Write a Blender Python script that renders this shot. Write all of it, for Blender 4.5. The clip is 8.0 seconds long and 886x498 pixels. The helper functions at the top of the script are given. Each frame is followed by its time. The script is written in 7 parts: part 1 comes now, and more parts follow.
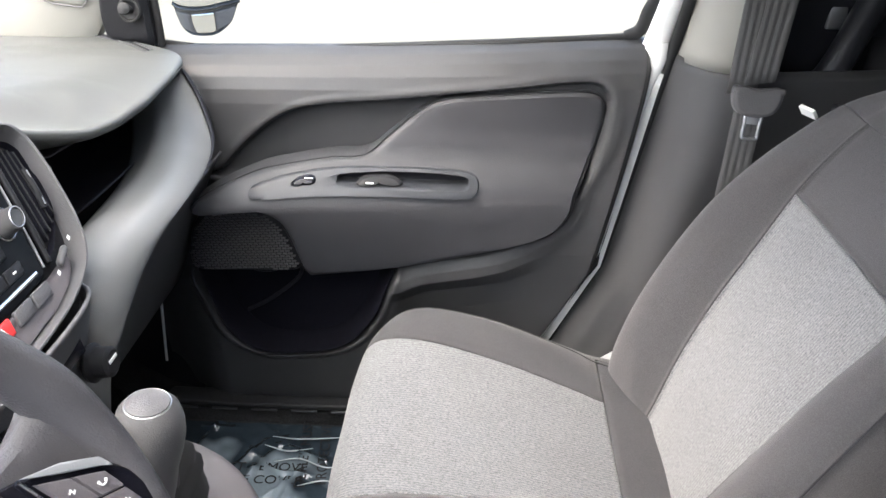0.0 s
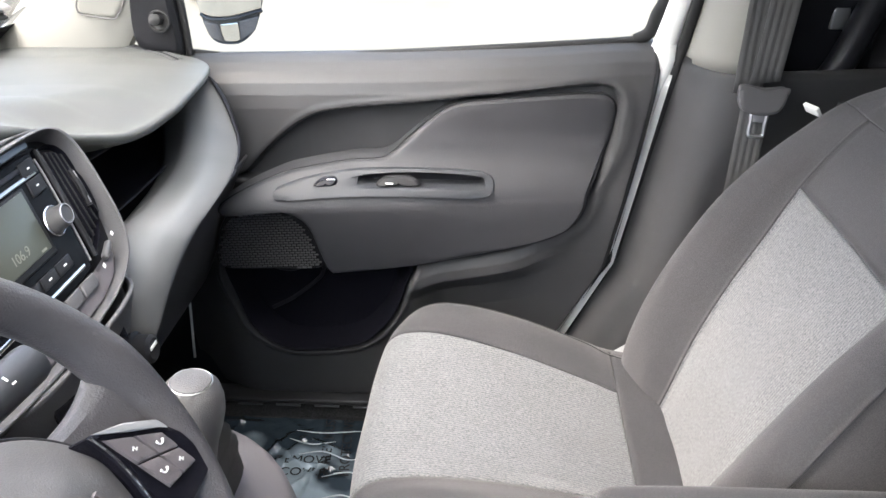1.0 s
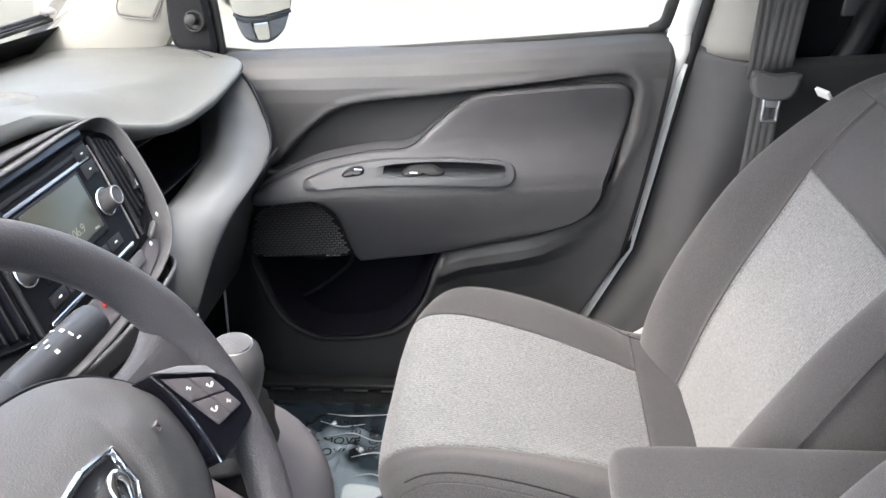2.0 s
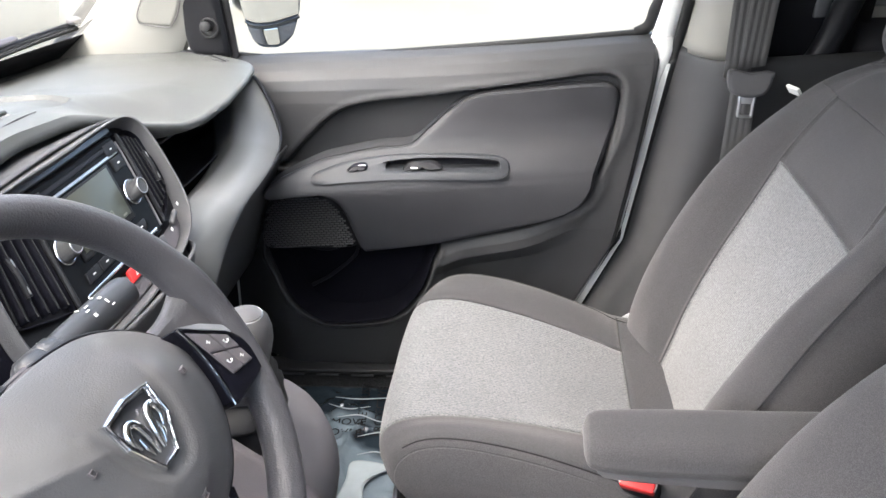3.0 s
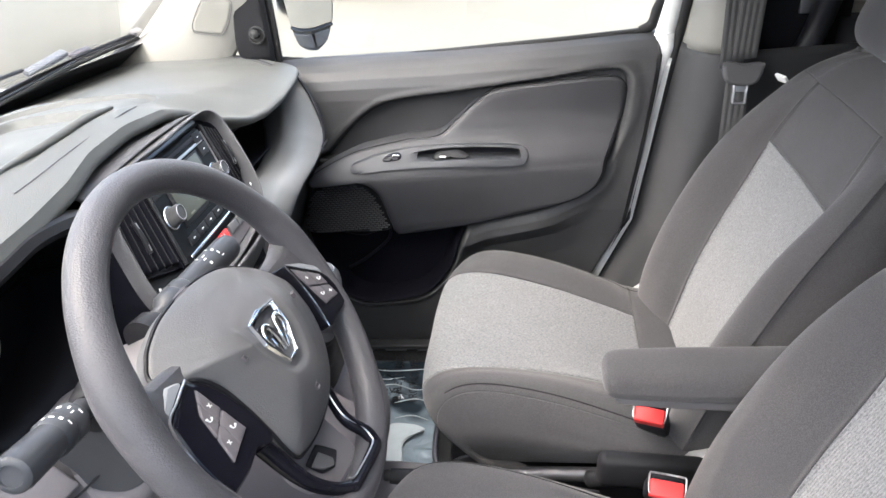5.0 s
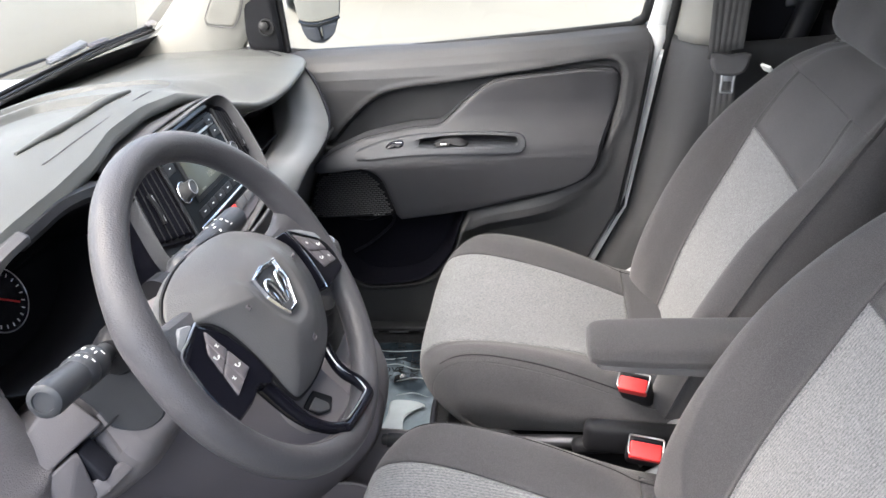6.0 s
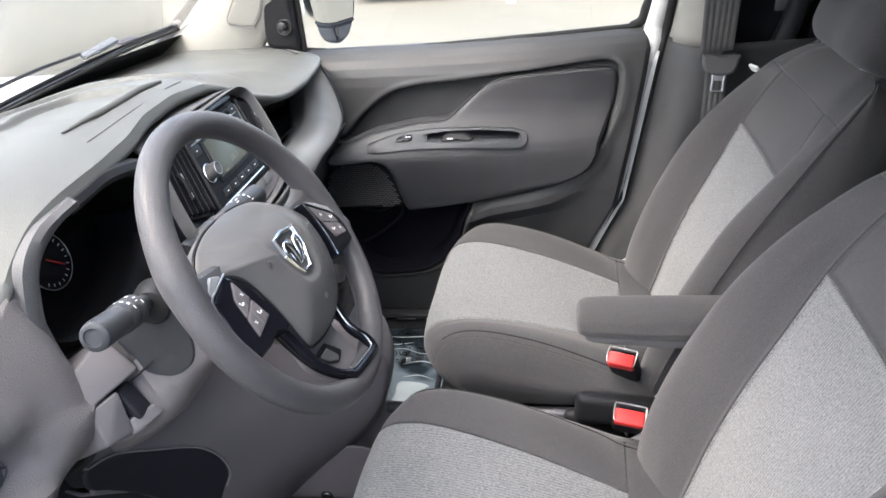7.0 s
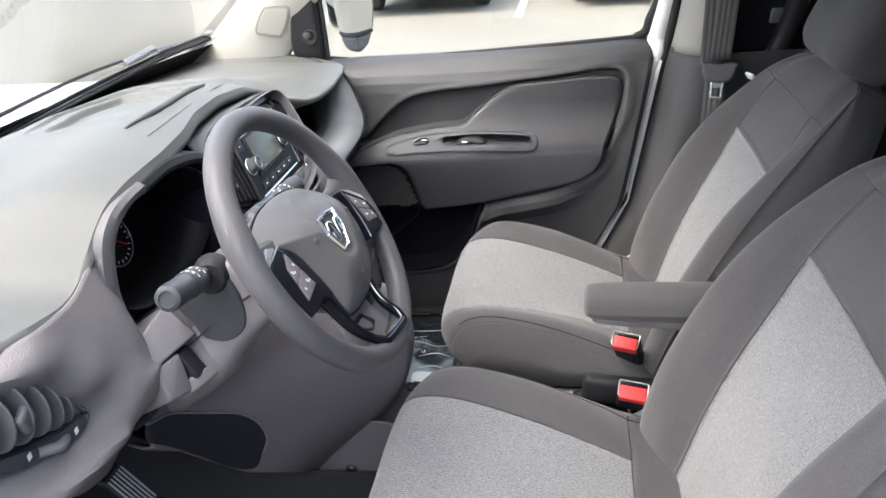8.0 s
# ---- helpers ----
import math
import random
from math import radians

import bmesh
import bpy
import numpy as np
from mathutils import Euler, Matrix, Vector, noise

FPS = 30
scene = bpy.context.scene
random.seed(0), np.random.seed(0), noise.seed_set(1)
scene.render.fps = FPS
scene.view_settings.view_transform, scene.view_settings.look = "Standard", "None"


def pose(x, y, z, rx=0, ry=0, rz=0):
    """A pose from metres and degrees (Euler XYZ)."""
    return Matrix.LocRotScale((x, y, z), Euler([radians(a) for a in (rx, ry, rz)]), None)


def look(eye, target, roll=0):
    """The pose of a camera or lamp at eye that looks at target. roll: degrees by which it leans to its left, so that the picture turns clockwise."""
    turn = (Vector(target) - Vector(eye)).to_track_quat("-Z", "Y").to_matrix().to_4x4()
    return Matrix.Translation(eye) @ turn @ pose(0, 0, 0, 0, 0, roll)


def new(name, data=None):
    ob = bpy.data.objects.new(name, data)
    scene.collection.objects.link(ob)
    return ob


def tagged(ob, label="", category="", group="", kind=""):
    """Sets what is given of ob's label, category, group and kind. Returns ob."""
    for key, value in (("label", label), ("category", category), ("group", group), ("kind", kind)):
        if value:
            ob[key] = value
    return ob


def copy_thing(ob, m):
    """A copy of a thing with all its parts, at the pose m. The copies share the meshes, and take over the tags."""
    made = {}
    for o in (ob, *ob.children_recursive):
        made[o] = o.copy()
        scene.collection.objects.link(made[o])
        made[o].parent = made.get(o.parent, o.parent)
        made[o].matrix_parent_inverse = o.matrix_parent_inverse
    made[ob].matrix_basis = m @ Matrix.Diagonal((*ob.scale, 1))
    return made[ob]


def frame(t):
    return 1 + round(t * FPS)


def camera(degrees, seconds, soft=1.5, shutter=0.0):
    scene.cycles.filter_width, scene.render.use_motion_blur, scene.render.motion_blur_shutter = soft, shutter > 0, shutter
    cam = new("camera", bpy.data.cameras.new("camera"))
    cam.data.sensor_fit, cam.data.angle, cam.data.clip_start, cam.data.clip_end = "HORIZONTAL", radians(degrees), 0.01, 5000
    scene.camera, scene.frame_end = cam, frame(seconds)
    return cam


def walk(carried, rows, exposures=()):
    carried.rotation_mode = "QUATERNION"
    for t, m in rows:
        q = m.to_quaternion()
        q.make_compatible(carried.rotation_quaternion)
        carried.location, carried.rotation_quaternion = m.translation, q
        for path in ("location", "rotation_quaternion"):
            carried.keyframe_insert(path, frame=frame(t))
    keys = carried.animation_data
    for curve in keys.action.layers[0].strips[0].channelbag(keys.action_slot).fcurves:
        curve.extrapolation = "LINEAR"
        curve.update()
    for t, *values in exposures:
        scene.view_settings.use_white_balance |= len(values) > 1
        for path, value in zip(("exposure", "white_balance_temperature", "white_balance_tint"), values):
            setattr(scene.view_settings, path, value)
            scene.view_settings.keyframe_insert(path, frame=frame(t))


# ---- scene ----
cam = camera(60.6, 8.0)
METRES, EYE, TILT, LEAN, TURN = 0.72, 1.6, -29.0, 0.0, 3.5
ROWS = [
    (0.0, -0.010, 0.0, 0.0, -0.36, 0.0, 0.0),
    (0.5, -0.0147, -0.028, -0.0101, 0.24, 0.18, 0.19),
    (1.0, -0.0133, -0.0683, -0.0213, 0.86, 0.46, 0.49),
    (1.5, -0.0203, -0.097, -0.045, 1.96, 0.59, 0.79),
    (3.0, 0.0391, -0.2691, -0.0953, 3.81, 0.75, 1.24),
    (3.5, 0.0224, -0.3479, -0.1145, 4.13, 0.91, 1.49),
    (4.0, 0.0015, -0.4326, -0.1389, 4.19, 1.09, 1.85),
    (4.5, -0.0066, -0.4709, -0.1556, 4.24, 1.19, 2.22),
    (6.0, 0.0399, -0.6016, -0.225, 5.41, 1.1, 1.96),
    (6.5, 0.0694, -0.6611, -0.2603, 5.85, 1.27, 1.54),
    (7.0, 0.0729, -0.7343, -0.2884, 6.28, 1.62, 1.24),
    (7.5, 0.0501, -0.8145, -0.3247, 6.53, 2.08, 1.07),
    (8.0, 0.0559, -0.891, -0.3502, 6.67, 2.59, 0.92),
]
walk(cam, [(t, pose(0, 0, EYE, TILT, LEAN, TURN) @ pose(METRES * x, METRES * y, METRES * z, 90 + pitch, roll, yaw)) for t, x, y, z, yaw, pitch, roll in ROWS],
     exposures=[(0.0, 3.0, 6500, 7), (4.5, 2.90, 6500, 7), (8.0, 2.72, 6500, 7)])

# ---- light ----
world = bpy.data.worlds.new("overcast_sky")
scene.world = world
world.use_nodes = True
sky = world.node_tree.nodes.new("ShaderNodeTexSky")
sky.sky_type, sky.sun_disc = "NISHITA", False
sky.sun_elevation, sky.sun_rotation = radians(60), radians(250)
sky.air_density, sky.dust_density = 1.0, 4.0
back = world.node_tree.nodes["Background"]
world.node_tree.links.new(sky.outputs[0], back.inputs[0])
back.inputs[1].default_value = 0.14
sun = new("sun", bpy.data.lights.new("sun", "SUN"))
sun.data.energy, sun.data.angle, sun.data.color = 1.0, radians(85), (1.0, 0.97, 0.92)
sun.matrix_basis = look((-1.1, -2.8, 5.0), (0, 0, 0))


# ---- materials ----
def material(name, color, rough=0.5, metal=0.0, grain=0.0, size=600.0, var=0.08, var_size=7.0, spec=0.3, dist=0.0006, coat=0.0, stretch=(1, 1, 1), warm=0.0):
    """A surface with broad colour variation and a fine grained relief."""
    m = bpy.data.materials.new(name)
    m.use_nodes = True
    nodes, links = m.node_tree.nodes, m.node_tree.links
    b = nodes["Principled BSDF"]
    b.inputs["Metallic"].default_value = metal
    b.inputs["Specular IOR Level"].default_value = spec
    b.inputs["Coat Weight"].default_value = coat
    b.inputs["Coat Roughness"].default_value = 0.06
    co = nodes.new("ShaderNodeTexCoord")
    mp = nodes.new("ShaderNodeMapping")
    mp.inputs["Scale"].default_value = stretch
    links.new(co.outputs["Object"], mp.inputs[0])
    broad = nodes.new("ShaderNodeTexNoise")
    broad.inputs["Scale"].default_value, broad.inputs["Detail"].default_value = var_size, 6
    links.new(mp.outputs[0], broad.inputs["Vector"])
    fine = nodes.new("ShaderNodeTexNoise")
    fine.inputs["Scale"].default_value, fine.inputs["Detail"].default_value = size, 3
    links.new(mp.outputs[0], fine.inputs["Vector"])
    ramp = nodes.new("ShaderNodeValToRGB")
    lo, hi = [min(1, c * (1 - var)) for c in color], [min(1, c * (1 + var)) for c in color]
    ramp.color_ramp.elements[0].position, ramp.color_ramp.elements[1].position = 0.3, 0.7
    ramp.color_ramp.elements[0].color, ramp.color_ramp.elements[1].color = (*lo, 1), (*hi, 1)
    links.new(broad.outputs[0], ramp.inputs[0])
    links.new(ramp.outputs[0], b.inputs["Base Color"])
    rr = nodes.new("ShaderNodeMapRange")
    rr.inputs["To Min"].default_value, rr.inputs["To Max"].default_value = max(0.0, rough - 0.06), min(1.0, rough + 0.06)
    links.new(broad.outputs[0], rr.inputs[0])
    links.new(rr.outputs[0], b.inputs["Roughness"])
    if grain:
        bump = nodes.new("ShaderNodeBump")
        bump.inputs["Strength"].default_value, bump.inputs["Distance"].default_value = min(1.0, grain), dist
        links.new(fine.outputs[0], bump.inputs["Height"])
        links.new(bump.outputs[0], b.inputs["Normal"])
    return m


def fabric(name, dark, light, size, stretch, relief=0.6, split=(0.42, 0.62), ribs=0.0):
    """Woven cloth: fine two-tone yarn with a slow unevenness."""
    m = bpy.data.materials.new(name)
    m.use_nodes = True
    nodes, links = m.node_tree.nodes, m.node_tree.links
    b = nodes["Principled BSDF"]
    b.inputs["Roughness"].default_value = 0.92
    b.inputs["Specular IOR Level"].default_value = 0.2
    b.inputs["Sheen Weight"].default_value = 0.12
    co = nodes.new("ShaderNodeTexCoord")
    mp = nodes.new("ShaderNodeMapping")
    mp.inputs["Scale"].default_value = stretch
    links.new(co.outputs["Object"], mp.inputs[0])
    yarn = nodes.new("ShaderNodeTexNoise")
    yarn.inputs["Scale"].default_value, yarn.inputs["Detail"].default_value = size, 4
    yarn.inputs["Roughness"].default_value = 0.75
    links.new(mp.outputs[0], yarn.inputs["Vector"])
    ramp = nodes.new("ShaderNodeValToRGB")
    ramp.color_ramp.elements[0].position, ramp.color_ramp.elements[1].position = split
    ramp.color_ramp.elements[0].color, ramp.color_ramp.elements[1].color = (*dark, 1), (*light, 1)
    height = yarn.outputs[0]
    if ribs:
        wave = nodes.new("ShaderNodeTexWave")
        wave.bands_direction = "Y"
        wave.inputs["Scale"].default_value, wave.inputs["Distortion"].default_value = 0.314 / ribs, 0.35
        wave.inputs["Detail"].default_value, wave.inputs["Detail Scale"].default_value = 2, 3
        links.new(co.outputs["Object"], wave.inputs["Vector"])
        mixed = nodes.new("ShaderNodeMath")
        mixed.operation = "MULTIPLY_ADD"
        mixed.inputs[1].default_value = 0.10
        links.new(wave.outputs[1], mixed.inputs[0])
        shift = nodes.new("ShaderNodeMath")
        shift.operation = "SUBTRACT"
        shift.inputs[1].default_value = 0.05
        links.new(yarn.outputs[0], shift.inputs[0])
        links.new(shift.outputs[0], mixed.inputs[2])
        height = mixed.outputs[0]
    links.new(height, ramp.inputs[0])
    slow = nodes.new("ShaderNodeTexNoise")
    slow.inputs["Scale"].default_value, slow.inputs["Detail"].default_value = 9, 4
    links.new(co.outputs["Object"], slow.inputs["Vector"])
    tone = nodes.new("ShaderNodeMapRange")
    tone.inputs["To Min"].default_value, tone.inputs["To Max"].default_value = 0.86, 1.12
    links.new(slow.outputs[0], tone.inputs[0])
    mul = nodes.new("ShaderNodeMixRGB")
    mul.blend_type = "MULTIPLY"
    mul.inputs[0].default_value = 1
    links.new(ramp.outputs[0], mul.inputs[1])
    links.new(tone.outputs[0], mul.inputs[2])
    links.new(mul.outputs[0], b.inputs["Base Color"])
    bump = nodes.new("ShaderNodeBump")
    bump.inputs["Strength"].default_value, bump.inputs["Distance"].default_value = relief, 0.0008
    links.new(height, bump.inputs["Height"])
    links.new(bump.outputs[0], b.inputs["Normal"])
    return m


def glass(name, tint=(1, 1, 1), ior=1.45):
    m = bpy.data.materials.new(name)
    m.use_nodes = True
    b = m.node_tree.nodes["Principled BSDF"]
    b.inputs["Base Color"].default_value = (*tint, 1)
    b.inputs["Roughness"].default_value = 0.0
    b.inputs["Transmission Weight"].default_value = 1.0
    b.inputs["IOR"].default_value = ior
    return m


PLASTIC = material("grained_dark_plastic", (0.085, 0.083, 0.087), 0.48, grain=0.8, size=620, var=0.10)
DASH = material("soft_grey_dash_skin", (0.082, 0.084, 0.081), 0.52, grain=0.6, size=650, var=0.05)
DOOR = material("door_plastic", (0.047, 0.047, 0.049), 0.42, grain=0.6, size=800, var=0.08)
PAD = material("door_vinyl", (0.046, 0.046, 0.050), 0.44, grain=0.7, size=480, var=0.08)
PLATE = material("satin_switch_plate", (0.037, 0.039, 0.044), 0.36, grain=0.2, size=1200, var=0.05)
BLACK = material("matte_black_plastic", (0.014, 0.014, 0.016), 0.5, grain=0.4, size=700, spec=0.2)
# near-black for dark linings, and for shade put into recesses and gaps
DEEP = material("dark_plastic_and_shade", (0.013, 0.013, 0.018), 0.6, grain=0.4, size=600)
GLOSS = material("piano_black", (0.006, 0.006, 0.009), 0.16, var=0.02, spec=0.2)
FASCIA = material("satin_black_fascia", (0.006, 0.006, 0.007), 0.40, var=0.03, spec=0.06)
RUBBER = material("black_rubber", (0.02, 0.02, 0.021), 0.6, grain=0.3, size=400, spec=0.3)
RIM = material("wheel_rim_foam", (0.061, 0.059, 0.064), 0.38, grain=0.8, size=600, var=0.08)
HUB = material("airbag_cover", (0.090, 0.088, 0.090), 0.42, grain=0.5, size=800, var=0.07)
SHROUD = material("column_plastic", (0.150, 0.139, 0.144), 0.45, grain=0.4, size=800, var=0.07)
GREYPART = material("mid_grey_plastic", (0.26, 0.265, 0.275), 0.45, grain=0.4, size=700, var=0.05)
# lighter copy of the dash plastic, standing in for light on the band
LIT_DASH = material("lit_dash_plastic", (0.168, 0.167, 0.165), 0.48, grain=0.4, size=700, var=0.05)
DIM = material("dim_display_print", (0.17, 0.17, 0.145), 0.6, var=0.03)
# near-black for vents, and for shade in the pocket and behind the bezel
SHADE_BLACK = material("near_black_shade", (0.006, 0.006, 0.010), 0.8, grain=0.6, size=500, spec=0.1)
ENDSKIN = material("coarse_grained_plastic", (0.145, 0.133, 0.135), 0.46, grain=1.0, size=650, var=0.05, dist=0.0014)
KNEE = material("dark_lower_plastic", (0.120, 0.108, 0.114), 0.5, grain=0.6, size=700, var=0.08)
CHROME = material("chrome", (0.75, 0.75, 0.76), 0.12, metal=1.0, var=0.03)
SILVER = material("satin_silver", (0.45, 0.45, 0.46), 0.32, metal=0.9, var=0.05)
STEEL = material("dark_steel", (0.10, 0.10, 0.11), 0.4, metal=0.8, var=0.15)
WHITE = material("white_paint", (0.78, 0.78, 0.77), 0.25, var=0.02, coat=0.5)
BEIGE = material("pale_pillar_trim", (0.25, 0.243, 0.222), 0.6, grain=0.3, size=900, var=0.04)
RED = material("red_button", (0.62, 0.035, 0.035), 0.4, var=0.06)
MARK = material("white_print", (0.75, 0.75, 0.73), 0.6, var=0.03)
CLOTH = fabric("charcoal_seat_cloth", (0.047, 0.045, 0.047), (0.084, 0.081, 0.083), 900, (1, 1, 1), 0.5)
SEAM = material("seam_thread", (0.018, 0.017, 0.018), 0.8)
INSERT = fabric("heather_grey_insert", (0.088, 0.088, 0.092), (0.242, 0.242, 0.242), 520, (0.5, 1.2, 0.5), 1.0, (0.34, 0.66), ribs=0.0046)
WEBBING = material("belt_webbing", (0.105, 0.103, 0.104), 0.8, grain=0.8, size=500, stretch=(1, 1, 0.15))
CARPET = fabric("black_carpet", (0.008, 0.008, 0.009), (0.04, 0.04, 0.042), 500, (1, 1, 1), 1.0)
PANE = glass("window_glass")
SCREEN = material("radio_screen", (0.055, 0.058, 0.046), 0.30, var=0.05, spec=0.35)
MIRROR = material("mirror_silvering", (0.55, 0.56, 0.56), 0.02, metal=1.0, var=0.0)
METALWALL = material("grey_cargo_panel", (0.33, 0.33, 0.33), 0.55, var=0.1)
HEADLINER = material("headliner", (0.55, 0.54, 0.51), 0.9, grain=0.6, size=400)


# ---- building tools ----
def spline(points, n, closed=False):
    """n evenly spaced points on a smooth curve through the given ones."""
    p = np.array(points, float)
    m, dense = len(p), []
    for i in range(m if closed else m - 1):
        b, c = p[i], p[(i + 1) % m]
        a = p[i - 1] if (i or closed) else 2 * b - c
        d = p[(i + 2) % m] if (closed or i + 2 < m) else 2 * c - b
        for t in np.linspace(0, 1, 20, endpoint=False):
            dense.append(0.5 * (2 * b + (c - a) * t + (2 * a - 5 * b + 4 * c - d) * t * t + (3 * b - a - 3 * c + d) * t ** 3))
    dense.append(p[0] if closed else p[-1])
    q = np.array(dense)
    run = np.concatenate([[0], np.cumsum(np.linalg.norm(np.diff(q, axis=0), axis=1))])
    s = np.linspace(0, run[-1], n, endpoint=not closed)
    return np.stack([np.interp(s, run, q[:, k]) for k in range(q.shape[1])], 1)


def knots(p, t, closed=False):
    """The smooth curve through p (first axis) at the knot positions t."""
    p, m = np.array(p, float), len(p)
    out = []
    for v in t:
        i = int(np.floor(v)) if closed else min(int(np.floor(v)), m - 2)
        w = v - i
        b, c = p[i % m], p[(i + 1) % m]
        a = p[(i - 1) % m] if (closed or i > 0) else 2 * b - c
        d = p[(i + 2) % m] if (closed or i + 2 < m) else 2 * c - b
        out.append(0.5 * (2 * b + (c - a) * w + (2 * a - 5 * b + 4 * c - d) * w * w + (3 * b - a - 3 * c + d) * w ** 3))
    return np.array(out)


def mesh(name, verts, faces, mat, parent=None, label="", sharp=38, local=False, flip=False):
    me = bpy.data.meshes.new(name)
    me.from_pydata([tuple(map(float, v)) for v in verts], [], [tuple(int(i) for i in f) for f in faces])
    bm = bmesh.new()
    bm.from_mesh(me)
    bmesh.ops.recalc_face_normals(bm, faces=bm.faces)
    if flip:
        bmesh.ops.reverse_faces(bm, faces=bm.faces)
    bm.to_mesh(me)
    bm.free()
    me.shade_smooth()
    if sharp:
        me.set_sharp_from_angle(angle=radians(sharp))
    me.materials.append(mat)
    ob = new(name, me)
    attach(ob, parent, local)
    return tagged(ob, label)


def attach(ob, parent, local=False):
    if parent is None:
        return
    ob.parent = parent
    if not local and parent.type == "EMPTY":
        ob.matrix_parent_inverse = parent.matrix_basis.inverted()


def part(name, bm, mat, parent, label="", sharp=38, local=False):
    me = bpy.data.meshes.new(name)
    bm.to_mesh(me)
    bm.free()
    me.shade_smooth()
    me.set_sharp_from_angle(angle=radians(sharp))
    me.materials.append(mat)
    ob = new(name, me)
    attach(ob, parent, local)
    return tagged(ob, label)


def thing(name, label, category, at=(0, 0, 0), group="", kind=""):
    ob = new(name)
    ob.empty_display_size = 0.05
    ob.matrix_basis = Matrix.Translation(at)
    return tagged(ob, label, category, group, kind)


def quads(nr, nc, closed=False):
    cols = nc if closed else nc - 1
    return [(r * nc + c, r * nc + (c + 1) % nc, (r + 1) * nc + (c + 1) % nc, (r + 1) * nc + c) for r in range(nr - 1) for c in range(cols)]


def sheet(name, g, mat, parent=None, label="", thick=0.0, closed=False, sharp=38, local=False, flip=False, caps=False):
    """A grid of points (rows, columns, 3) as one mesh; thick gives it a back."""
    nr, nc = g.shape[:2]
    f = quads(nr, nc, closed)
    if caps:
        f += [tuple(range(nc)), tuple(range((nr - 1) * nc, nr * nc))]
    ob = mesh(name, g.reshape(-1, 3), f, mat, parent, label, sharp, local, flip)
    if thick:
        s = ob.modifiers.new("thickness", "SOLIDIFY")
        s.thickness, s.offset = thick, -1
    return ob


def loft(sections, nr, nc, closed=False):
    """A smooth grid through sections of points."""
    rows = [spline(s, nc, closed) for s in sections]
    cols = np.stack([np.stack(r) for r in rows])
    t = np.linspace(0, len(rows) - 1, nr)
    return knots(cols, t)


def tube(name, points, radius, mat, parent=None, label="", seg=14, n=40, closed=False, local=False, flat=1.0, up=(0, 0, 1)):
    """A round or flattened rod along a smooth curve."""
    p = spline(points, n, closed)
    rad = np.interp(np.linspace(0, 1, n), np.linspace(0, 1, len(np.atleast_1d(radius))), np.atleast_1d(radius))
    verts = []
    for i in range(n):
        d = (p[(i + 1) % n] - p[i - 1]) if closed else (p[min(i + 1, n - 1)] - p[max(i - 1, 0)])
        d = d / np.linalg.norm(d)
        a = np.cross(d, up)
        a = a / (np.linalg.norm(a) + 1e-9)
        b = np.cross(a, d)
        for k in range(seg):
            w = 2 * math.pi * k / seg
            verts.append(p[i] + rad[i] * (math.cos(w) * a + flat * math.sin(w) * b))
    f = quads(n, seg, True)
    if closed:
        f += [((n - 1) * seg + k, (n - 1) * seg + (k + 1) % seg, (k + 1) % seg, k) for k in range(seg)]
    else:
        f += [tuple(range(seg)), tuple(range((n - 1) * seg, n * seg))]
    return mesh(name, verts, f, mat, parent, label, 45, local)


def block(name, size, at, mat, parent=None, label="", bevel=0.004, turn=(0, 0, 0), seg=3, local=False, basis=None):
    """A box with rounded edges, centred at a place."""
    bm = bmesh.new()
    bmesh.ops.create_cube(bm, size=1)
    bmesh.ops.scale(bm, vec=size, verts=bm.verts)
    if bevel:
        bmesh.ops.bevel(bm, geom=bm.edges[:], offset=min(bevel, 0.45 * min(size)), segments=seg, affect="EDGES", profile=0.5)
    m = pose(*at, *turn) if basis is None else basis @ pose(*at, *turn)
    bmesh.ops.transform(bm, matrix=m, verts=bm.verts)
    return part(name, bm, mat, parent, label, 50, local)


def turned(name, profile, m, mat, parent=None, label="", seg=28, local=False):
    """A turned body: (radius, height) along the local z axis of the pose m."""
    verts, n = [], len(profile)
    for r, h in profile:
        for k in range(seg):
            w = 2 * math.pi * k / seg
            verts.append(m @ Vector((r * math.cos(w), r * math.sin(w), h)))
    f = quads(n, seg, True) + [tuple(range(seg)), tuple(range((n - 1) * seg, n * seg))]
    return mesh(name, verts, f, mat, parent, label, 35, local)


RINGS = (1.0, 0.995, 0.985, 0.965, 0.93, 0.87, 0.78, 0.66, 0.52, 0.36, 0.18)


def filled(name, outline, place, mat, parent=None, label="", n=96, back=None, local=False, rings=RINGS, centre=None, sharp=38):
    """A patch with a smooth closed outline; place(a, b, depth) gives the point, depth being the way in from the edge."""
    o = spline(outline, n, True)
    c = o.mean(0) if centre is None else np.array(centre, float)
    verts = []
    if back is not None:
        verts += [place(a, b, -1.0) + np.array(back) for a, b in o]
    for s in rings:
        for q in o:
            p = c + (q - c) * s
            verts.append(place(p[0], p[1], (1 - s) * np.linalg.norm(q - c)))
    verts.append(place(c[0], c[1], np.linalg.norm(o - c, axis=1).mean()))
    nr = len(rings) + (back is not None)
    f = quads(nr, n, True)
    f += [((nr - 1) * n + k, (nr - 1) * n + (k + 1) % n, nr * n) for k in range(n)]
    return mesh(name, verts, f, mat, parent, label, sharp, local)


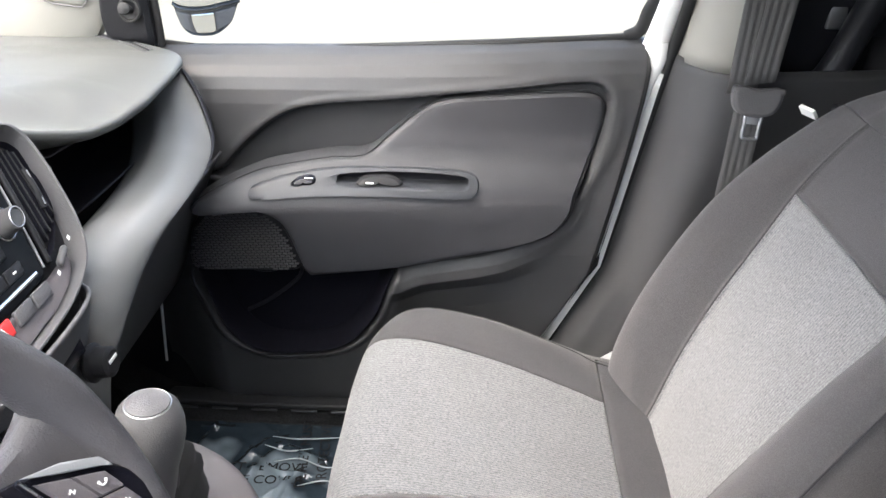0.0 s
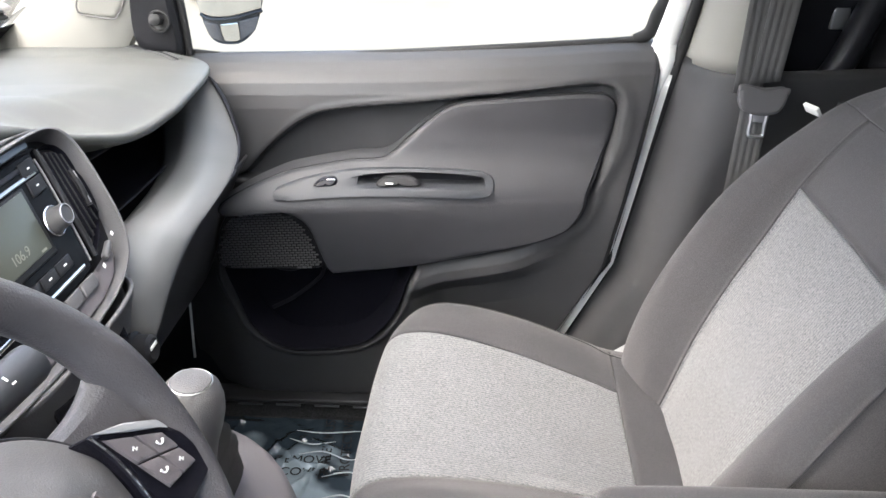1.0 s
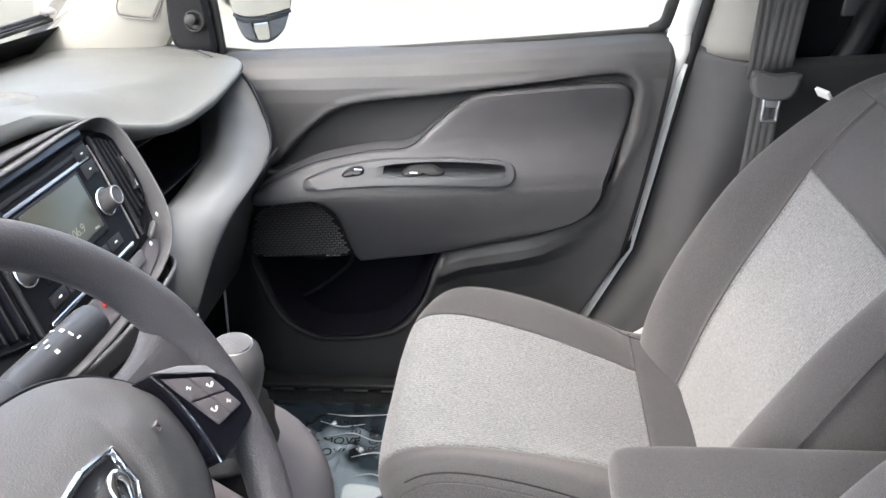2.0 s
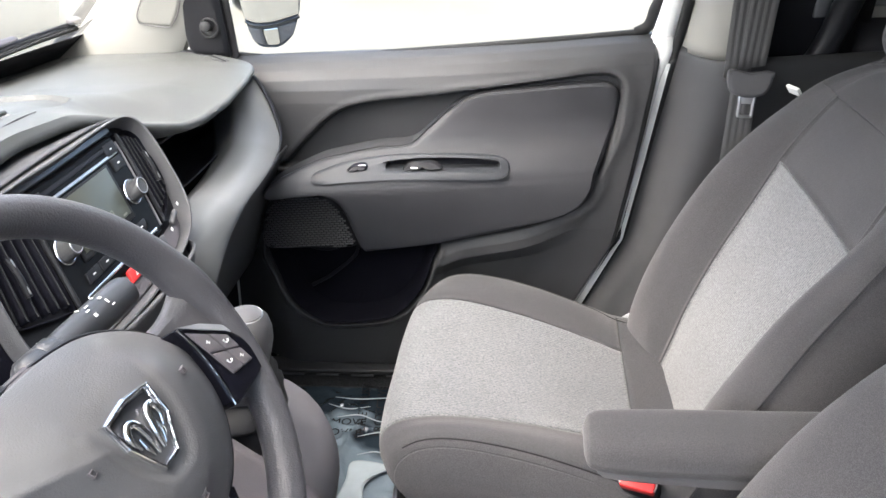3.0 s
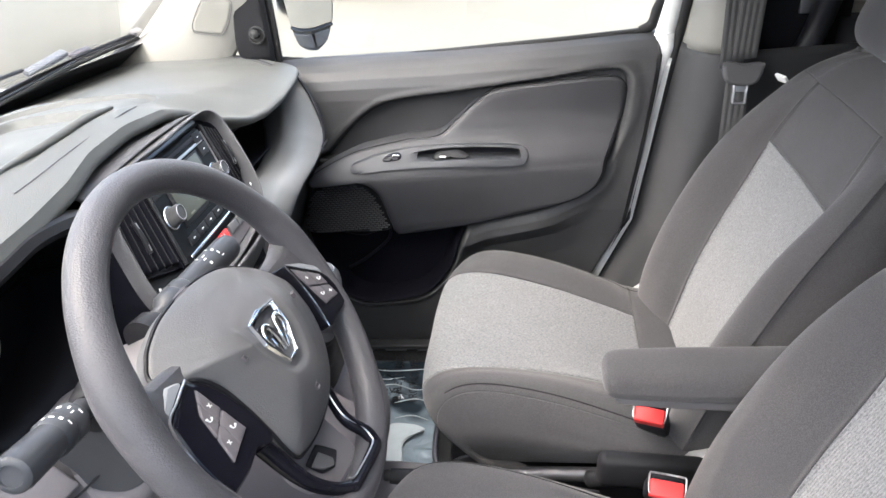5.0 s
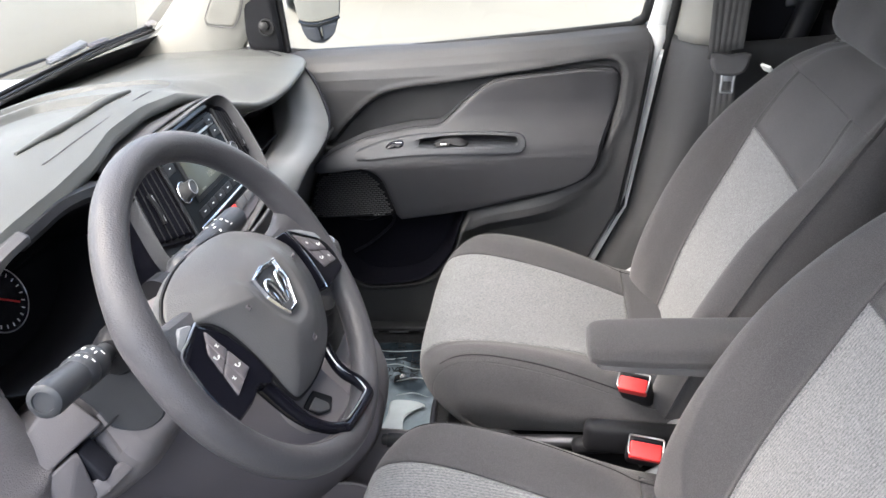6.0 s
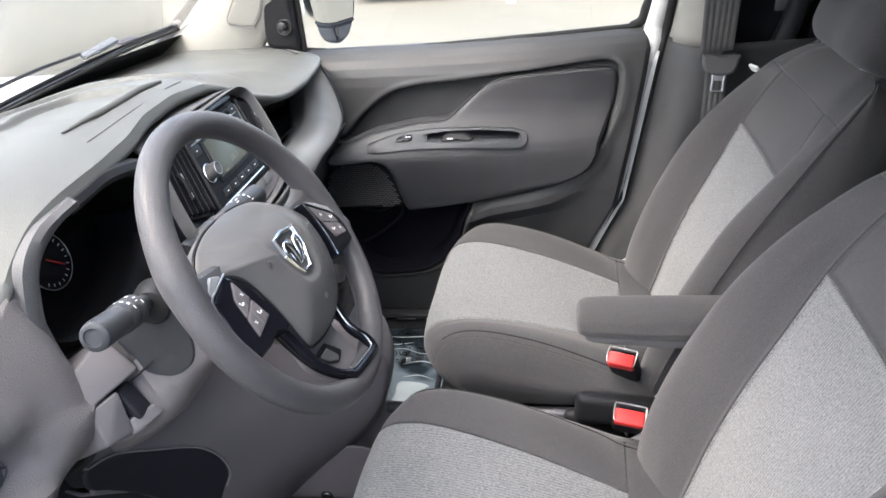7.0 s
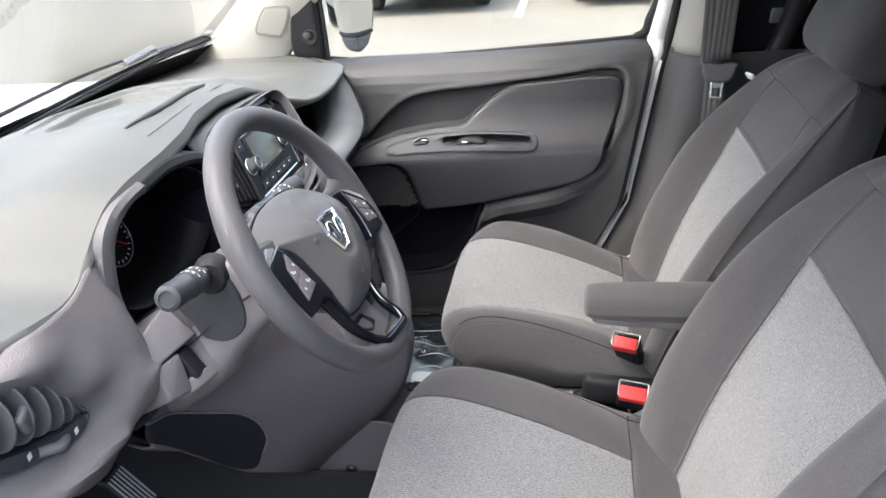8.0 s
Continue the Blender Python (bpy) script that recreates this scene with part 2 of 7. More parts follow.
def ring_patch(name, outer, inner, place, mat, parent=None, label="", n=120, rows=10, wall=None):
    """A flat ring between two closed outlines; its hole gets walls of the depth wall."""
    o, q = spline(outer, n, True), spline(inner, n, True)
    q = np.roll(q, -int(np.argmin([np.sum((np.roll(q, -k, 0) - o) ** 2) for k in range(n)])), 0)
    verts = [place(a, b, 0.0) + np.array((0, 0.008, 0)) for a, b in o]
    for w in np.linspace(0, 1, rows):
        verts += [place(*(p * (1 - w) + r * w), min(w, 1 - w) * 0.05) for p, r in zip(o, q)]
    if wall:
        verts += [place(a, b, 0.0) + np.array((0, wall, 0)) for a, b in q]
    return mesh(name, verts, quads(rows + 1 + bool(wall), n, True), mat, parent, label, 38)


def signed(outline, a, b):
    """Distance from the closed outline, negative inside."""
    o = np.array(outline)
    e = np.roll(o, -1, 0) - o
    best = np.full(a.shape, 9.0)
    inside = np.zeros(a.shape, bool)
    for (x0, y0), (dx, dy) in zip(o, e):
        t = np.clip(((a - x0) * dx + (b - y0) * dy) / (dx * dx + dy * dy + 1e-12), 0, 1)
        best = np.minimum(best, np.hypot(a - x0 - t * dx, b - y0 - t * dy))
        crosses = ((y0 > b) != (y0 + dy > b)) & (a < dx * (b - y0) / (dy if abs(dy) > 1e-12 else 1e-12) + x0)
        inside ^= crosses
    return np.where(inside, -best, best)


def ease(v, lo, hi):
    t = np.clip((v - lo) / (hi - lo), 0, 1)
    return t * t * (3 - 2 * t)


def hoop(name, radius, height, thick, m, mat, parent=None, label="", n=36, local=False):
    """A thin round ring in the local xy plane of the pose m."""
    pts = [tuple(m @ Vector((radius * math.cos(2 * math.pi * k / 12), radius * math.sin(2 * math.pi * k / 12), height))) for k in range(12)]
    up = (m.to_3x3() @ Vector((0, 0, 1))).normalized()
    return tube(name, pts, thick, mat, parent, label, seg=8, n=n, closed=True, local=local, up=tuple(up))


def letters(name, text, size, m, mat, parent=None, label="", local=False):
    """Printed words, a hair thick."""
    c = bpy.data.curves.new(name, "FONT")
    c.body, c.size, c.extrude, c.align_x, c.align_y = text, size, 0.0002, "CENTER", "CENTER"
    tmp = bpy.data.objects.new(name, c)
    me = bpy.data.meshes.new_from_object(tmp)
    bpy.data.objects.remove(tmp)
    me.transform(m)
    me.materials.append(mat)
    ob = new(name, me)
    attach(ob, parent, local)
    return tagged(ob, label)

# ---- outside: car park ----
def ground_material():
    m = material("pale_asphalt", (0.150, 0.143, 0.116), 0.9, grain=0.8, size=60, var=0.14, var_size=0.35)
    return m


ASPHALT = ground_material()
n = 24
gx, gy = np.meshgrid(np.linspace(-400, 400, n), np.linspace(-400, 400, n))
tagged(sheet("ground", np.stack([gx, gy, 0 * gx], 2), ASPHALT), "pale sun-bleached asphalt of a car park", "ground", kind="structure")
LINE = material("road_paint", (0.75, 0.74, 0.70), 0.8, grain=0.6, size=40, var=0.15, var_size=3)
for x in (-0.63, 2.3):
    tagged(block("parking_line", (0.1, 4.8, 0.004), (x, 11.7, 0.003), LINE, bevel=0), "white painted parking bay line on asphalt", "road marking", "parking bay lines", "structure")

CARPAINT = material("grey_car_paint", (0.16, 0.165, 0.17), 0.3, var=0.05, coat=0.6)
TYRE = material("tyre_rubber", (0.03, 0.03, 0.03), 0.8, grain=0.8, size=90)


def parked_car(at, body):
    """The flank of a parked car with two wheels, facing away."""
    car = thing("parked_car", "dark grey parked car standing in a bay", "car", at, "cars parked opposite")
    x, y, z = at
    prof = [(0.0, 0.30), (0.0, 0.62), (0.08, 0.80), (0.9, 0.95), (1.6, 1.42), (3.2, 1.45), (4.1, 1.0), (4.3, 0.6), (4.25, 0.3)]
    p = spline(prof, 50)
    secs = []
    for u in np.linspace(-0.9, 0.9, 9):
        secs.append(np.stack([np.full(50, x + u), y + p[:, 0] * (1 - 0.03 * (abs(u) / 0.9) ** 4), p[:, 1] * (1 - 0.08 * (abs(u) / 0.9) ** 4)], 1))
    sheet("body", np.stack(secs), body, car)
    block("underside", (1.7, 4.0, 0.16), (x, y + 2.1, 0.30), BLACK, car, bevel=0.03)
    for u in (-0.78, 0.78):
        for v in (0.75, 3.4):
            w = turned("wheel", [(0.17, -0.11), (0.31, -0.11), (0.33, -0.07), (0.33, 0.07), (0.31, 0.11), (0.17, 0.11)], pose(x + u, y + v, 0.33, 0, 90, 0), TYRE, car, "black rubber tyre")
            turned("rim", [(0.02, -0.115), (0.16, -0.112), (0.17, -0.09), (0.17, 0.09), (0.16, 0.112), (0.02, 0.115)], pose(x + u, y + v, 0.33, 0, 90, 0), SILVER, w, "alloy rim")
    return car


car = parked_car((-2.0, 9.75, 0), CARPAINT)
for x in (0.95, 9.5, 12.4, 15.3):
    copy_thing(car, Matrix.Translation((x, 9.75, 0)))

# unseen wall, added to hold back low sky and bounce warm light
g = np.array([[(x, -2.6, z) for x in np.linspace(-9, 9, 12)] for z in np.linspace(0, 2.0, 6)])
tagged(sheet("bounce_wall", g, material("pale_bounce_render", (0.34, 0.315, 0.285), 0.9, grain=0.6, size=30, var=0.15, var_size=1.5), thick=0.2), "unseen plain wall added to block low sky and bounce light", "wall", kind="structure")

# ---- van body round the cabin ----
# centre line of the van lies at y = 0.50; the front is towards -x
MID = 0.50


def strut(name, pts, width, depth, mat, label, category):
    """A flat-oval body pillar along a curve."""
    ob = tube(name, pts, width, mat, flat=depth / width, seg=16, n=24, up=(0, 1, 0))
    return tagged(ob, label, category, kind="structure")


gxx, gyy = np.meshgrid(np.linspace(-0.10, 2.4, 20), np.linspace(-0.28, 1.28, 20))
roof = np.stack([gxx, gyy, 1.86 - 0.12 * ((gyy - MID) / 0.8) ** 4 - 0.03 * np.clip((0.2 - gxx) / 0.3, 0, 1) ** 2], 2)
tagged(sheet("roof", roof, WHITE, thick=0.02), "white painted van roof", "roof", kind="structure")
tagged(sheet("ceiling", roof - np.array([0, 0, 0.05]), HEADLINER, thick=0.01), "pale headliner under the roof", "ceiling", kind="structure")
# floor pan with raised sill at the passenger side
fx = np.linspace(-0.95, 2.35, 60)
fy = spline([(-0.30, 0.46), (-0.27, 0.52), (-0.24, 0.50), (-0.2, 0.49), (0.3, 0.49), (0.8, 0.49), (1.19, 0.49), (1.22, 0.505), (1.25, 0.52), (1.30, 0.515), (1.33, 0.46)], 60)
fl = np.array([[(x, y, z + 0.28 * max(0, (-0.62 - x) / 0.33) ** 1.5) for y, z in fy] for x in fx])
tagged(sheet("floor", fl, CARPET, thick=0.02), "black carpeted cab floor with a raised door sill", "floor", kind="structure")
SILLTRIM = material("sill_trim", (0.03, 0.03, 0.032), 0.3, grain=0.3, size=500)
tagged(block("sill_trim", (1.25, 0.05, 0.014), (-0.25, 1.245, 0.528), SILLTRIM, bevel=0.005), "black plastic door sill trim strip", "trim", kind="structure")
for k in range(9):
    tagged(block("sill_clip", (0.055, 0.006, 0.004), (-0.62 + 0.085 * k, 1.215, 0.5245), STEEL, bevel=0.0015), "short dark metal clip along the sill", "clip", "sill clips")

# cargo side wall behind the passenger
wx = np.linspace(0.62, 2.35, 20)
for name, mat, z0, z1, y0, lab in (("cargo_wall_lower", DEEP, 0.49, 1.315, 1.29, "dark lower cargo wall lining"), ("cargo_wall_upper", METALWALL, 1.335, 1.76, 1.30, "light grey upper cargo wall panel")):
    g = np.array([[(x, y0 - 0.1 * max(0, z - 1.3), z) for x in wx] for z in np.linspace(z0, z1, 8)])
    tagged(sheet(name, g, mat, thick=0.015, flip=False), lab, "wall", kind="structure")
tagged(block("cargo_wall_trim", (1.75, 0.02, 0.022), (1.49, 1.285, 1.326), BEIGE, bevel=0.004), "narrow pale trim rail on the cargo wall", "trim", kind="structure")
for name, y in (("wall_driver_side", -0.36),):
    g = np.array([[(x, y + 0.1 * max(0, z - 1.2), z) for x in np.linspace(0.55, 2.35, 12)] for z in np.linspace(0.3, 1.78, 12)])
    tagged(sheet(name, g, WHITE, thick=0.03), "white van side wall behind the driver", "wall", kind="structure")
g = np.array([[(2.36, y, z) for y in np.linspace(-0.36, 1.34, 12)] for z in np.linspace(0.3, 1.8, 12)])
tagged(sheet("wall_rear", g, METALWALL, thick=0.03), "grey inner rear doors of the van", "wall", kind="structure")

# passenger-side B pillar: dark lower lining, pale upper lining
def pillar_front(z):
    return np.interp(z, [0.49, 0.60, 0.693, 0.856, 1.035, 1.271, 1.45, 1.78], [0.085, 0.115, 0.158, 0.236, 0.270, 0.316, 0.340, 0.372])


secs = []
for z in np.linspace(0.49, 1.268, 22):
    x = pillar_front(z)
    bow = 0.02 * math.sin((z - 0.49) / 0.78 * math.pi)
    secs.append([(x, 1.318, z), (x + 0.012, 1.275, z), (x + 0.034, 1.236 - bow, z), (x + 0.07, 1.212 - bow, z), (x + 0.115, 1.20, z), (x + 0.16, 1.205, z), (x + 0.24, 1.215, z), (x + 0.36, 1.23, z)])
tagged(sheet("pillar_lining_lower", loft(secs, 44, 40), DOOR, thick=0.004), "dark grey plastic lining of the door pillar", "pillar trim", kind="structure")
secs = []
for z in np.linspace(1.262, 1.80, 12):
    x, lean = pillar_front(z), 0.20 * (z - 1.262)
    secs.append([(x + 0.004, 1.325 - lean, z), (x + 0.014, 1.27 - lean, z), (x + 0.034, 1.232 - lean, z), (x + 0.062, 1.212 - lean, z), (x + 0.088, 1.215 - lean, z), (x + 0.106, 1.235 - lean, z), (x + 0.114, 1.28 - lean, z)])
tagged(sheet("pillar_lining_upper", loft(secs, 24, 40), BEIGE, thick=0.004), "pale beige upper lining of the door pillar", "pillar trim", kind="structure")
# near-black sheet, added so the opening behind the pillar looks unlit
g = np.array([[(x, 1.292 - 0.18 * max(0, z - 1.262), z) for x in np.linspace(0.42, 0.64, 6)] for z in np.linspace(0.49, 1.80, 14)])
tagged(sheet("pillar_gap_sheet", g, DEEP, thick=0.01), "near-black sheet added to fill the opening behind the door pillar", "pillar trim", kind="structure")
zs = np.linspace(0.5, 1.8, 40)
lean = np.clip(zs - 1.262, 0, 1) * 0.2
tagged(tube("door_seal", np.stack([np.array([pillar_front(z) for z in zs]) - 0.006, 1.305 - lean, zs], 1), 0.010, RUBBER, n=60), "black rubber door seal along the pillar", "trim", kind="structure")
tagged(tube("body_aperture", np.stack([np.array([pillar_front(z) for z in zs]) + 0.012, 1.345 - lean, zs], 1), 0.028, WHITE, n=60), "white painted body edge beside the door", "pillar", kind="structure")

# passenger-side A pillar lining, with its moulded airbag cover
secs = []
for k, (x, z) in enumerate(((-1.04, 1.24), (-0.96, 1.292), (-0.80, 1.435), (-0.60, 1.61), (-0.42, 1.77))):
    wide = 0.31 - 0.05 * k
    lean = 0.22 * max(0, z - 1.28)
    secs.append([(x - 0.03, 1.385 - lean, z - 0.02), (x, 1.352 - lean, z), (x + wide * 0.35, 1.318 - lean, z - 0.012), (x + wide * 0.7, 1.308 - lean, z - 0.02), (x + wide * 0.97, 1.32 - lean, z - 0.03), (x + wide, 1.345 - lean, z - 0.03)])
tagged(sheet("pillar_lining_front", loft(secs, 30, 30), BEIGE, thick=0.004), "pale beige windscreen pillar lining", "pillar trim", kind="structure")


def on_pillar(a, b, d):
    return np.array((a, 1.3015 - 0.22 * max(0, b - 1.30) - 0.004 * ease(d, 0, 0.006) + (0.01 if d < 0 else 0), b))


COVER_P = [(-0.757, 1.350), (-0.750, 1.3405), (-0.70, 1.3330), (-0.688, 1.337), (-0.668, 1.362), (-0.650, 1.402), (-0.655, 1.412), (-0.668, 1.415), (-0.708, 1.4135), (-0.722, 1.408), (-0.752, 1.366)]
pillar_cover = tagged(filled("pillar_cover", COVER_P, on_pillar, BEIGE, n=70), "pale rounded cover moulded into the pillar lining", "pillar cover", kind="structure")
tube("cover_groove", [on_pillar(a, b, 0.004) for a, b in COVER_P], 0.0013, SHROUD, pillar_cover, n=80, seg=6, closed=True)
# driver's side pillars and screen header
strut("pillar_driver_front", [(-1.04, -0.38, 1.2), (-0.80, -0.37, 1.42), (-0.45, -0.30, 1.72), (-0.1, -0.27, 1.80)], 0.045, 0.03, BEIGE, "pale windscreen pillar on the driver's side", "pillar")
strut("pillar_driver_rear", [(0.50, -0.36, 0.45), (0.52, -0.36, 1.1), (0.55, -0.33, 1.5), (0.58, -0.28, 1.80)], 0.07, 0.04, BEIGE, "pale door pillar behind the driver", "pillar")

# windscreen, bonnet and cowl
g = np.array([[(-1.13 + 0.10 * ((y - MID) / 0.85) ** 2 + 1.03 * s, y, 1.245 + 0.575 * s + 0.03 * math.sin(s * 3.14)) for y in np.linspace(-0.36, 1.38, 24)] for s in np.linspace(0, 1, 16)])
ws = sheet("windscreen", g, PANE, thick=0.004)
tagged(ws, "clear laminated windscreen", "windscreen", kind="structure")
ws.visible_shadow = False
g = np.array([[(-1.13 + 0.10 * ((y - MID) / 0.85) ** 2 + 1.03 * s + 0.004, y, 1.245 + 0.575 * s + 0.03 * math.sin(s * 3.14) - 0.006) for y in np.linspace(-0.36, 1.38, 30)] for s in np.linspace(0.0, 0.115, 4)])
tagged(sheet("windscreen_border", g, BLACK, thick=0.001), "black printed border at the foot of the windscreen", "windscreen border", kind="structure")
tagged(tube("windscreen_seal", [(-1.015, 1.372, 1.262), (-0.93, 1.362, 1.335), (-0.80, 1.345, 1.445), (-0.60, 1.30, 1.62), (-0.43, 1.26, 1.77)], 0.013, RUBBER, n=40, flat=1.6), "black seal at the windscreen's edge", "trim", kind="structure")
g = np.array([[(x, MID + v, 1.175 + 0.03 * (1 - (v / 0.9) ** 2) - 0.06 * ((x + 1.15) / 0.9) ** 2 - 0.10 * (abs(v) / 0.9) ** 6 - (0.25 * max(0, (-x - 1.8) / 0.3) ** 2)) for v in np.linspace(-0.86, 0.86, 30)] for x in np.linspace(-1.17, -2.15, 24)])
tagged(sheet("bonnet", g, WHITE, thick=0.01), "white painted bonnet", "bonnet", kind="structure")
g = np.array([[(x + 0.10 * ((y - MID) / 0.85) ** 2, y, z) for y in np.linspace(-0.36, 1.38, 20)] for x, z in ((-1.06, 1.25), (-1.10, 1.247), (-1.15, 1.228), (-1.19, 1.215), (-1.22, 1.18), (-1.22, 1.0))])
tagged(sheet("cowl", g, BLACK, thick=0.01), "black plastic cowl under the windscreen", "cowl", kind="structure")
# outer flanks below the windows
for name, y, s in (("flank_passenger", 1.40, 1), ("flank_front_driver", -0.40, -1)):
    x1 = 2.36 if s > 0 else -0.72
    g = np.array([[(x, y - s * 0.05 * ((z - 0.75) / 0.5) ** 2, z) for x in np.linspace(-2.1, x1, 16)] for z in np.linspace(0.25, 1.15 if s < 0 else 1.22, 10)])
    tagged(sheet(name, g, WHITE, thick=0.01), "white painted side of the van", "van side", kind="structure")
g = np.array([[(x, y, z) for y in np.linspace(-0.36, 1.34, 10)] for x, z in ((-0.93, 0.50), (-1.0, 0.66), (-1.03, 0.9), (-1.06, 1.2))])
tagged(sheet("firewall", g, DEEP, thick=0.02), "dark bulkhead ahead of the footwells", "wall", kind="structure")

g = np.array([[(x, 1.295 - 0.02 * (x + 0.6), z) for x in np.linspace(-1.0, -0.60, 10)] for z in np.linspace(0.49, 1.24, 10)])
tagged(sheet("kick_panel", g, DEEP, thick=0.01), "dark lining panel beside the passenger footwell", "wall", kind="structure")
# wiper lying along the foot of the screen
wiper = thing("wiper", "black windscreen wiper at rest along the glass", "wiper", (-1.17, 0.6, 1.24))
OUTW = np.array((-0.020, 0, 0.024))
tube("arm", [np.array(q) + OUTW for q in ((-1.085, 0.30, 1.268), (-1.020, 0.62, 1.305), (-0.965, 0.82, 1.330), (-0.925, 0.935, 1.338))], (0.009, 0.008, 0.007, 0.006), BLACK, wiper, flat=0.5)
for k, (dx, dz, rr, mm) in enumerate(((0.0, 0.0, 0.0045, BLACK), (0.004, -0.006, 0.0030, STEEL), (0.008, -0.012, 0.0040, RUBBER))):
    tube("blade_strip", [(x + dx, y, z + dz) for x, y, z in ((-1.036, 0.56, 1.290), (-0.991, 0.76, 1.316), (-0.948, 0.95, 1.336), (-0.921, 1.10, 1.348), (-0.892, 1.275, 1.352))], rr, mm, wiper, "long wiper blade strip", n=40, seg=8)
block("coupling", (0.018, 0.115, 0.012), (-0.934, 0.995, 1.360), GREYPART, wiper, "angular grey wiper coupling", bevel=0.003, turn=(7, 25, -4))
block("blade_clip", (0.016, 0.06, 0.008), (-0.925, 1.10, 1.355), SHROUD, wiper, "grey blade clip", bevel=0.003, turn=(2, 25, -6))
block("blade_cap", (0.016, 0.03, 0.010), (-0.886, 1.272, 1.358), SHROUD, wiper, "grey end cap of the blade", bevel=0.003, turn=(0, 25, -8))

# ---- side mirror ----
mirror = thing("side_mirror", "grey door mirror with two separate glasses", "mirror", (-0.58, 1.5, 1.3))
MIRO = [(1.412, 1.42), (1.404, 1.338), (1.397, 1.284), (1.404, 1.258), (1.450, 1.241), (1.533, 1.233), (1.582, 1.245), (1.600, 1.262), (1.626, 1.30), (1.638, 1.36), (1.638, 1.43), (1.62, 1.465), (1.53, 1.475), (1.43, 1.465)]


def mirror_x(y):
    return -0.582 + 0.31 * (y - 1.44)


secs = []
for dx, k in ((-0.12, 0.60), (-0.11, 0.80), (-0.07, 0.95), (-0.015, 1.0), (0.0, 0.995), (0.002, 0.975), (-0.004, 0.96)):
    secs.append([(mirror_x(yy) + dx, 1.52 + (yy - 1.52) * k, 1.36 + (zz - 1.36) * k) for yy, zz in MIRO])
sheet("housing", loft(secs, 26, 80, True), PLATE, mirror, "dark grey plastic shell", closed=True)


def glass_patch(name, o, mat, lab, lift=0.003, tip=0.0):
    filled(name, o, lambda a, b, d: np.array((mirror_x(a) + lift + 0.001 * float(ease(np.array(d), 0, 0.003)) - tip * (b - 1.265), a, b)), mat, mirror, lab, n=64)


filled("shell_back", MIRO, lambda a, b, d: np.array((mirror_x(a) - 0.119 - 0.02 * float(ease(np.array(d), 0, 0.08)), 1.52 + (a - 1.52) * 0.6, 1.36 + (b - 1.36) * 0.6)), PLATE, mirror, "rounded back of the shell", n=64)
glass_patch("mirror_frame", [(1.52 + (a - 1.52) * 0.985, 1.36 + (b - 1.36) * 0.985) for a, b in MIRO], PLATE, "grey frame round the glasses", -0.001)
glass_patch("upper_glass", [(1.452, 1.44), (1.450, 1.40), (1.443, 1.34), (1.440, 1.302), (1.446, 1.2975), (1.53, 1.2935), (1.612, 1.290), (1.618, 1.297), (1.628, 1.335), (1.632, 1.38), (1.630, 1.43), (1.615, 1.455), (1.53, 1.462), (1.47, 1.455)], MIRROR, "flat main mirror glass")
glass_patch("lower_glass", [(1.443, 1.281), (1.450, 1.2835), (1.520, 1.2785), (1.527, 1.273), (1.526, 1.250), (1.518, 1.2425), (1.455, 1.2470), (1.446, 1.252)], MIRROR, "small convex mirror glass", 0.005, 0.04)
glass_patch("lower_blank", [(1.532, 1.277), (1.540, 1.278), (1.596, 1.275), (1.601, 1.272), (1.582, 1.252), (1.575, 1.2475), (1.540, 1.243), (1.533, 1.247)], PLASTIC, "plain grey field beside the small glass", 0.004)
tube("glass_divider", [(mirror_x(a) + 0.004, a, b) for a, b in ((1.438, 1.2905), (1.53, 1.2865), (1.614, 1.2835))], 0.0035, BLACK, mirror, "dark bar between the glasses", n=24)
tube("foot", [(-0.60, 1.36, 1.26), (-0.63, 1.42, 1.285), (-0.64, 1.48, 1.31)], 0.032, BLACK, mirror)

# ---- passenger door ----
door = thing("passenger_door", "closed front passenger door with grey plastic lining", "van door", (-0.2, 1.3, 0.55))


def pad_y(x, z):
    y = 0
    for w in (-0.016, -0.012, -0.008, -0.004, 0, 0.004, 0.008, 0.012, 0.016):
        y = y + np.interp(z + w, [0.86, 0.90, 0.95, 1.0, 1.035, 1.06, 1.095, 1.13, 1.18, 1.215], [1.215, 1.2, 1.188, 1.178, 1.175, 1.195, 1.235, 1.25, 1.258, 1.262]) / 9
    return y + 0.15 * (x + 0.2) * np.interp(z, [0.86, 0.95, 1.03, 1.1, 1.2], [0.4, 0.8, 1, 0.6, 0.1])


PAD_EDGE = [(-0.211, 1.099), (-0.170, 1.129), (-0.120, 1.169), (-0.071, 1.192), (0.035, 1.201), (0.150, 1.208), (0.190, 1.203), (0.204, 1.176), (0.197, 1.119), (0.165, 1.040), (0.156, 0.996), (0.126, 0.956), (0.046, 0.926), (-0.162, 0.885), (-0.305, 0.868), (-0.327, 0.872), (-0.336, 0.918), (-0.351, 0.99), (-0.385, 1.022), (-0.441, 1.028), (-0.49, 1.022), (-0.50, 1.036), (-0.467, 1.056), (-0.401, 1.078), (-0.354, 1.086), (-0.277, 1.095)]
RECESS = spline([(-0.50, 1.045), (-0.479, 1.06), (-0.430, 1.110), (-0.362, 1.161), (-0.290, 1.181), (-0.160, 1.191), (0.035, 1.207), (0.150, 1.215), (0.192, 1.211), (0.210, 1.192), (0.209, 1.165), (0.203, 1.118), (0.180, 1.05), (0.15, 1.01), (0.05, 1.00), (-0.3, 1.02)], 120, True)
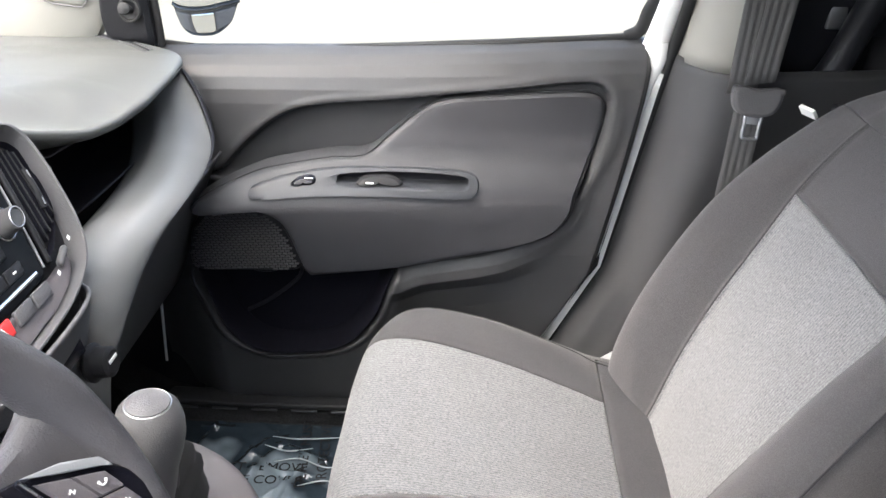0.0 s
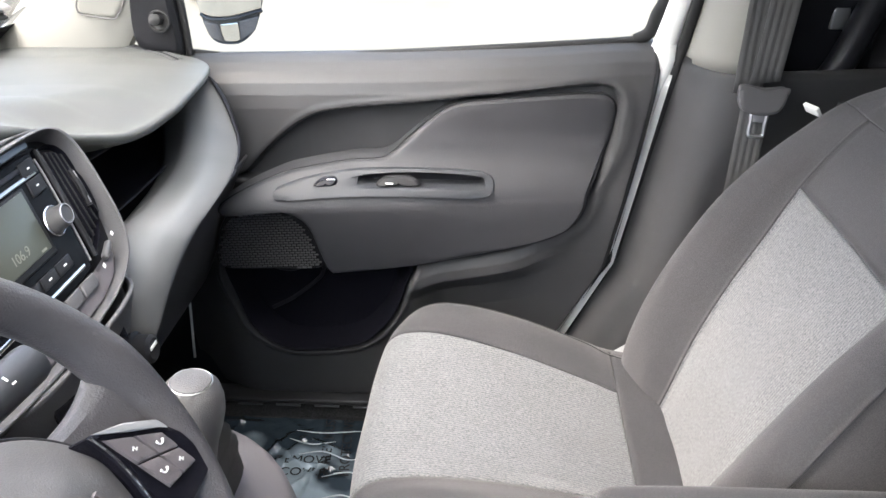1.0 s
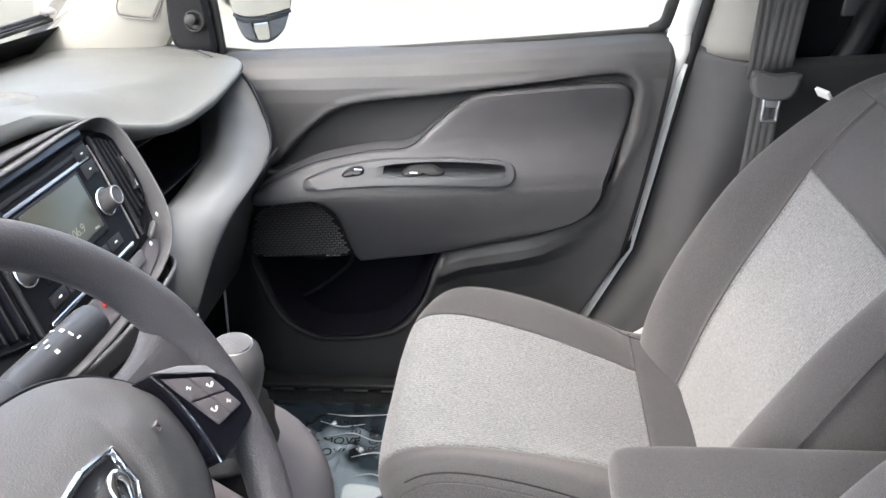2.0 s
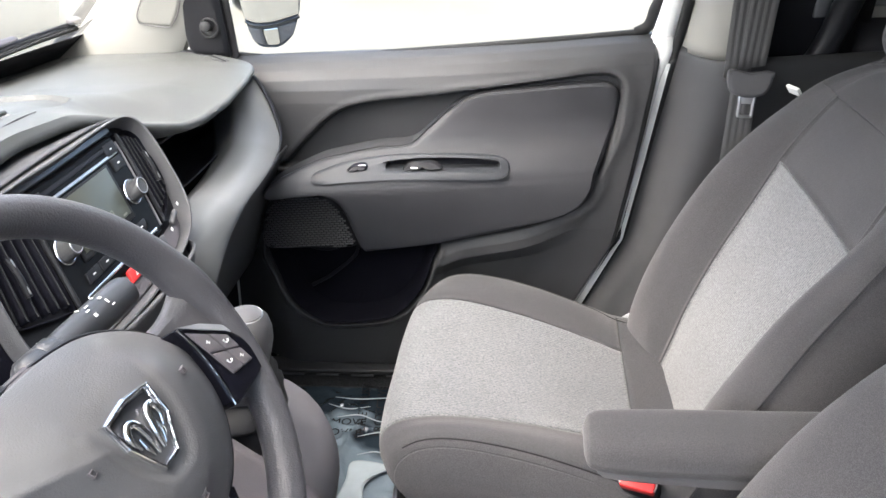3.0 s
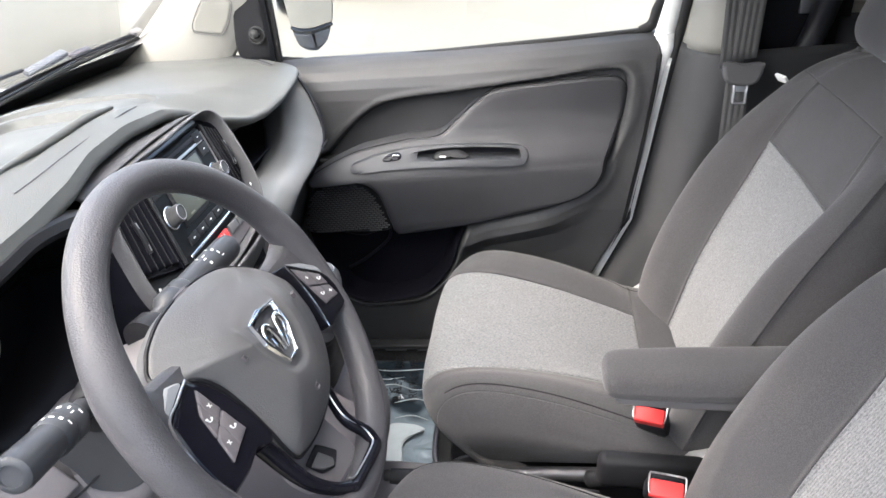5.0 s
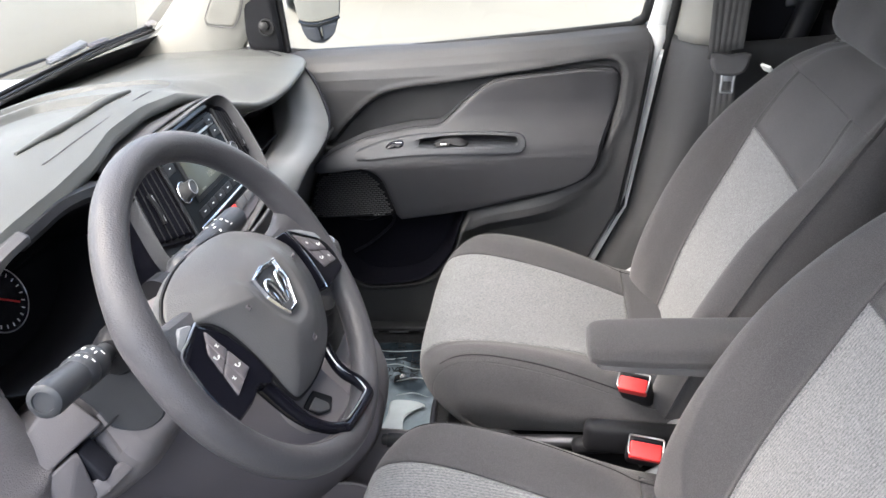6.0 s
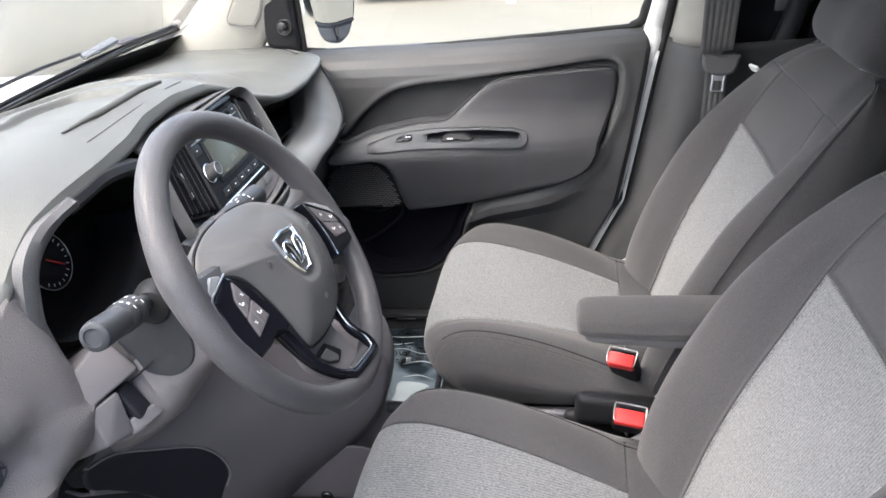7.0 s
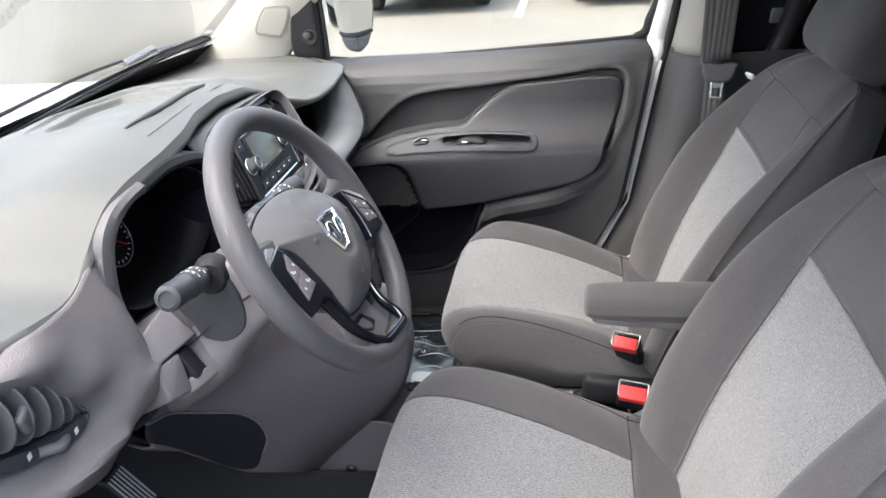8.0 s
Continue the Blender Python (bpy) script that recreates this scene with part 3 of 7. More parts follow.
POCKET = spline([(-0.545, 0.886), (-0.530, 0.795), (-0.506, 0.722), (-0.455, 0.674), (-0.393, 0.664), (-0.278, 0.684), (-0.208, 0.752), (-0.176, 0.83), (-0.166, 0.892), (-0.30, 0.90), (-0.45, 0.90)], 80, True)


def door_right(z):
    return np.interp(z, [0.53, 0.60, 0.693, 0.856, 1.035, 1.233, 1.262, 1.275], [0.055, 0.085, 0.132, 0.212, 0.245, 0.279, 0.280, 0.272])


nz, nx = 360, 440
Z = np.linspace(0.535, 1.268, nz)[:, None] + np.zeros((1, nx))
U = np.zeros((nz, 1)) + np.linspace(0, 1, nx)[None, :]
left = np.interp(Z, [0.53, 1.15, 1.235, 1.27], [-0.66, -0.65, -0.60, -0.575])
X = left + (door_right(Z) - left) * U
Y = np.interp(Z, [0.53, 0.7, 0.9, 1.0, 1.1, 1.18, 1.205, 1.225, 1.242, 1.256, 1.264, 1.27], [1.300, 1.272, 1.250, 1.25, 1.255, 1.26, 1.265, 1.275, 1.29, 1.308, 1.325, 1.345])
edge = np.interp(X, [-0.17, 0.046, 0.126, 0.16, 0.2], [0.885, 0.926, 0.956, 0.996, 1.05])
drop = edge - Z
ledge = np.interp(drop, [-0.02, 0.0, 0.012, 0.032, 0.052, 0.085, 0.14, 0.25], [0, 0, 0.020, 0.033, 0.036, 0.014, 0.004, 0.0])
Y = Y - ledge * ease(X, -0.20, -0.15) * (1 - ease(X, -0.02, 0.16))
low = 1 - ease(Z, 0.84, 0.90)
Y = Y - 0.05 * low * (1 - ease(X, -0.22, -0.10)) * ease(X, -0.66, -0.52)
inside = signed(RECESS, X, Z)
sink = np.interp(X, [-0.48, -0.36, -0.2, 0.2], [1.275, 1.290, 1.292, 1.285])
Y = Y + (sink - Y) * (1 - ease(inside, -0.008, 0.0015))
Y = Y - 0.0022 * np.exp(-((inside - 0.007) / 0.006) ** 2)
pocket = signed(POCKET, X, Z)
Y = Y + (1.285 - Y) * (1 - ease(pocket, -0.007, 0.002))
Y = Y - 0.0045 * np.exp(-((pocket - 0.006) / 0.006) ** 2) * (1 - ease(Z, 0.85, 0.9))
Y = Y + 0.02 * ease(U, 0.985, 1.0)
# raised jamb beside the pad
side = np.exp(-((signed(spline(PAD_EDGE, 120, True), X, Z) - 0.022) / 0.012) ** 2) * ease(X, 0.08, 0.14)
Y = Y - 0.004 * side
Z = Z + (np.interp(X, [-0.6, -0.2, 0.05, 0.2, 0.24], [1.262, 1.268, 1.277, 1.286, 1.287]) - 1.268) * ease(Z, 1.12, 1.268)
sheet("door_lining", np.stack([X, Y, Z], 2), DOOR, door, thick=0.003)


PLATE_EDGE = [(-0.404, 1.052), (-0.400, 1.062), (-0.378, 1.069), (-0.334, 1.078), (-0.257, 1.085), (-0.159, 1.084), (-0.060, 1.079), (-0.020, 1.072), (-0.010, 1.058), (-0.016, 1.042), (-0.045, 1.036), (-0.155, 1.043), (-0.252, 1.047), (-0.330, 1.047), (-0.380, 1.045), (-0.397, 1.0455)]
SLOT = [(-0.256, 1.069), (-0.245, 1.077), (-0.18, 1.079), (-0.10, 1.076), (-0.040, 1.070), (-0.029, 1.062), (-0.034, 1.052), (-0.08, 1.053), (-0.156, 1.057), (-0.245, 1.061)]
SLOT_O = spline(SLOT, 60, True)


def on_pad(a, b, d):
    y = float(pad_y(a, b)) - 0.004
    y += 0.052 * float(1 - ease(signed(SLOT_O, np.array([a]), np.array([b]))[0], -0.004, 0.004))
    return np.array((a, y + (0.03 if d < 0 else 0.009 * (1 - ease(d, 0, 0.007))), b))


filled("padded_insert", PAD_EDGE, on_pad, PAD, door, "soft vinyl pad running into the armrest", n=240, back=(0, 0.03, 0), centre=(-0.06, 1.04), rings=tuple(np.concatenate([RINGS[:6], np.linspace(0.84, 0.03, 40)])))
tube("pad_seam", [on_pad(a, b, 0.0) + np.array((0, -0.0005, 0)) for a, b in spline(PAD_EDGE, 90, True)], 0.0016, BLACK, door, "dark seam round the pad", n=240, seg=6, closed=True)
ring_patch("switch_plate", PLATE_EDGE, SLOT, lambda a, b, d: np.array((a, float(pad_y(a, b)) - 0.0115 + 0.005 * (1 - float(ease(np.array(d), 0, 0.004))), b)), PLATE, door, "satin switch plate on the armrest", wall=0.042)
# recess floor coloured near-black in place of the shade in it
filled("grab_recess", SLOT, lambda a, b, d: np.array((a, float(pad_y(a, b)) + 0.030, b)), DEEP, door, "floor of the grab recess, near-black for its shade", n=60)
handle = filled("door_handle", [(-0.221, 1.060), (-0.212, 1.072), (-0.19, 1.076), (-0.165, 1.074), (-0.142, 1.060), (-0.18, 1.059)], lambda a, b, d: np.array((a, float(pad_y(a, b)) + (0.012 if d < 0 else -0.002) - 0.008 * ease(d, 0, 0.006), b)), BLACK, door, "dark inner door release", n=60)
block("release_mark", (0.014, 0.001, 0.003), (-0.198, float(pad_y(-0.198, 1.067)) - 0.0185, 1.067), MARK, handle, bevel=0.0004, turn=(-40, 0, -4))
sw = filled("window_switch", [(-0.333, 1.066), (-0.320, 1.076), (-0.300, 1.078), (-0.291, 1.073), (-0.294, 1.066), (-0.315, 1.064)], lambda a, b, d: np.array((a, float(pad_y(a, b)) - 0.0125 - 0.005 * ease(d, 0, 0.006), b)), GLOSS, door, "black window rocker switch", n=50)
block("switch_edge", (0.016, 0.003, 0.004), (-0.302, float(pad_y(-0.302, 1.074)) - 0.018, 1.074), CHROME, sw, bevel=0.001)
# loudspeaker grille with short slots
SPK = [(-0.535, 0.925), (-0.520, 0.975), (-0.495, 1.003), (-0.450, 1.012), (-0.400, 1.008), (-0.368, 0.99), (-0.352, 0.955), (-0.335, 0.905), (-0.336, 0.884), (-0.36, 0.878), (-0.446, 0.880), (-0.520, 0.884), (-0.536, 0.90)]


def on_grille(a, b, d):
    return np.array((a, 1.198 + 0.02 * (a + 0.33) / 0.2 + (0.02 if d < 0 else 0.008 * (1 - ease(d, 0, 0.010))), b))


grille = filled("speaker_grille", SPK, on_grille, BLACK, door, "black slotted loudspeaker grille", n=110, back=(0, 0.03, 0))
so = spline(SPK, 80, True)
bm = bmesh.new()
for r in range(23):
    for c in range(21):
        a, b = -0.532 + 0.0100 * c + (0.0050 if r % 2 else 0), 0.886 + 0.0054 * r
        if signed(so, np.array([a]), np.array([b]))[0] < -0.008:
            q = bmesh.ops.create_cube(bm, size=1)["verts"]
            bmesh.ops.scale(bm, vec=(0.0076, 0.005, 0.0021), verts=q)
            bmesh.ops.translate(bm, vec=on_grille(a, b, 1.0) - np.array((0, 0.002, 0)), verts=q)
# ribs in a lighter plastic than the grille, painting in the light they catch
tagged(part("grille_slats", bm, PLASTIC, grille, "fine short ribs of the grille"), kind="stuff")
# black sheet in the pocket paints in the shade there
filled("pocket_shade", [(-0.537, 0.890), (-0.523, 0.795), (-0.499, 0.726), (-0.452, 0.681), (-0.393, 0.672), (-0.282, 0.691), (-0.214, 0.756), (-0.183, 0.83), (-0.173, 0.89), (-0.30, 0.90), (-0.45, 0.90)], lambda a, b, d: np.array((a, 1.279 - 0.06 * (1 - ease(d, 0, 0.02)), b)), SHADE_BLACK, door, "near-black sheet for the shade inside the map pocket", n=90)
# bottle holder wall inside the pocket
tube("pocket_divider", [(-0.50, 1.262, 0.86), (-0.42, 1.255, 0.845), (-0.36, 1.262, 0.86), (-0.36, 1.268, 0.825), (-0.42, 1.262, 0.775), (-0.47, 1.265, 0.745)], 0.004, DEEP, door, n=50)
for a, b in ((-0.315, 0.85), (-0.195, 0.855)):
    turned("clip", [(0.002, 0.002), (0.008, 0.0), (0.009, -0.004)], pose(a, 1.283, b, 90, 0, 0), PLATE, door, seg=14)
# painted shell behind the lining, showing as a thin white edge
zz = np.linspace(0.50, 1.235, 30)
g = np.array([[(x, y, z) for x, y in ((-0.25, 1.34), (-0.1, 1.345), (door_right(z) + 0.0, 1.325), (door_right(z) + 0.016, 1.300), (door_right(z) + 0.020, 1.345))] for z in zz])
sheet("door_shell", g, WHITE, door, "white painted door shell", thick=0.01)
# this strip is set before the lining, to show in the camera's view
tube("front_flange", [(-0.612, 1.216, 0.93), (-0.617, 1.216, 0.87), (-0.626, 1.216, 0.78), (-0.634, 1.216, 0.70), (-0.639, 1.216, 0.645)], 0.0028, WHITE, door, "white painted door edge")
# window opening
pane_pts = np.array([[(x, 1.352 - 0.2 * (z - 1.25), z) for x in np.linspace(-0.60, 0.36, 10)] for z in np.linspace(1.2, 1.76, 10)])
pane = sheet("window_pane", pane_pts, PANE, door, "clear wound-up door glass", thick=0.004)
pane.visible_shadow = False
tube("waist_seal", [(-0.60, 1.342, 1.262), (-0.50, 1.338, 1.254), (-0.40, 1.336, 1.2535), (-0.20, 1.336, 1.262), (0.05, 1.336, 1.275), (0.20, 1.336, 1.284), (0.245, 1.336, 1.288)], 0.0075, RUBBER, door, "black rubber waist seal", n=60)
tube("rear_run", [(0.235, 1.337, 1.286), (0.258, 1.334, 1.300), (0.266, 1.328, 1.33), (0.283, 1.318, 1.38), (0.315, 1.28, 1.55), (0.345, 1.245, 1.73)], 0.009, RUBBER, door, "black rubber glass channel", n=50, flat=1.3)
g = np.array([[(np.interp(z, [1.255, 1.30, 1.38, 1.75], [0.262, 0.274, 0.291, 0.354]) + u * 0.034, 1.330 - 0.2 * (z - 1.262) - 0.012 * math.sin(u * 3.14), z) for u in np.linspace(0, 1, 8)] for z in np.linspace(1.262, 1.76, 20)])
low = np.array([[(door_right(z) - 0.004 + u * float(np.interp(z, [0.6, 1.15, 1.21, 1.27], [0.005, 0.007, 0.010, 0.032])), 1.312 - 0.010 * math.sin(u * 3.14), z) for u in np.linspace(0, 1, 8)] for z in np.linspace(0.56, 1.285, 30)])
sheet("door_edge", low, WHITE, door, "white painted rear edge of the door", thick=0.008)
sheet("window_surround", g, WHITE, door, "white painted window surround", thick=0.01)
# corner panel with the mirror adjuster
CORNER = [(-0.668, 1.285), (-0.667, 1.34), (-0.658, 1.43), (-0.645, 1.50), (-0.595, 1.50), (-0.582, 1.44), (-0.583, 1.35), (-0.586, 1.27), (-0.60, 1.265), (-0.65, 1.268)]
corner = filled("mirror_corner", CORNER, lambda a, b, d: np.array((a, 1.296 - 0.12 * (b - 1.27) + 0.012 * (1 - ease(d, 0, 0.012)) + (0.02 if d < 0 else 0), b)), BLACK, door, "black plastic mirror corner panel", n=90, back=(0, 0.02, 0))
m = pose(-0.609, 1.287, 1.330, 83, 0, 0)
turned("adjuster_socket", [(0.016, -0.004), (0.0205, 0.003), (0.0190, 0.0065), (0.0165, 0.0065), (0.0145, 0.001), (0.008, -0.002)], m, RUBBER, corner, "round adjuster socket", seg=30)
turned("adjuster_knob", [(0.006, -0.002), (0.0065, 0.014), (0.010, 0.022), (0.010, 0.028), (0.006, 0.031), (0.001, 0.032)], m @ pose(0, 0, 0, -10, 4, 0), RUBBER, corner, "small mirror adjuster stick", seg=20)
tube("corner_seal", [(-0.580, 1.325, 1.262), (-0.577, 1.315, 1.35), (-0.576, 1.30, 1.45), (-0.584, 1.285, 1.56)], 0.007, RUBBER, door, n=24)

# ---- dashboard ----
dash = thing("dashboard", "moulded dark grey dashboard with storage tray", "dashboard", (-0.7, 0.5, 0.9))
EDGE_Y = [-0.30, -0.20, -0.14, -0.08, -0.03, 0.004, 0.037, 0.061, 0.09, 0.14, 0.23, 0.33, 0.42, 0.52, 0.62, 0.68, 0.75, 0.82, 0.88, 0.97, 1.12, 1.22, 1.26, 1.28, 1.30, 1.33]
EDGE_X = [-0.53, -0.495, -0.482, -0.478, -0.477, -0.477, -0.477, -0.477, -0.476, -0.474, -0.474, -0.49, -0.515, -0.520, -0.515, -0.510, -0.495, -0.474, -0.468, -0.466, -0.486, -0.510, -0.528, -0.552, -0.62, -0.66]
EDGE_Z = [1.262, 1.288, 1.302, 1.294, 1.287, 1.295, 1.324, 1.341, 1.357, 1.366, 1.370, 1.370, 1.372, 1.374, 1.366, 1.348, 1.314, 1.290, 1.283, 1.281, 1.275, 1.267, 1.264, 1.268, 1.273, 1.275]
ys = np.linspace(-0.30, 1.33, 400)
ex, ez = np.interp(ys, EDGE_Y, EDGE_X), np.interp(ys, EDGE_Y, EDGE_Z)
smooth = np.ones(9) / 9
ex = np.convolve(np.pad(ex, 4, "edge"), smooth, "valid")
ez = np.convolve(np.pad(ez, 4, "edge"), smooth, "valid")
TRAY = [(-0.79, 0.38), (-0.820, 0.463), (-0.829, 0.53), (-0.820, 0.61), (-0.800, 0.672), (-0.745, 0.712), (-0.69, 0.727), (-0.605, 0.734), (-0.583, 0.730), (-0.574, 0.64), (-0.570, 0.58), (-0.563, 0.42), (-0.558, 0.29)]
TRAY_IN = [(-0.755, 0.38), (-0.785, 0.47), (-0.800, 0.57), (-0.790, 0.632), (-0.765, 0.655), (-0.70, 0.660), (-0.62, 0.640), (-0.588, 0.610), (-0.580, 0.42), (-0.575, 0.31)]


def dash_height(x, y):
    """The dash skin between the foot of the screen and its front edge."""
    x1, z1 = np.interp(y, ys, ex), np.interp(y, ys, ez)
    x0 = -1.10 + 0.10 * ((y - MID) / 0.85) ** 2
    s = np.clip((x - x0) / (x1 - x0), 0, 1)
    crown = np.interp(y, [-0.3, 0.0, 0.2, 0.35, 0.5, 0.62, 0.7, 1.33], [0.004, 0.010, 0.018, 0.018, 0.014, 0.008, 0, 0])
    inner = np.maximum(z1, np.interp(y, [-0.3, 0.55, 0.62, 0.73, 0.85, 1.0, 1.2, 1.33], [1.2, 1.3, 1.366, 1.360, 1.325, 1.296, 1.270, 1.26]))
    w = ease(s, 0.8, 1.0)
    z = 1.262 + (inner * (1 - w) + z1 * w - 1.262) * (1 - (1 - s) ** (1.9 + 0.5 * ease(s, 0.28, 0.5) * np.interp(y, [0.0, 0.35, 0.8, 1.0], [0, 1, 1, 0.2])))
    return z + crown * np.exp(-((s - 0.86) / 0.16) ** 2) + 0.008 * np.sin(np.pi * s) - 0.003 * np.exp(-((x - x0 - 0.055) / 0.005) ** 2)


rows = []
for y, x1, z1 in zip(ys, ex, ez):
    xs = np.linspace(-1.10 + 0.10 * ((y - MID) / 0.85) ** 2, x1, 230)
    prof = [(x, y, z) for x, z in zip(xs, dash_height(xs, np.full(230, y)))]
    for dx, dz in ((0.0035, -0.0015), (0.0055, -0.005), (0.0050, -0.010), (0.001, -0.014), (-0.010, -0.017), (-0.04, -0.024), (-0.10, -0.036)):
        prof.append((x1 + dx, y, z1 + dz))
    rows.append(prof)
g = np.array(rows)
for out, dep, soft in ((TRAY, 0.007, 0.004), (TRAY_IN, 0.013, 0.008)):
    g[:, :, 2] -= dep * ease(g[:, :, 1], 0.33, 0.50) * (1 - ease(signed(spline(out, 90, True), g[:, :, 0], g[:, :, 1]), -soft, 0.001))
sheet("dash_top", g, DASH, dash, "soft grained dash top skin", thick=0.003, sharp=50)
tube("tray_bar", [(x, y, float(dash_height(x, y)) + 0.0015) for x, y in ((-0.566, 0.306), (-0.567, 0.36), (-0.568, 0.427), (-0.574, 0.52), (-0.581, 0.60))], (0.002, 0.0055, 0.006, 0.006, 0.003), DASH, dash, n=40, seg=10)
tube("tray_groove", [(x, y, float(dash_height(x, y)) + 0.0003) for x, y in ((-0.520, 0.285), (-0.522, 0.31), (-0.525, 0.34), (-0.534, 0.415), (-0.547, 0.558), (-0.556, 0.62))], 0.0010, PLASTIC, dash, n=40, seg=6)
# demister slot near the door
for k in (-1, 0, 1):
    tube("demister_slot", [(x + 0.004 * k, y + 0.006 * k, float(dash_height(x, y)) + 0.0012) for x, y in ((-0.690, 1.322), (-0.66, 1.312), (-0.62, 1.292), (-0.578, 1.262))], 0.0013, PLASTIC if k else DEEP, dash, n=24, seg=6)

# sweeping band from the door down to the centre stack
OUTER = [(-0.545, 1.255, 1.262), (-0.515, 1.248, 1.232), (-0.490, 1.240, 1.188), (-0.472, 1.225, 1.132), (-0.460, 1.158, 1.108), (-0.445, 1.050, 1.115), (-0.425, 0.888, 1.130), (-0.413, 0.770, 1.124), (-0.410, 0.690, 1.092), (-0.425, 0.676, 1.05), (-0.455, 0.68, 0.92)]
INNER = [(-0.575, 1.225, 1.262), (-0.565, 1.225, 1.240), (-0.556, 1.205, 1.212), (-0.550, 1.166, 1.178), (-0.540, 1.097, 1.166), (-0.525, 0.998, 1.163), (-0.508, 0.890, 1.172), (-0.480, 0.770, 1.188), (-0.440, 0.680, 1.175), (-0.425, 0.640, 1.120), (-0.440, 0.62, 0.96)]
o, i = spline(OUTER, 60), spline(INNER, 60)
# band drawn towards a camera position, so it keeps its place in view
CAM_POINT = np.array((0.02, -0.32, 1.664))
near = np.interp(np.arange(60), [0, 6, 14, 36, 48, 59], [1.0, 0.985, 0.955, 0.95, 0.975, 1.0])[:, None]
o, i = CAM_POINT + (o - CAM_POINT) * near, CAM_POINT + (i - CAM_POINT) * near
slim = np.interp(np.arange(60), [0, 6, 14, 30, 44, 59], [0.0, 0.10, 0.24, 0.26, 0.10, 0.0])[:, None]
i = i * (1 - slim) + o * slim
rows = []
for k in range(60):
    a, b = i[k], o[k]
    mid1, mid2 = a * 0.67 + b * 0.33, a * 0.3 + b * 0.7
    bulge = 0.022 * math.sin(math.pi * min(1, k / 50))
    rows.append(spline([a + (-0.05, 0, -0.03), a + (-0.012, 0, -0.004), a, mid1 + (bulge * 0.9, 0, bulge * 0.4), mid2 + (bulge * 0.9, 0, 0.0), b, b + (-0.015, 0.004, -0.012), b + (-0.07, 0.01, -0.03)], 30))
hood = []
for y in np.linspace(0.352, 0.716, 40):
    x1, z1 = float(np.interp(y, ys, ex)), float(np.interp(y, ys, ez))
    top = float(np.interp(abs(y - 0.542), [0, 0.10, 0.14, 0.160, 0.172, 0.178], [0.077, 0.075, 0.070, 0.058, 0.040, 0.022]))
    q = np.array((-0.468 - 0.502 * top + 0.865 * 0.012, y, 1.28 + 0.865 * top + 0.502 * 0.012))
    e = np.array((x1 - 0.002, y, z1 - 0.022))
    hood.append(spline([e + (-0.03, 0, 0.004), e, e * 0.5 + q * 0.5 + (-0.004, 0, 0.002), q], 10))
sheet("stack_hood", np.array(hood), PLASTIC, dash, "dark collar between dash skin and radio bezel", thick=0.003)
sheet("sweep_band", np.array(rows), LIT_DASH, dash, "smooth grey band sweeping under the shelf", thick=0.003)
# vent slot in the band's end
g = []
for s in np.linspace(0, 1, 24):
    k = 2 + 16 * s
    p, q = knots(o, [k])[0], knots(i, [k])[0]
    w = 0.013 * math.sin(math.pi * (0.04 + 0.92 * s)) ** 0.5
    c = p * 0.93 + q * 0.07 + np.array((0.007, -0.002, 0.002))
    g.append([c + (0, -w * 0.6, 0), c + (0.001, 0, 0), c + (0, w * 0.6, 0)])
sheet("band_slot", np.array(g), DEEP, dash, "dark side demister slot", thick=0.003)
# open shelf: back, floor and side, the shade inside put into their colour
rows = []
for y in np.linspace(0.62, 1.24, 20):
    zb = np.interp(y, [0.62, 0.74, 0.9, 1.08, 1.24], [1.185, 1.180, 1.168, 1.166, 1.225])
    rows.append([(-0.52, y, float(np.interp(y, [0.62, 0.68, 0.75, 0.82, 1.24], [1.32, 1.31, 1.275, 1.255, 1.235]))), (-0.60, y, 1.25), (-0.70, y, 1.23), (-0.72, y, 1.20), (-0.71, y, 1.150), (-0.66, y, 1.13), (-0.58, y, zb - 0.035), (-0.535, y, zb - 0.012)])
sheet("open_shelf", np.array([spline(r, 26) for r in rows]), DEEP, dash, "deep storage shelf, near-black for its inner shade", thick=0.003, flip=True)
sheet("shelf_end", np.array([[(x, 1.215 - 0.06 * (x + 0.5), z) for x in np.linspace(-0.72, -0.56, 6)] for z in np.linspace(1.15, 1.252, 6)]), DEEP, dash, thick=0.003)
block("shelf_step", (0.15, 0.012, 0.09), (-0.62, 0.84, 1.185), KNEE, dash, bevel=0.004, turn=(0, 0, 8))
# glovebox and lower body under the band
rows = [[(-0.47, y, 1.10), (-0.50, y, 1.05), (-0.53, y, 0.98), (-0.56, y, 0.90), (-0.62, y, 0.80), (-0.75, y, 0.75), (-0.95, y, 0.78)] for y in np.linspace(0.68, 1.235, 10)]
sheet("lower_body", np.array([spline(r, 24) for r in rows]), PLASTIC, dash, "dark lower side of the dash", thick=0.004)

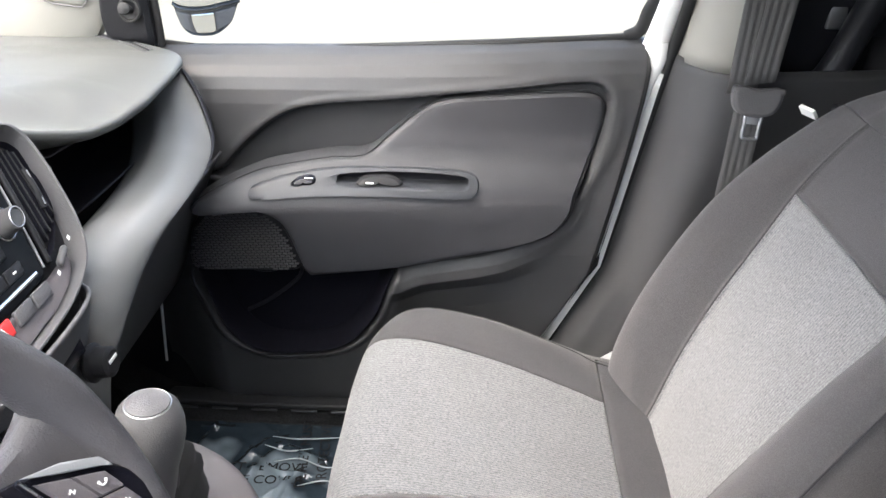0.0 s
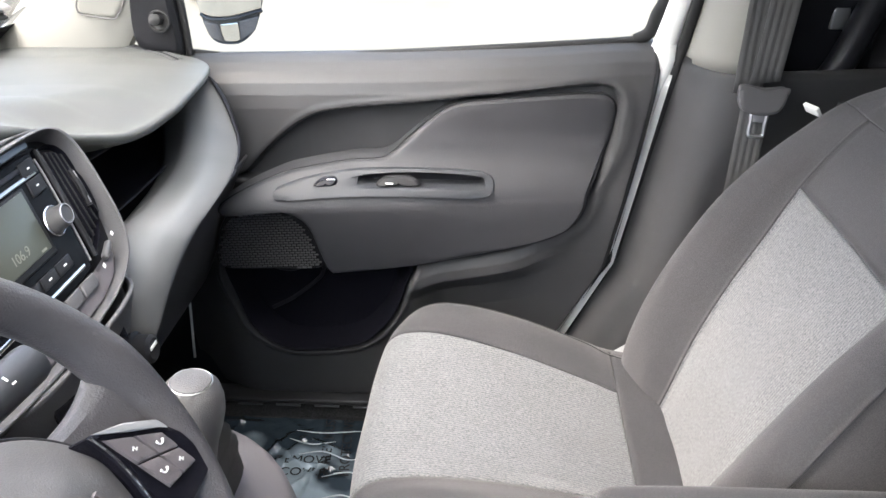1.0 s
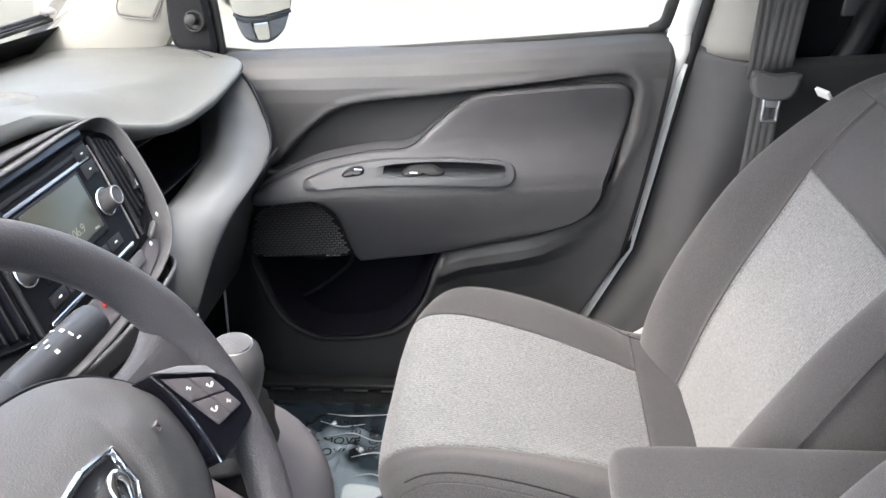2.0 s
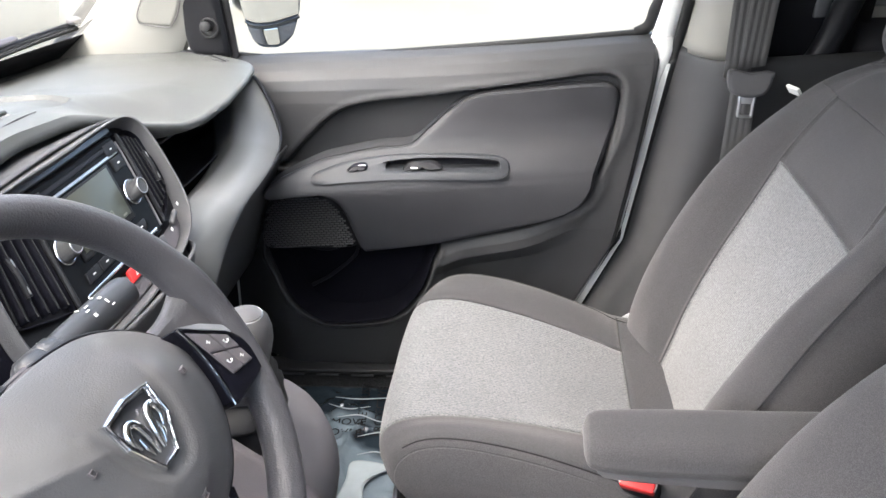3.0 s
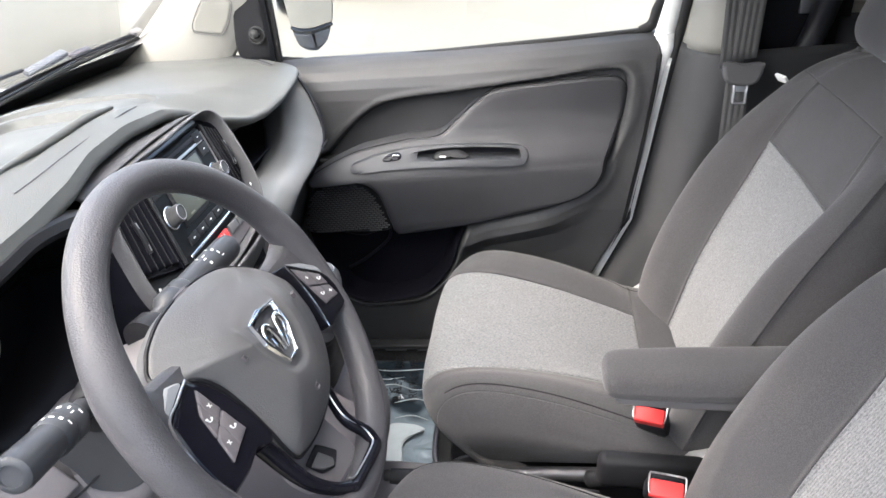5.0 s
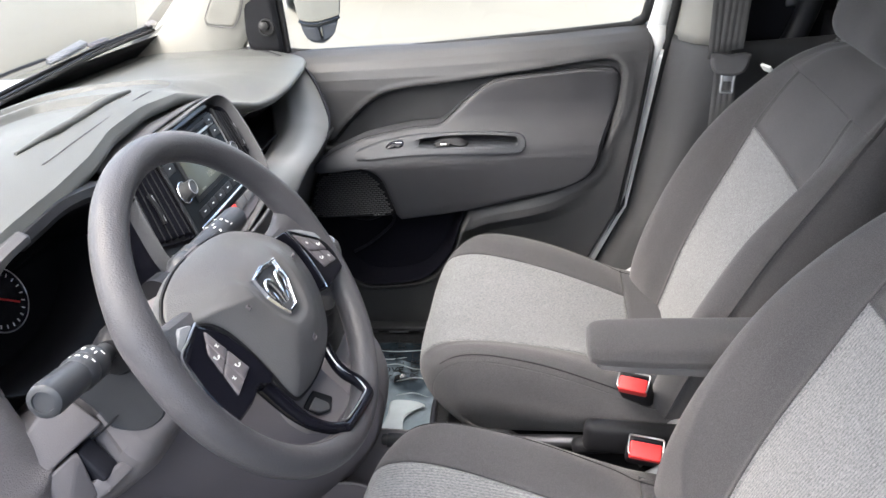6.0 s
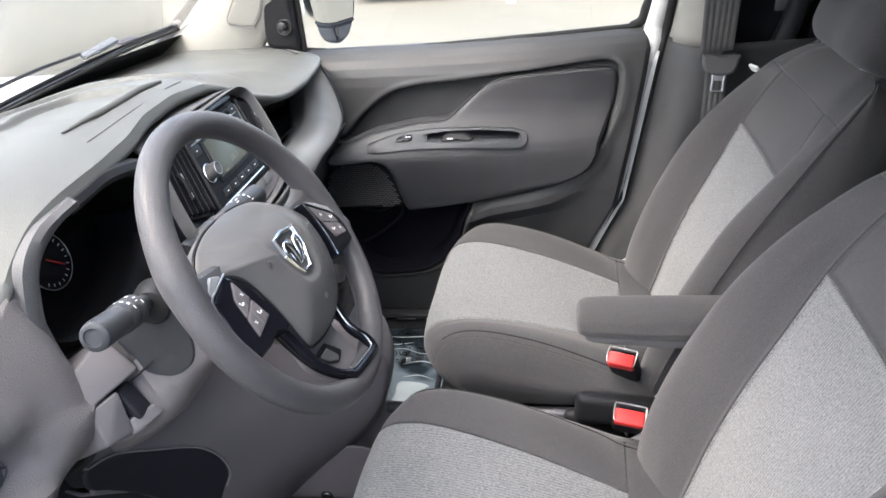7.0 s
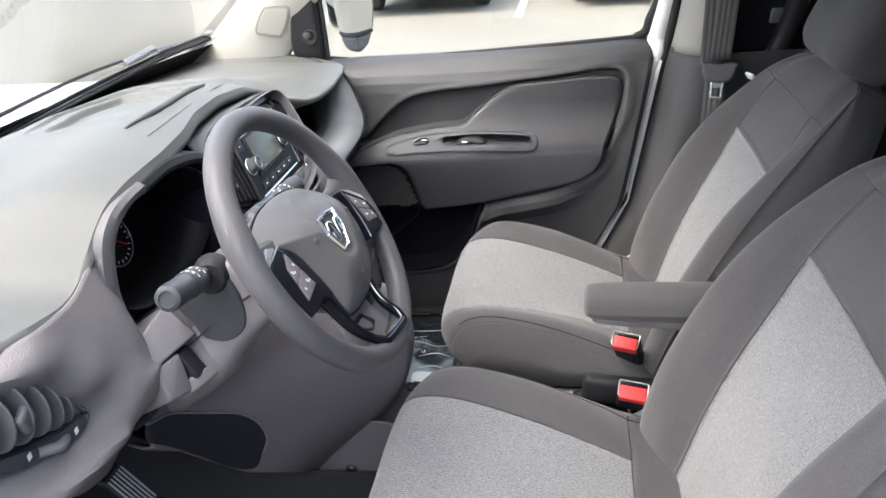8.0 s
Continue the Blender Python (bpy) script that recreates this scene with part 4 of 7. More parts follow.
# driver's end: grained panel, swelling into a lip below the vent
ENDS = [[(-0.530, 1.270), (-0.505, 1.285), (-0.495, 1.28), (-0.515, 1.25), (-0.53, 1.205), (-0.512, 1.172), (-0.470, 1.140), (-0.52, 1.10), (-0.60, 1.07)],
        [(-0.500, 1.283), (-0.474, 1.296), (-0.464, 1.293), (-0.487, 1.258), (-0.504, 1.208), (-0.484, 1.174), (-0.440, 1.140), (-0.50, 1.10), (-0.58, 1.06)],
        [(-0.478, 1.297), (-0.456, 1.288), (-0.448, 1.268), (-0.472, 1.236), (-0.490, 1.190), (-0.462, 1.158), (-0.425, 1.141), (-0.49, 1.09), (-0.57, 1.05)],
        [(-0.470, 1.294), (-0.452, 1.250), (-0.443, 1.214), (-0.456, 1.190), (-0.462, 1.168), (-0.442, 1.148), (-0.424, 1.132), (-0.49, 1.075), (-0.56, 1.03)],
        [(-0.470, 1.296), (-0.446, 1.238), (-0.434, 1.192), (-0.428, 1.176), (-0.426, 1.152), (-0.436, 1.126), (-0.462, 1.098), (-0.505, 1.055), (-0.555, 0.995)],
        [(-0.474, 1.312), (-0.444, 1.234), (-0.430, 1.184), (-0.421, 1.171), (-0.427, 1.141), (-0.445, 1.118), (-0.480, 1.089), (-0.517, 1.045), (-0.551, 0.983)],
        [(-0.480, 1.290), (-0.468, 1.215), (-0.452, 1.180), (-0.446, 1.165), (-0.450, 1.138), (-0.466, 1.112), (-0.495, 1.085), (-0.525, 1.04), (-0.555, 0.983)]]
rows = []
for y, e in zip((-0.30, -0.20, -0.13, -0.07, -0.02, 0.03, 0.065), ENDS):
    rows.append([(x, y, z) for x, z in spline(e, 60)])
g = knots(np.array(rows), np.concatenate([np.linspace(0, 6, 50)]))
sheet("driver_end_panel", g, ENDSKIN, dash, "coarse grained lower dash panel", thick=0.004)
tube("panel_lip", [(-0.430, 0.030, 1.132), (-0.452, 0.030, 1.098), (-0.487, 0.034, 1.068)], 0.006, BLACK, dash, n=20)


# knee panel below the column, sweeping back into the gear tower
KNEE_Z = [0.60, 0.646, 0.708, 0.781, 0.836, 0.882, 0.962, 1.02, 1.10, 1.13]
KNEE_A = [-0.58, -0.55, -0.51, -0.505, -0.50, -0.495, -0.485, -0.475, -0.47, -0.47]
KNEE_B = [-0.46, -0.421, -0.366, -0.289, -0.24, -0.214, -0.20, -0.27, -0.365, -0.385]


def knee(y, z):
    a, b = np.interp(z, KNEE_Z, KNEE_A), np.interp(z, KNEE_Z, KNEE_B)
    return a + (b - a) * np.clip((y - 0.06) / 0.36, 0, 1) ** 1.8


rows = []
for y in np.linspace(0.035, 0.425, 40):
    low = np.interp(y, [-0.02, 0.027, 0.121, 0.175, 0.221, 0.30, 0.36, 0.42], [1.07, 1.042, 0.956, 0.884, 0.826, 0.754, 0.70, 0.655])
    zs = np.linspace(1.15, low, 40)
    xs = np.array([np.mean([knee(y, z + w) for w in (-0.02, -0.01, 0, 0.01, 0.02)]) for z in zs])
    rows.append([(x, y, z) for x, z in zip(xs, zs)] + [(xs[-1] - 0.012, y, low - 0.002), (xs[-1] - 0.03, y, low + 0.004)])
sheet("knee_panel", np.array(rows), KNEE, dash, "dark smooth knee panel", thick=0.004)
FLAP = [(0.030, 1.046), (0.036, 1.072), (0.086, 1.049), (0.141, 1.007), (0.184, 0.974), (0.207, 0.951), (0.226, 0.919), (0.236, 0.882), (0.232, 0.856), (0.220, 0.829), (0.175, 0.873), (0.121, 0.945), (0.06, 1.014)]
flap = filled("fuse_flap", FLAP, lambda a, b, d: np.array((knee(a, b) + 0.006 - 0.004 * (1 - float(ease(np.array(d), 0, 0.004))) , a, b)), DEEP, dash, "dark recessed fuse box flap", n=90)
tube("flap_rim", [(knee(a, b) + 0.006, a, b) for a, b in FLAP[1:9]], 0.0016, SHROUD, flap, "light moulded rim of the flap", n=60, seg=8)
# carpet up the tunnel and toe board behind it
g = np.array([[(x, 0.405 + 0.03 * math.sin(6 * x) + 0.05 * max(0, -0.55 - x), z) for x in np.linspace(-1.0, -0.16, 30)] for z in np.linspace(0.49, 0.80, 12)])
top = np.interp(g[:, :, 0], [-1.0, -0.67, -0.60, -0.54, -0.41, -0.16], [0.80, 0.687, 0.659, 0.653, 0.662, 0.668])
g[:, :, 1] = 0.400
g[:, :, 2] = 0.49 + (g[:, :, 2] - 0.49) / 0.31 * (top - 0.49)
sheet("tunnel_carpet", g, CARPET, dash, "black carpet on the side of the tunnel", thick=0.006)
g = np.array([[(x, y, z) for y in np.linspace(-0.25, 0.42, 16)] for x, z in ((-0.60, 0.495), (-0.72, 0.52), (-0.82, 0.60), (-0.90, 0.75), (-0.95, 0.95), (-0.97, 1.15))])
sheet("toe_board_carpet", g, CARPET, dash, "black carpet on the toe board", thick=0.006)

# ---- instrument cluster ----
cluster = thing("instrument_cluster", "instrument cluster with a red needle dial, unlit", "instrument cluster", (-0.5, 0.168, 1.25))
OUT_R = spline([(0.153, 1.364), (0.116, 1.361), (0.088, 1.357), (0.062, 1.345), (0.046, 1.331), (0.037, 1.307), (0.030, 1.257), (0.044, 1.208)], 50)
IN_R = spline([(0.158, 1.352), (0.131, 1.350), (0.108, 1.345), (0.085, 1.335), (0.070, 1.320), (0.059, 1.297), (0.052, 1.262), (0.058, 1.208)], 50)
rows = []
for k in range(50):
    (y0, z0), (y1, z1) = OUT_R[k], IN_R[k]
    sec = [(-0.50, y0 + 0.014, z0 - 0.014), (-0.476, y0 + 0.002, z0 - 0.002), (-0.467, y0, z0), (-0.462, y0 * 0.8 + y1 * 0.2, z0 * 0.8 + z1 * 0.2), (-0.463, y0 * 0.3 + y1 * 0.7, z0 * 0.3 + z1 * 0.7), (-0.472, y1, z1), (-0.52, y1 + 0.004, z1), (-0.56, y1 + 0.006, z1)]
    rows.append(spline(sec, 24))
sheet("hood_rim", np.array(rows), PLASTIC, cluster, "smooth grey hood rim", thick=0.003)
lip = spline([(0.150, 1.356), (0.18, 1.358), (0.233, 1.360), (0.306, 1.346), (0.345, 1.325), (0.36, 1.29)], 50)
sheet("hood_lip", np.array([spline([(-0.49, y, z + 0.006), (-0.470, y, z + 0.004), (-0.466, y, z - 0.002), (-0.472, y, z - 0.008), (-0.54, y, z - 0.012)], 16) for y, z in lip]), BLACK, cluster, "thin dark hood lip", thick=0.003)
g = []
for k in range(40):
    w = math.pi * 2 * k / 40
    g.append([(-0.47, 0.19 + 0.15 * math.cos(w), 1.275 + 0.082 * math.sin(w)), (-0.53, 0.19 + 0.145 * math.cos(w), 1.272 + 0.08 * math.sin(w)), (-0.575 + 0.02 * math.sin(w) * -1, 0.19 + 0.135 * math.cos(w), 1.268 + 0.074 * math.sin(w)), (-0.58, 0.19 + 0.02 * math.cos(w), 1.268 + 0.01 * math.sin(w))])
g.append(g[0])
sheet("cluster_bowl", np.array(g), FASCIA, cluster, "dark cluster bowl", thick=0.002)
m = pose(-0.560, 0.190, 1.262, 0, 73, 0)
turned("dial", [(0.003, 0.006), (0.035, 0.006), (0.0365, 0.008), (0.0372, 0.004), (0.0372, -0.004)], m, GLOSS, cluster, "round dial", seg=44)
bm = bmesh.new()
for k in range(17):
    q = bmesh.ops.create_cube(bm, size=1)["verts"]
    bmesh.ops.scale(bm, vec=(0.0011, 0.0042, 0.0006), verts=q)
    bmesh.ops.transform(bm, matrix=m @ pose(0, 0, 0.0068, 0, 0, -130 + 260 * k / 16) @ pose(0, 0.031, 0), verts=q)
part("dial_marks", bm, MARK, cluster)
hoop("dial_ring", 0.0372, 0.0075, 0.0009, m, SILVER, cluster, "thin silver dial ring", n=50)
block("needle", (0.0022, 0.030, 0.001), (0.006, 0.008, 0.0085), RED, cluster, "red needle", bevel=0.0004, turn=(0, 0, -40), basis=m)

# ---- steering column with stalks ----
TILT_W = radians(31.1)
C = Vector((-0.241, 0.165, 1.287))
WHEEL = Matrix(((0, -math.sin(TILT_W), math.cos(TILT_W), C.x), (1, 0, 0, C.y), (0, math.cos(TILT_W), math.sin(TILT_W), C.z), (0, 0, 0, 1)))
column = thing("steering_column", "grey plastic steering column shroud with stalks", "steering column", (-0.42, 0.168, 1.17))


def shroud_lean(z):
    return float(np.interp(-z, [0.11, 0.18, 0.20, 0.30], [-0.10, -0.20, 0.52, 0.40]))


def ring_section(w, up, dn, z, n=48):
    pts = []
    for k in range(n):
        t = 2 * math.pi * k / n
        cx, sy = math.cos(t), math.sin(t)
        e = 0.30
        px = w * math.copysign(abs(cx) ** e, cx) * (1.0 if sy > 0 else 1 - 0.22 * abs(sy) ** 3)
        py = (up if sy > 0 else dn) * math.copysign(abs(sy) ** e, sy)
        px *= 1 - shroud_lean(z) * (py + 0.02) / 0.06 if py > -0.02 else 1.0
        pts.append(tuple(WHEEL @ Vector((px, py, z))))
    return pts


# the shroud tapers to the wheel and has flat cheeks behind a crisp edge
SHR = np.array([(0.042, 0.036, 0.040, -0.035), (0.048, 0.042, 0.050, -0.048), (0.054, 0.046, 0.058, -0.11), (0.060, 0.047, 0.066, -0.150), (0.068, 0.047, 0.076, -0.180), (0.080, 0.046, 0.084, -0.195), (0.082, 0.045, 0.094, -0.215), (0.083, 0.042, 0.103, -0.27), (0.083, 0.036, 0.104, -0.335)])
steps = np.sort(np.concatenate([np.linspace(0, 8, 41), [4.9, 5.1]]))
secs = np.stack([np.interp(steps, np.arange(9), SHR[:, k]) for k in range(4)], 1)
shroud = sheet("shroud", np.array([ring_section(*q) for q in secs]), SHROUD, column, "smooth split column shroud", closed=True, caps=True, sharp=22)
tube("split_line", [tuple(WHEEL @ Vector(q)) for q in ((-0.0835, -0.024, -0.335), (-0.0835, -0.019, -0.25), (-0.0815, -0.015, -0.196), (-0.062, -0.010, -0.155), (-0.0555, -0.008, -0.10))], 0.0012, BLACK, shroud, n=50, seg=6)


def on_cheek(a, b, d):
    w = float(np.interp(-b, -SHR[:, 3], SHR[:, 0]))
    w *= 1 - shroud_lean(b) * max(0.0, a + 0.02) / 0.06
    return np.array(WHEEL @ Vector((-w * (1 - 0.10 * max(0.0, -a / 0.06) ** 3) - 0.0035 * float(ease(np.array(d), 0, 0.003)) + (0.004 if d < 0 else 0), a, b)))


filled("filler_panel", [(0.030, -0.188), (0.006, -0.186), (-0.016, -0.188), (-0.036, -0.180), (-0.046, -0.163), (-0.042, -0.140), (-0.022, -0.122), (0.010, -0.110), (0.034, -0.112), (0.036, -0.150)], on_cheek, PLATE, column, "dark blue-grey oval filler panel", n=70)


def stalk(side, name, lab, root, tip, mat):
    d = Vector(tip) - Vector(root)
    ln = d.length
    m = WHEEL @ Matrix.Translation(root) @ d.to_track_quat("Z", "Y").to_matrix().to_4x4()
    body = [(0.009, -0.01), (0.0105, 0.022), (0.0150, 0.028), (0.0172, 0.032), (0.0172, 0.048), (0.0160, 0.050), (0.0172, 0.052), (0.0172, 0.064), (0.0152, 0.067)]
    body += [(0.0158, 0.080), (0.0162, ln - 0.008), (0.0150, ln - 0.002), (0.0125, ln), (0.0095, ln + 0.0004), (0.0090, ln - 0.0012), (0.001, ln - 0.0012)]
    s = turned(name, body, m, mat, column, lab, seg=32)
    toward = (m.to_3x3().inverted() @ (WHEEL.to_3x3() @ Vector((0, 0.8, 1.0)))).normalized()
    facing = math.atan2(toward.y, toward.x)
    for h, a, w, v in ((0.037, 62, 0.0045, 0.0012), (0.040, 92, 0.0016, 0.0040), (0.041, 118, 0.0034, 0.0030), (0.044, 76, 0.0012, 0.0044), (0.056, 60, 0.0040, 0.0012), (0.058, 84, 0.0030, 0.0030), (0.059, 108, 0.0044, 0.0014), (0.061, 128, 0.0014, 0.0036)):
        t = facing + radians(a - 92)
        h = h if side < 0 else ln - 0.070 + 1.1 * (h - 0.030)
        block("print_mark", (v, w, 0.0006), (0, 0, 0), MARK, s, bevel=0, basis=m @ Matrix.Translation((0.0172 * math.cos(t), 0.0172 * math.sin(t), h)) @ Euler((0, math.pi / 2, t)).to_matrix().to_4x4())
    return s


for sd in (-1, 1):
    turned("stalk_collar", [(0.012, 0.006), (0.019, 0.006), (0.024, 0.0), (0.026, -0.020)], WHEEL @ pose(sd * 0.062, 0.040, -0.126, 0, sd * 78, 0), BLACK, column)
stalk(-1, "light_stalk", "dark grey lighting stalk with printed symbols", (-0.062, 0.048, -0.128), (-0.178, 0.066, -0.100), PLATE)
stalk(1, "wiper_stalk", "dark grey wiper stalk with printed symbols", (0.062, 0.048, -0.130), (0.225, 0.041, -0.105), PLATE)
def wing(name, corners, mat, label):
    """A faceted block of the shroud between front corners and the same corners further down the column."""
    bm = bmesh.new()
    for x, y, z in corners:
        bm.verts.new((x, y, z))
        bm.verts.new((x * 0.96, y * 0.9, -0.335))
    bmesh.ops.convex_hull(bm, input=bm.verts[:])
    bmesh.ops.delete(bm, geom=[v for v in bm.verts if not v.link_faces], context="VERTS")
    bmesh.ops.dissolve_limit(bm, angle_limit=radians(4), verts=bm.verts[:], edges=bm.edges[:])
    bmesh.ops.bevel(bm, geom=bm.edges[:], offset=0.0035, segments=3, affect="EDGES", profile=0.5)
    bmesh.ops.transform(bm, matrix=WHEEL, verts=bm.verts)
    return part(name, bm, mat, column, label, 40)


wing("shroud_wing", ((-0.078, 0.046, -0.196), (-0.0745, -0.010, -0.190), (-0.1445, -0.0045, -0.216), (-0.158, 0.030, -0.226)), SHROUD, "faceted upper wing of the shroud")
wing("shroud_wing", ((-0.1065, -0.0105, -0.2035), (-0.1440, -0.0065, -0.2165), (-0.1490, -0.050, -0.228), (-0.1130, -0.062, -0.223)), SHROUD, "faceted lower wing of the shroud")
# near-black block filling the notch in place of the shade in it
block("notch_shade", (0.026, 0.042, 0.05), (-0.0935, -0.034, -0.234), DEEP, column, bevel=0.004, basis=WHEEL)
secs = [[tuple(WHEEL @ Vector((x0, y0 + b, z0 + a))) for a, b in ((-w, -h), (0, -h * 1.15), (w, -h), (w * 1.1, 0), (w, h), (0, h * 1.15), (-w, h), (-w * 1.1, 0))] for x0, y0, z0, w, h in ((-0.116, -0.056, -0.236, 0.010, 0.008), (-0.106, -0.057, -0.230, 0.014, 0.009), (-0.088, -0.060, -0.222, 0.013, 0.008), (-0.074, -0.063, -0.216, 0.010, 0.006), (-0.069, -0.064, -0.214, 0.005, 0.003))]
sheet("tilt_lever", loft(secs, 24, 28, True), SHROUD, column, "grey tilt lever", closed=True, caps=True)

# ---- steering wheel (turned a little to the right) ----
WHEEL_TILT = radians(30.4)
TURNED = pose(-0.242, 0.167, 1.2845, 0, 0, 2.0) @ Matrix(((0, -math.sin(WHEEL_TILT), math.cos(WHEEL_TILT), 0), (1, 0, 0, 0), (0, math.cos(WHEEL_TILT), math.sin(WHEEL_TILT), 0), (0, 0, 0, 1))) @ pose(0, 0, 0, 0, 0, -8)
wheel = new("steering_wheel")
wheel.matrix_basis = TURNED
tagged(wheel, "charcoal three-spoke steering wheel with chrome badge", "steering wheel")
R, r = 0.1732, 0.0158
verts, nu, nv = [], 140, 24
for a in range(nu):
    w = 2 * math.pi * a / nu
    # thumb rests swell the rim beside the upper ends of the side spokes
    thick = r * (1 + 0.12 * math.exp(-((math.sin(w) - 0.28) / 0.16) ** 2))
    for b in range(nv):
        t = 2 * math.pi * b / nv
        rad = R + thick * math.cos(t)
        verts.append((rad * math.cos(w), rad * math.sin(w), thick * 1.04 * math.sin(t)))
f = quads(nu, nv, True) + [((nu - 1) * nv + k, (nu - 1) * nv + (k + 1) % nv, (k + 1) % nv, k) for k in range(nv)]
mesh("rim", verts, f, RIM, wheel, "soft grained rim", local=True)
# fine parting line along the inner side of the rim
tube("rim_seam", [((R - r * 0.80) * math.cos(w), (R - r * 0.80) * math.sin(w), r * 0.66) for w in np.linspace(radians(195), radians(260), 12)], 0.0005, KNEE, wheel, n=60, seg=6, local=True)


def half(points):
    return points + [(-x, y) for x, y in reversed(points) if abs(x) > 1e-6]


def cornered(points, soft=0.003):
    """The outline with its corners kept, only slightly rounded."""
    out, p = [], [np.array(q, float) for q in points]
    for k, q in enumerate(p):
        for v in (p[k - 1] - q, p[(k + 1) % len(p)] - q):
            out.append(tuple(q + v / np.linalg.norm(v) * min(soft, 0.4 * np.linalg.norm(v))))
    return out


SHIELD = [(-0.0255, 0.0195), (0.002, 0.0240), (0.029, 0.0205), (0.0290, -0.006), (0.0125, -0.031), (-0.008, -0.032), (-0.0230, -0.004)]
# airbag cover: outline with the height of its edge, which falls away at the ears
COVER_EDGE = [(-0.097, 0.037, -0.028), (-0.088, 0.047, -0.029), (-0.074, 0.057, -0.028), (-0.041, 0.068, -0.026), (0.012, 0.0725, -0.024), (0.055, 0.068, -0.022), (0.086, 0.054, -0.018), (0.101, 0.036, -0.008), (0.105, 0.016, 0.003), (0.105, -0.005, 0.006), (0.103, -0.030, 0.006), (0.094, -0.056, 0.004), (0.070, -0.082, 0.002), (0.036, -0.098, 0.0), (-0.008, -0.104, -0.001), (-0.040, -0.102, -0.002), (-0.050, -0.096, -0.001), (-0.055, -0.082, 0.0), (-0.058, -0.062, 0.001), (-0.063, -0.033, 0.001), (-0.071, -0.004, 0.0), (-0.082, 0.014, -0.004), (-0.097, 0.0265, -0.016)]
PLATEAU = spline([(-0.038, 0.050), (-0.036, 0.020), (-0.032, -0.006), (-0.016, -0.036), (0.002, -0.044), (0.024, -0.040), (0.038, -0.014), (0.043, 0.015), (0.044, 0.050), (0.0, 0.060)], 60, True)


def cover_z(a, b, edge, s):
    """Height of the cover; s runs from 0 at the edge to 1 at the centre."""
    z = edge + (0.0225 - edge) * (1 - (1 - s) ** 3.0)
    d = float(signed(PLATEAU, np.array([a]), np.array([b]))[0])
    return z + 0.0032 * float(ease(np.array(d), -0.007, 0.003)) * float(1 - ease(np.array(d), 0.010, 0.040)) * float(1 - ease(np.array(b), 0.018, 0.045))


def cover_ring(outline, s):
    return [(0.010 + (x - 0.010) * (1 - s), -0.010 + (y + 0.010) * (1 - s), cover_z(0.010 + (x - 0.010) * (1 - s), -0.010 + (y + 0.010) * (1 - s), z, s)) for x, y, z in outline]


edge = spline(COVER_EDGE, 170, True)
rows = [[(x * 0.985, y * 0.985, z - 0.016) for x, y, z in edge], [(x, y, z - 0.0035) for x, y, z in edge]]
rows += [cover_ring(edge, s) for s in (0.008, 0.02, *np.linspace(0.04, 0.97, 40))]
hub = sheet("airbag_cover", np.array(rows), HUB, wheel, "smooth airbag cover with soft ridges", closed=True, caps=True, sharp=50, local=True)
# black rod round the cover stands in for the gap's shadow
tube("gap_shadow", [(x * 1.008, y * 1.008 - 0.0004, z - 0.003) for x, y, z in edge[::2]], 0.0021, BLACK, hub, "black rod for the shadow in the gap round the airbag cover", n=170, seg=6, closed=True, local=True)
turned("hub_core", [(0.080, -0.020), (0.088, -0.028), (0.078, -0.05), (0.05, -0.06)], Matrix.Translation((0.004, -0.012, 0)), KNEE, wheel, local=True)

# side spokes, foam-covered, carrying glossy switch panels
PAD_L = [(-0.1045, 0.0245), (-0.092, 0.0125), (-0.080, -0.003), (-0.071, -0.034), (-0.068, -0.064), (-0.082, -0.066), (-0.092, -0.0575), (-0.118, -0.0625), (-0.1495, -0.0625), (-0.1535, -0.044), (-0.153, -0.020), (-0.1465, 0.0085)]
PAD_R = [(0.098, 0.031), (0.126, 0.020), (0.151, 0.004), (0.165, -0.015), (0.1685, -0.038), (0.163, -0.050), (0.110, -0.0515), (0.102, -0.050), (0.1045, -0.029), (0.1055, -0.008), (0.104, 0.011)]
SWITCH_L = ((-0.103, 0.0135), (-0.0905, -0.039), (-0.127, -0.047), (-0.119, -0.003))
SWITCH_R = ((0.104, 0.0230), (0.147, -0.0035), (0.1555, -0.036), (0.1225, -0.0315))


def pad_left(x, y):
    return 0.003 - 0.10 * y


def pad_right(x, y):
    return 0.0150


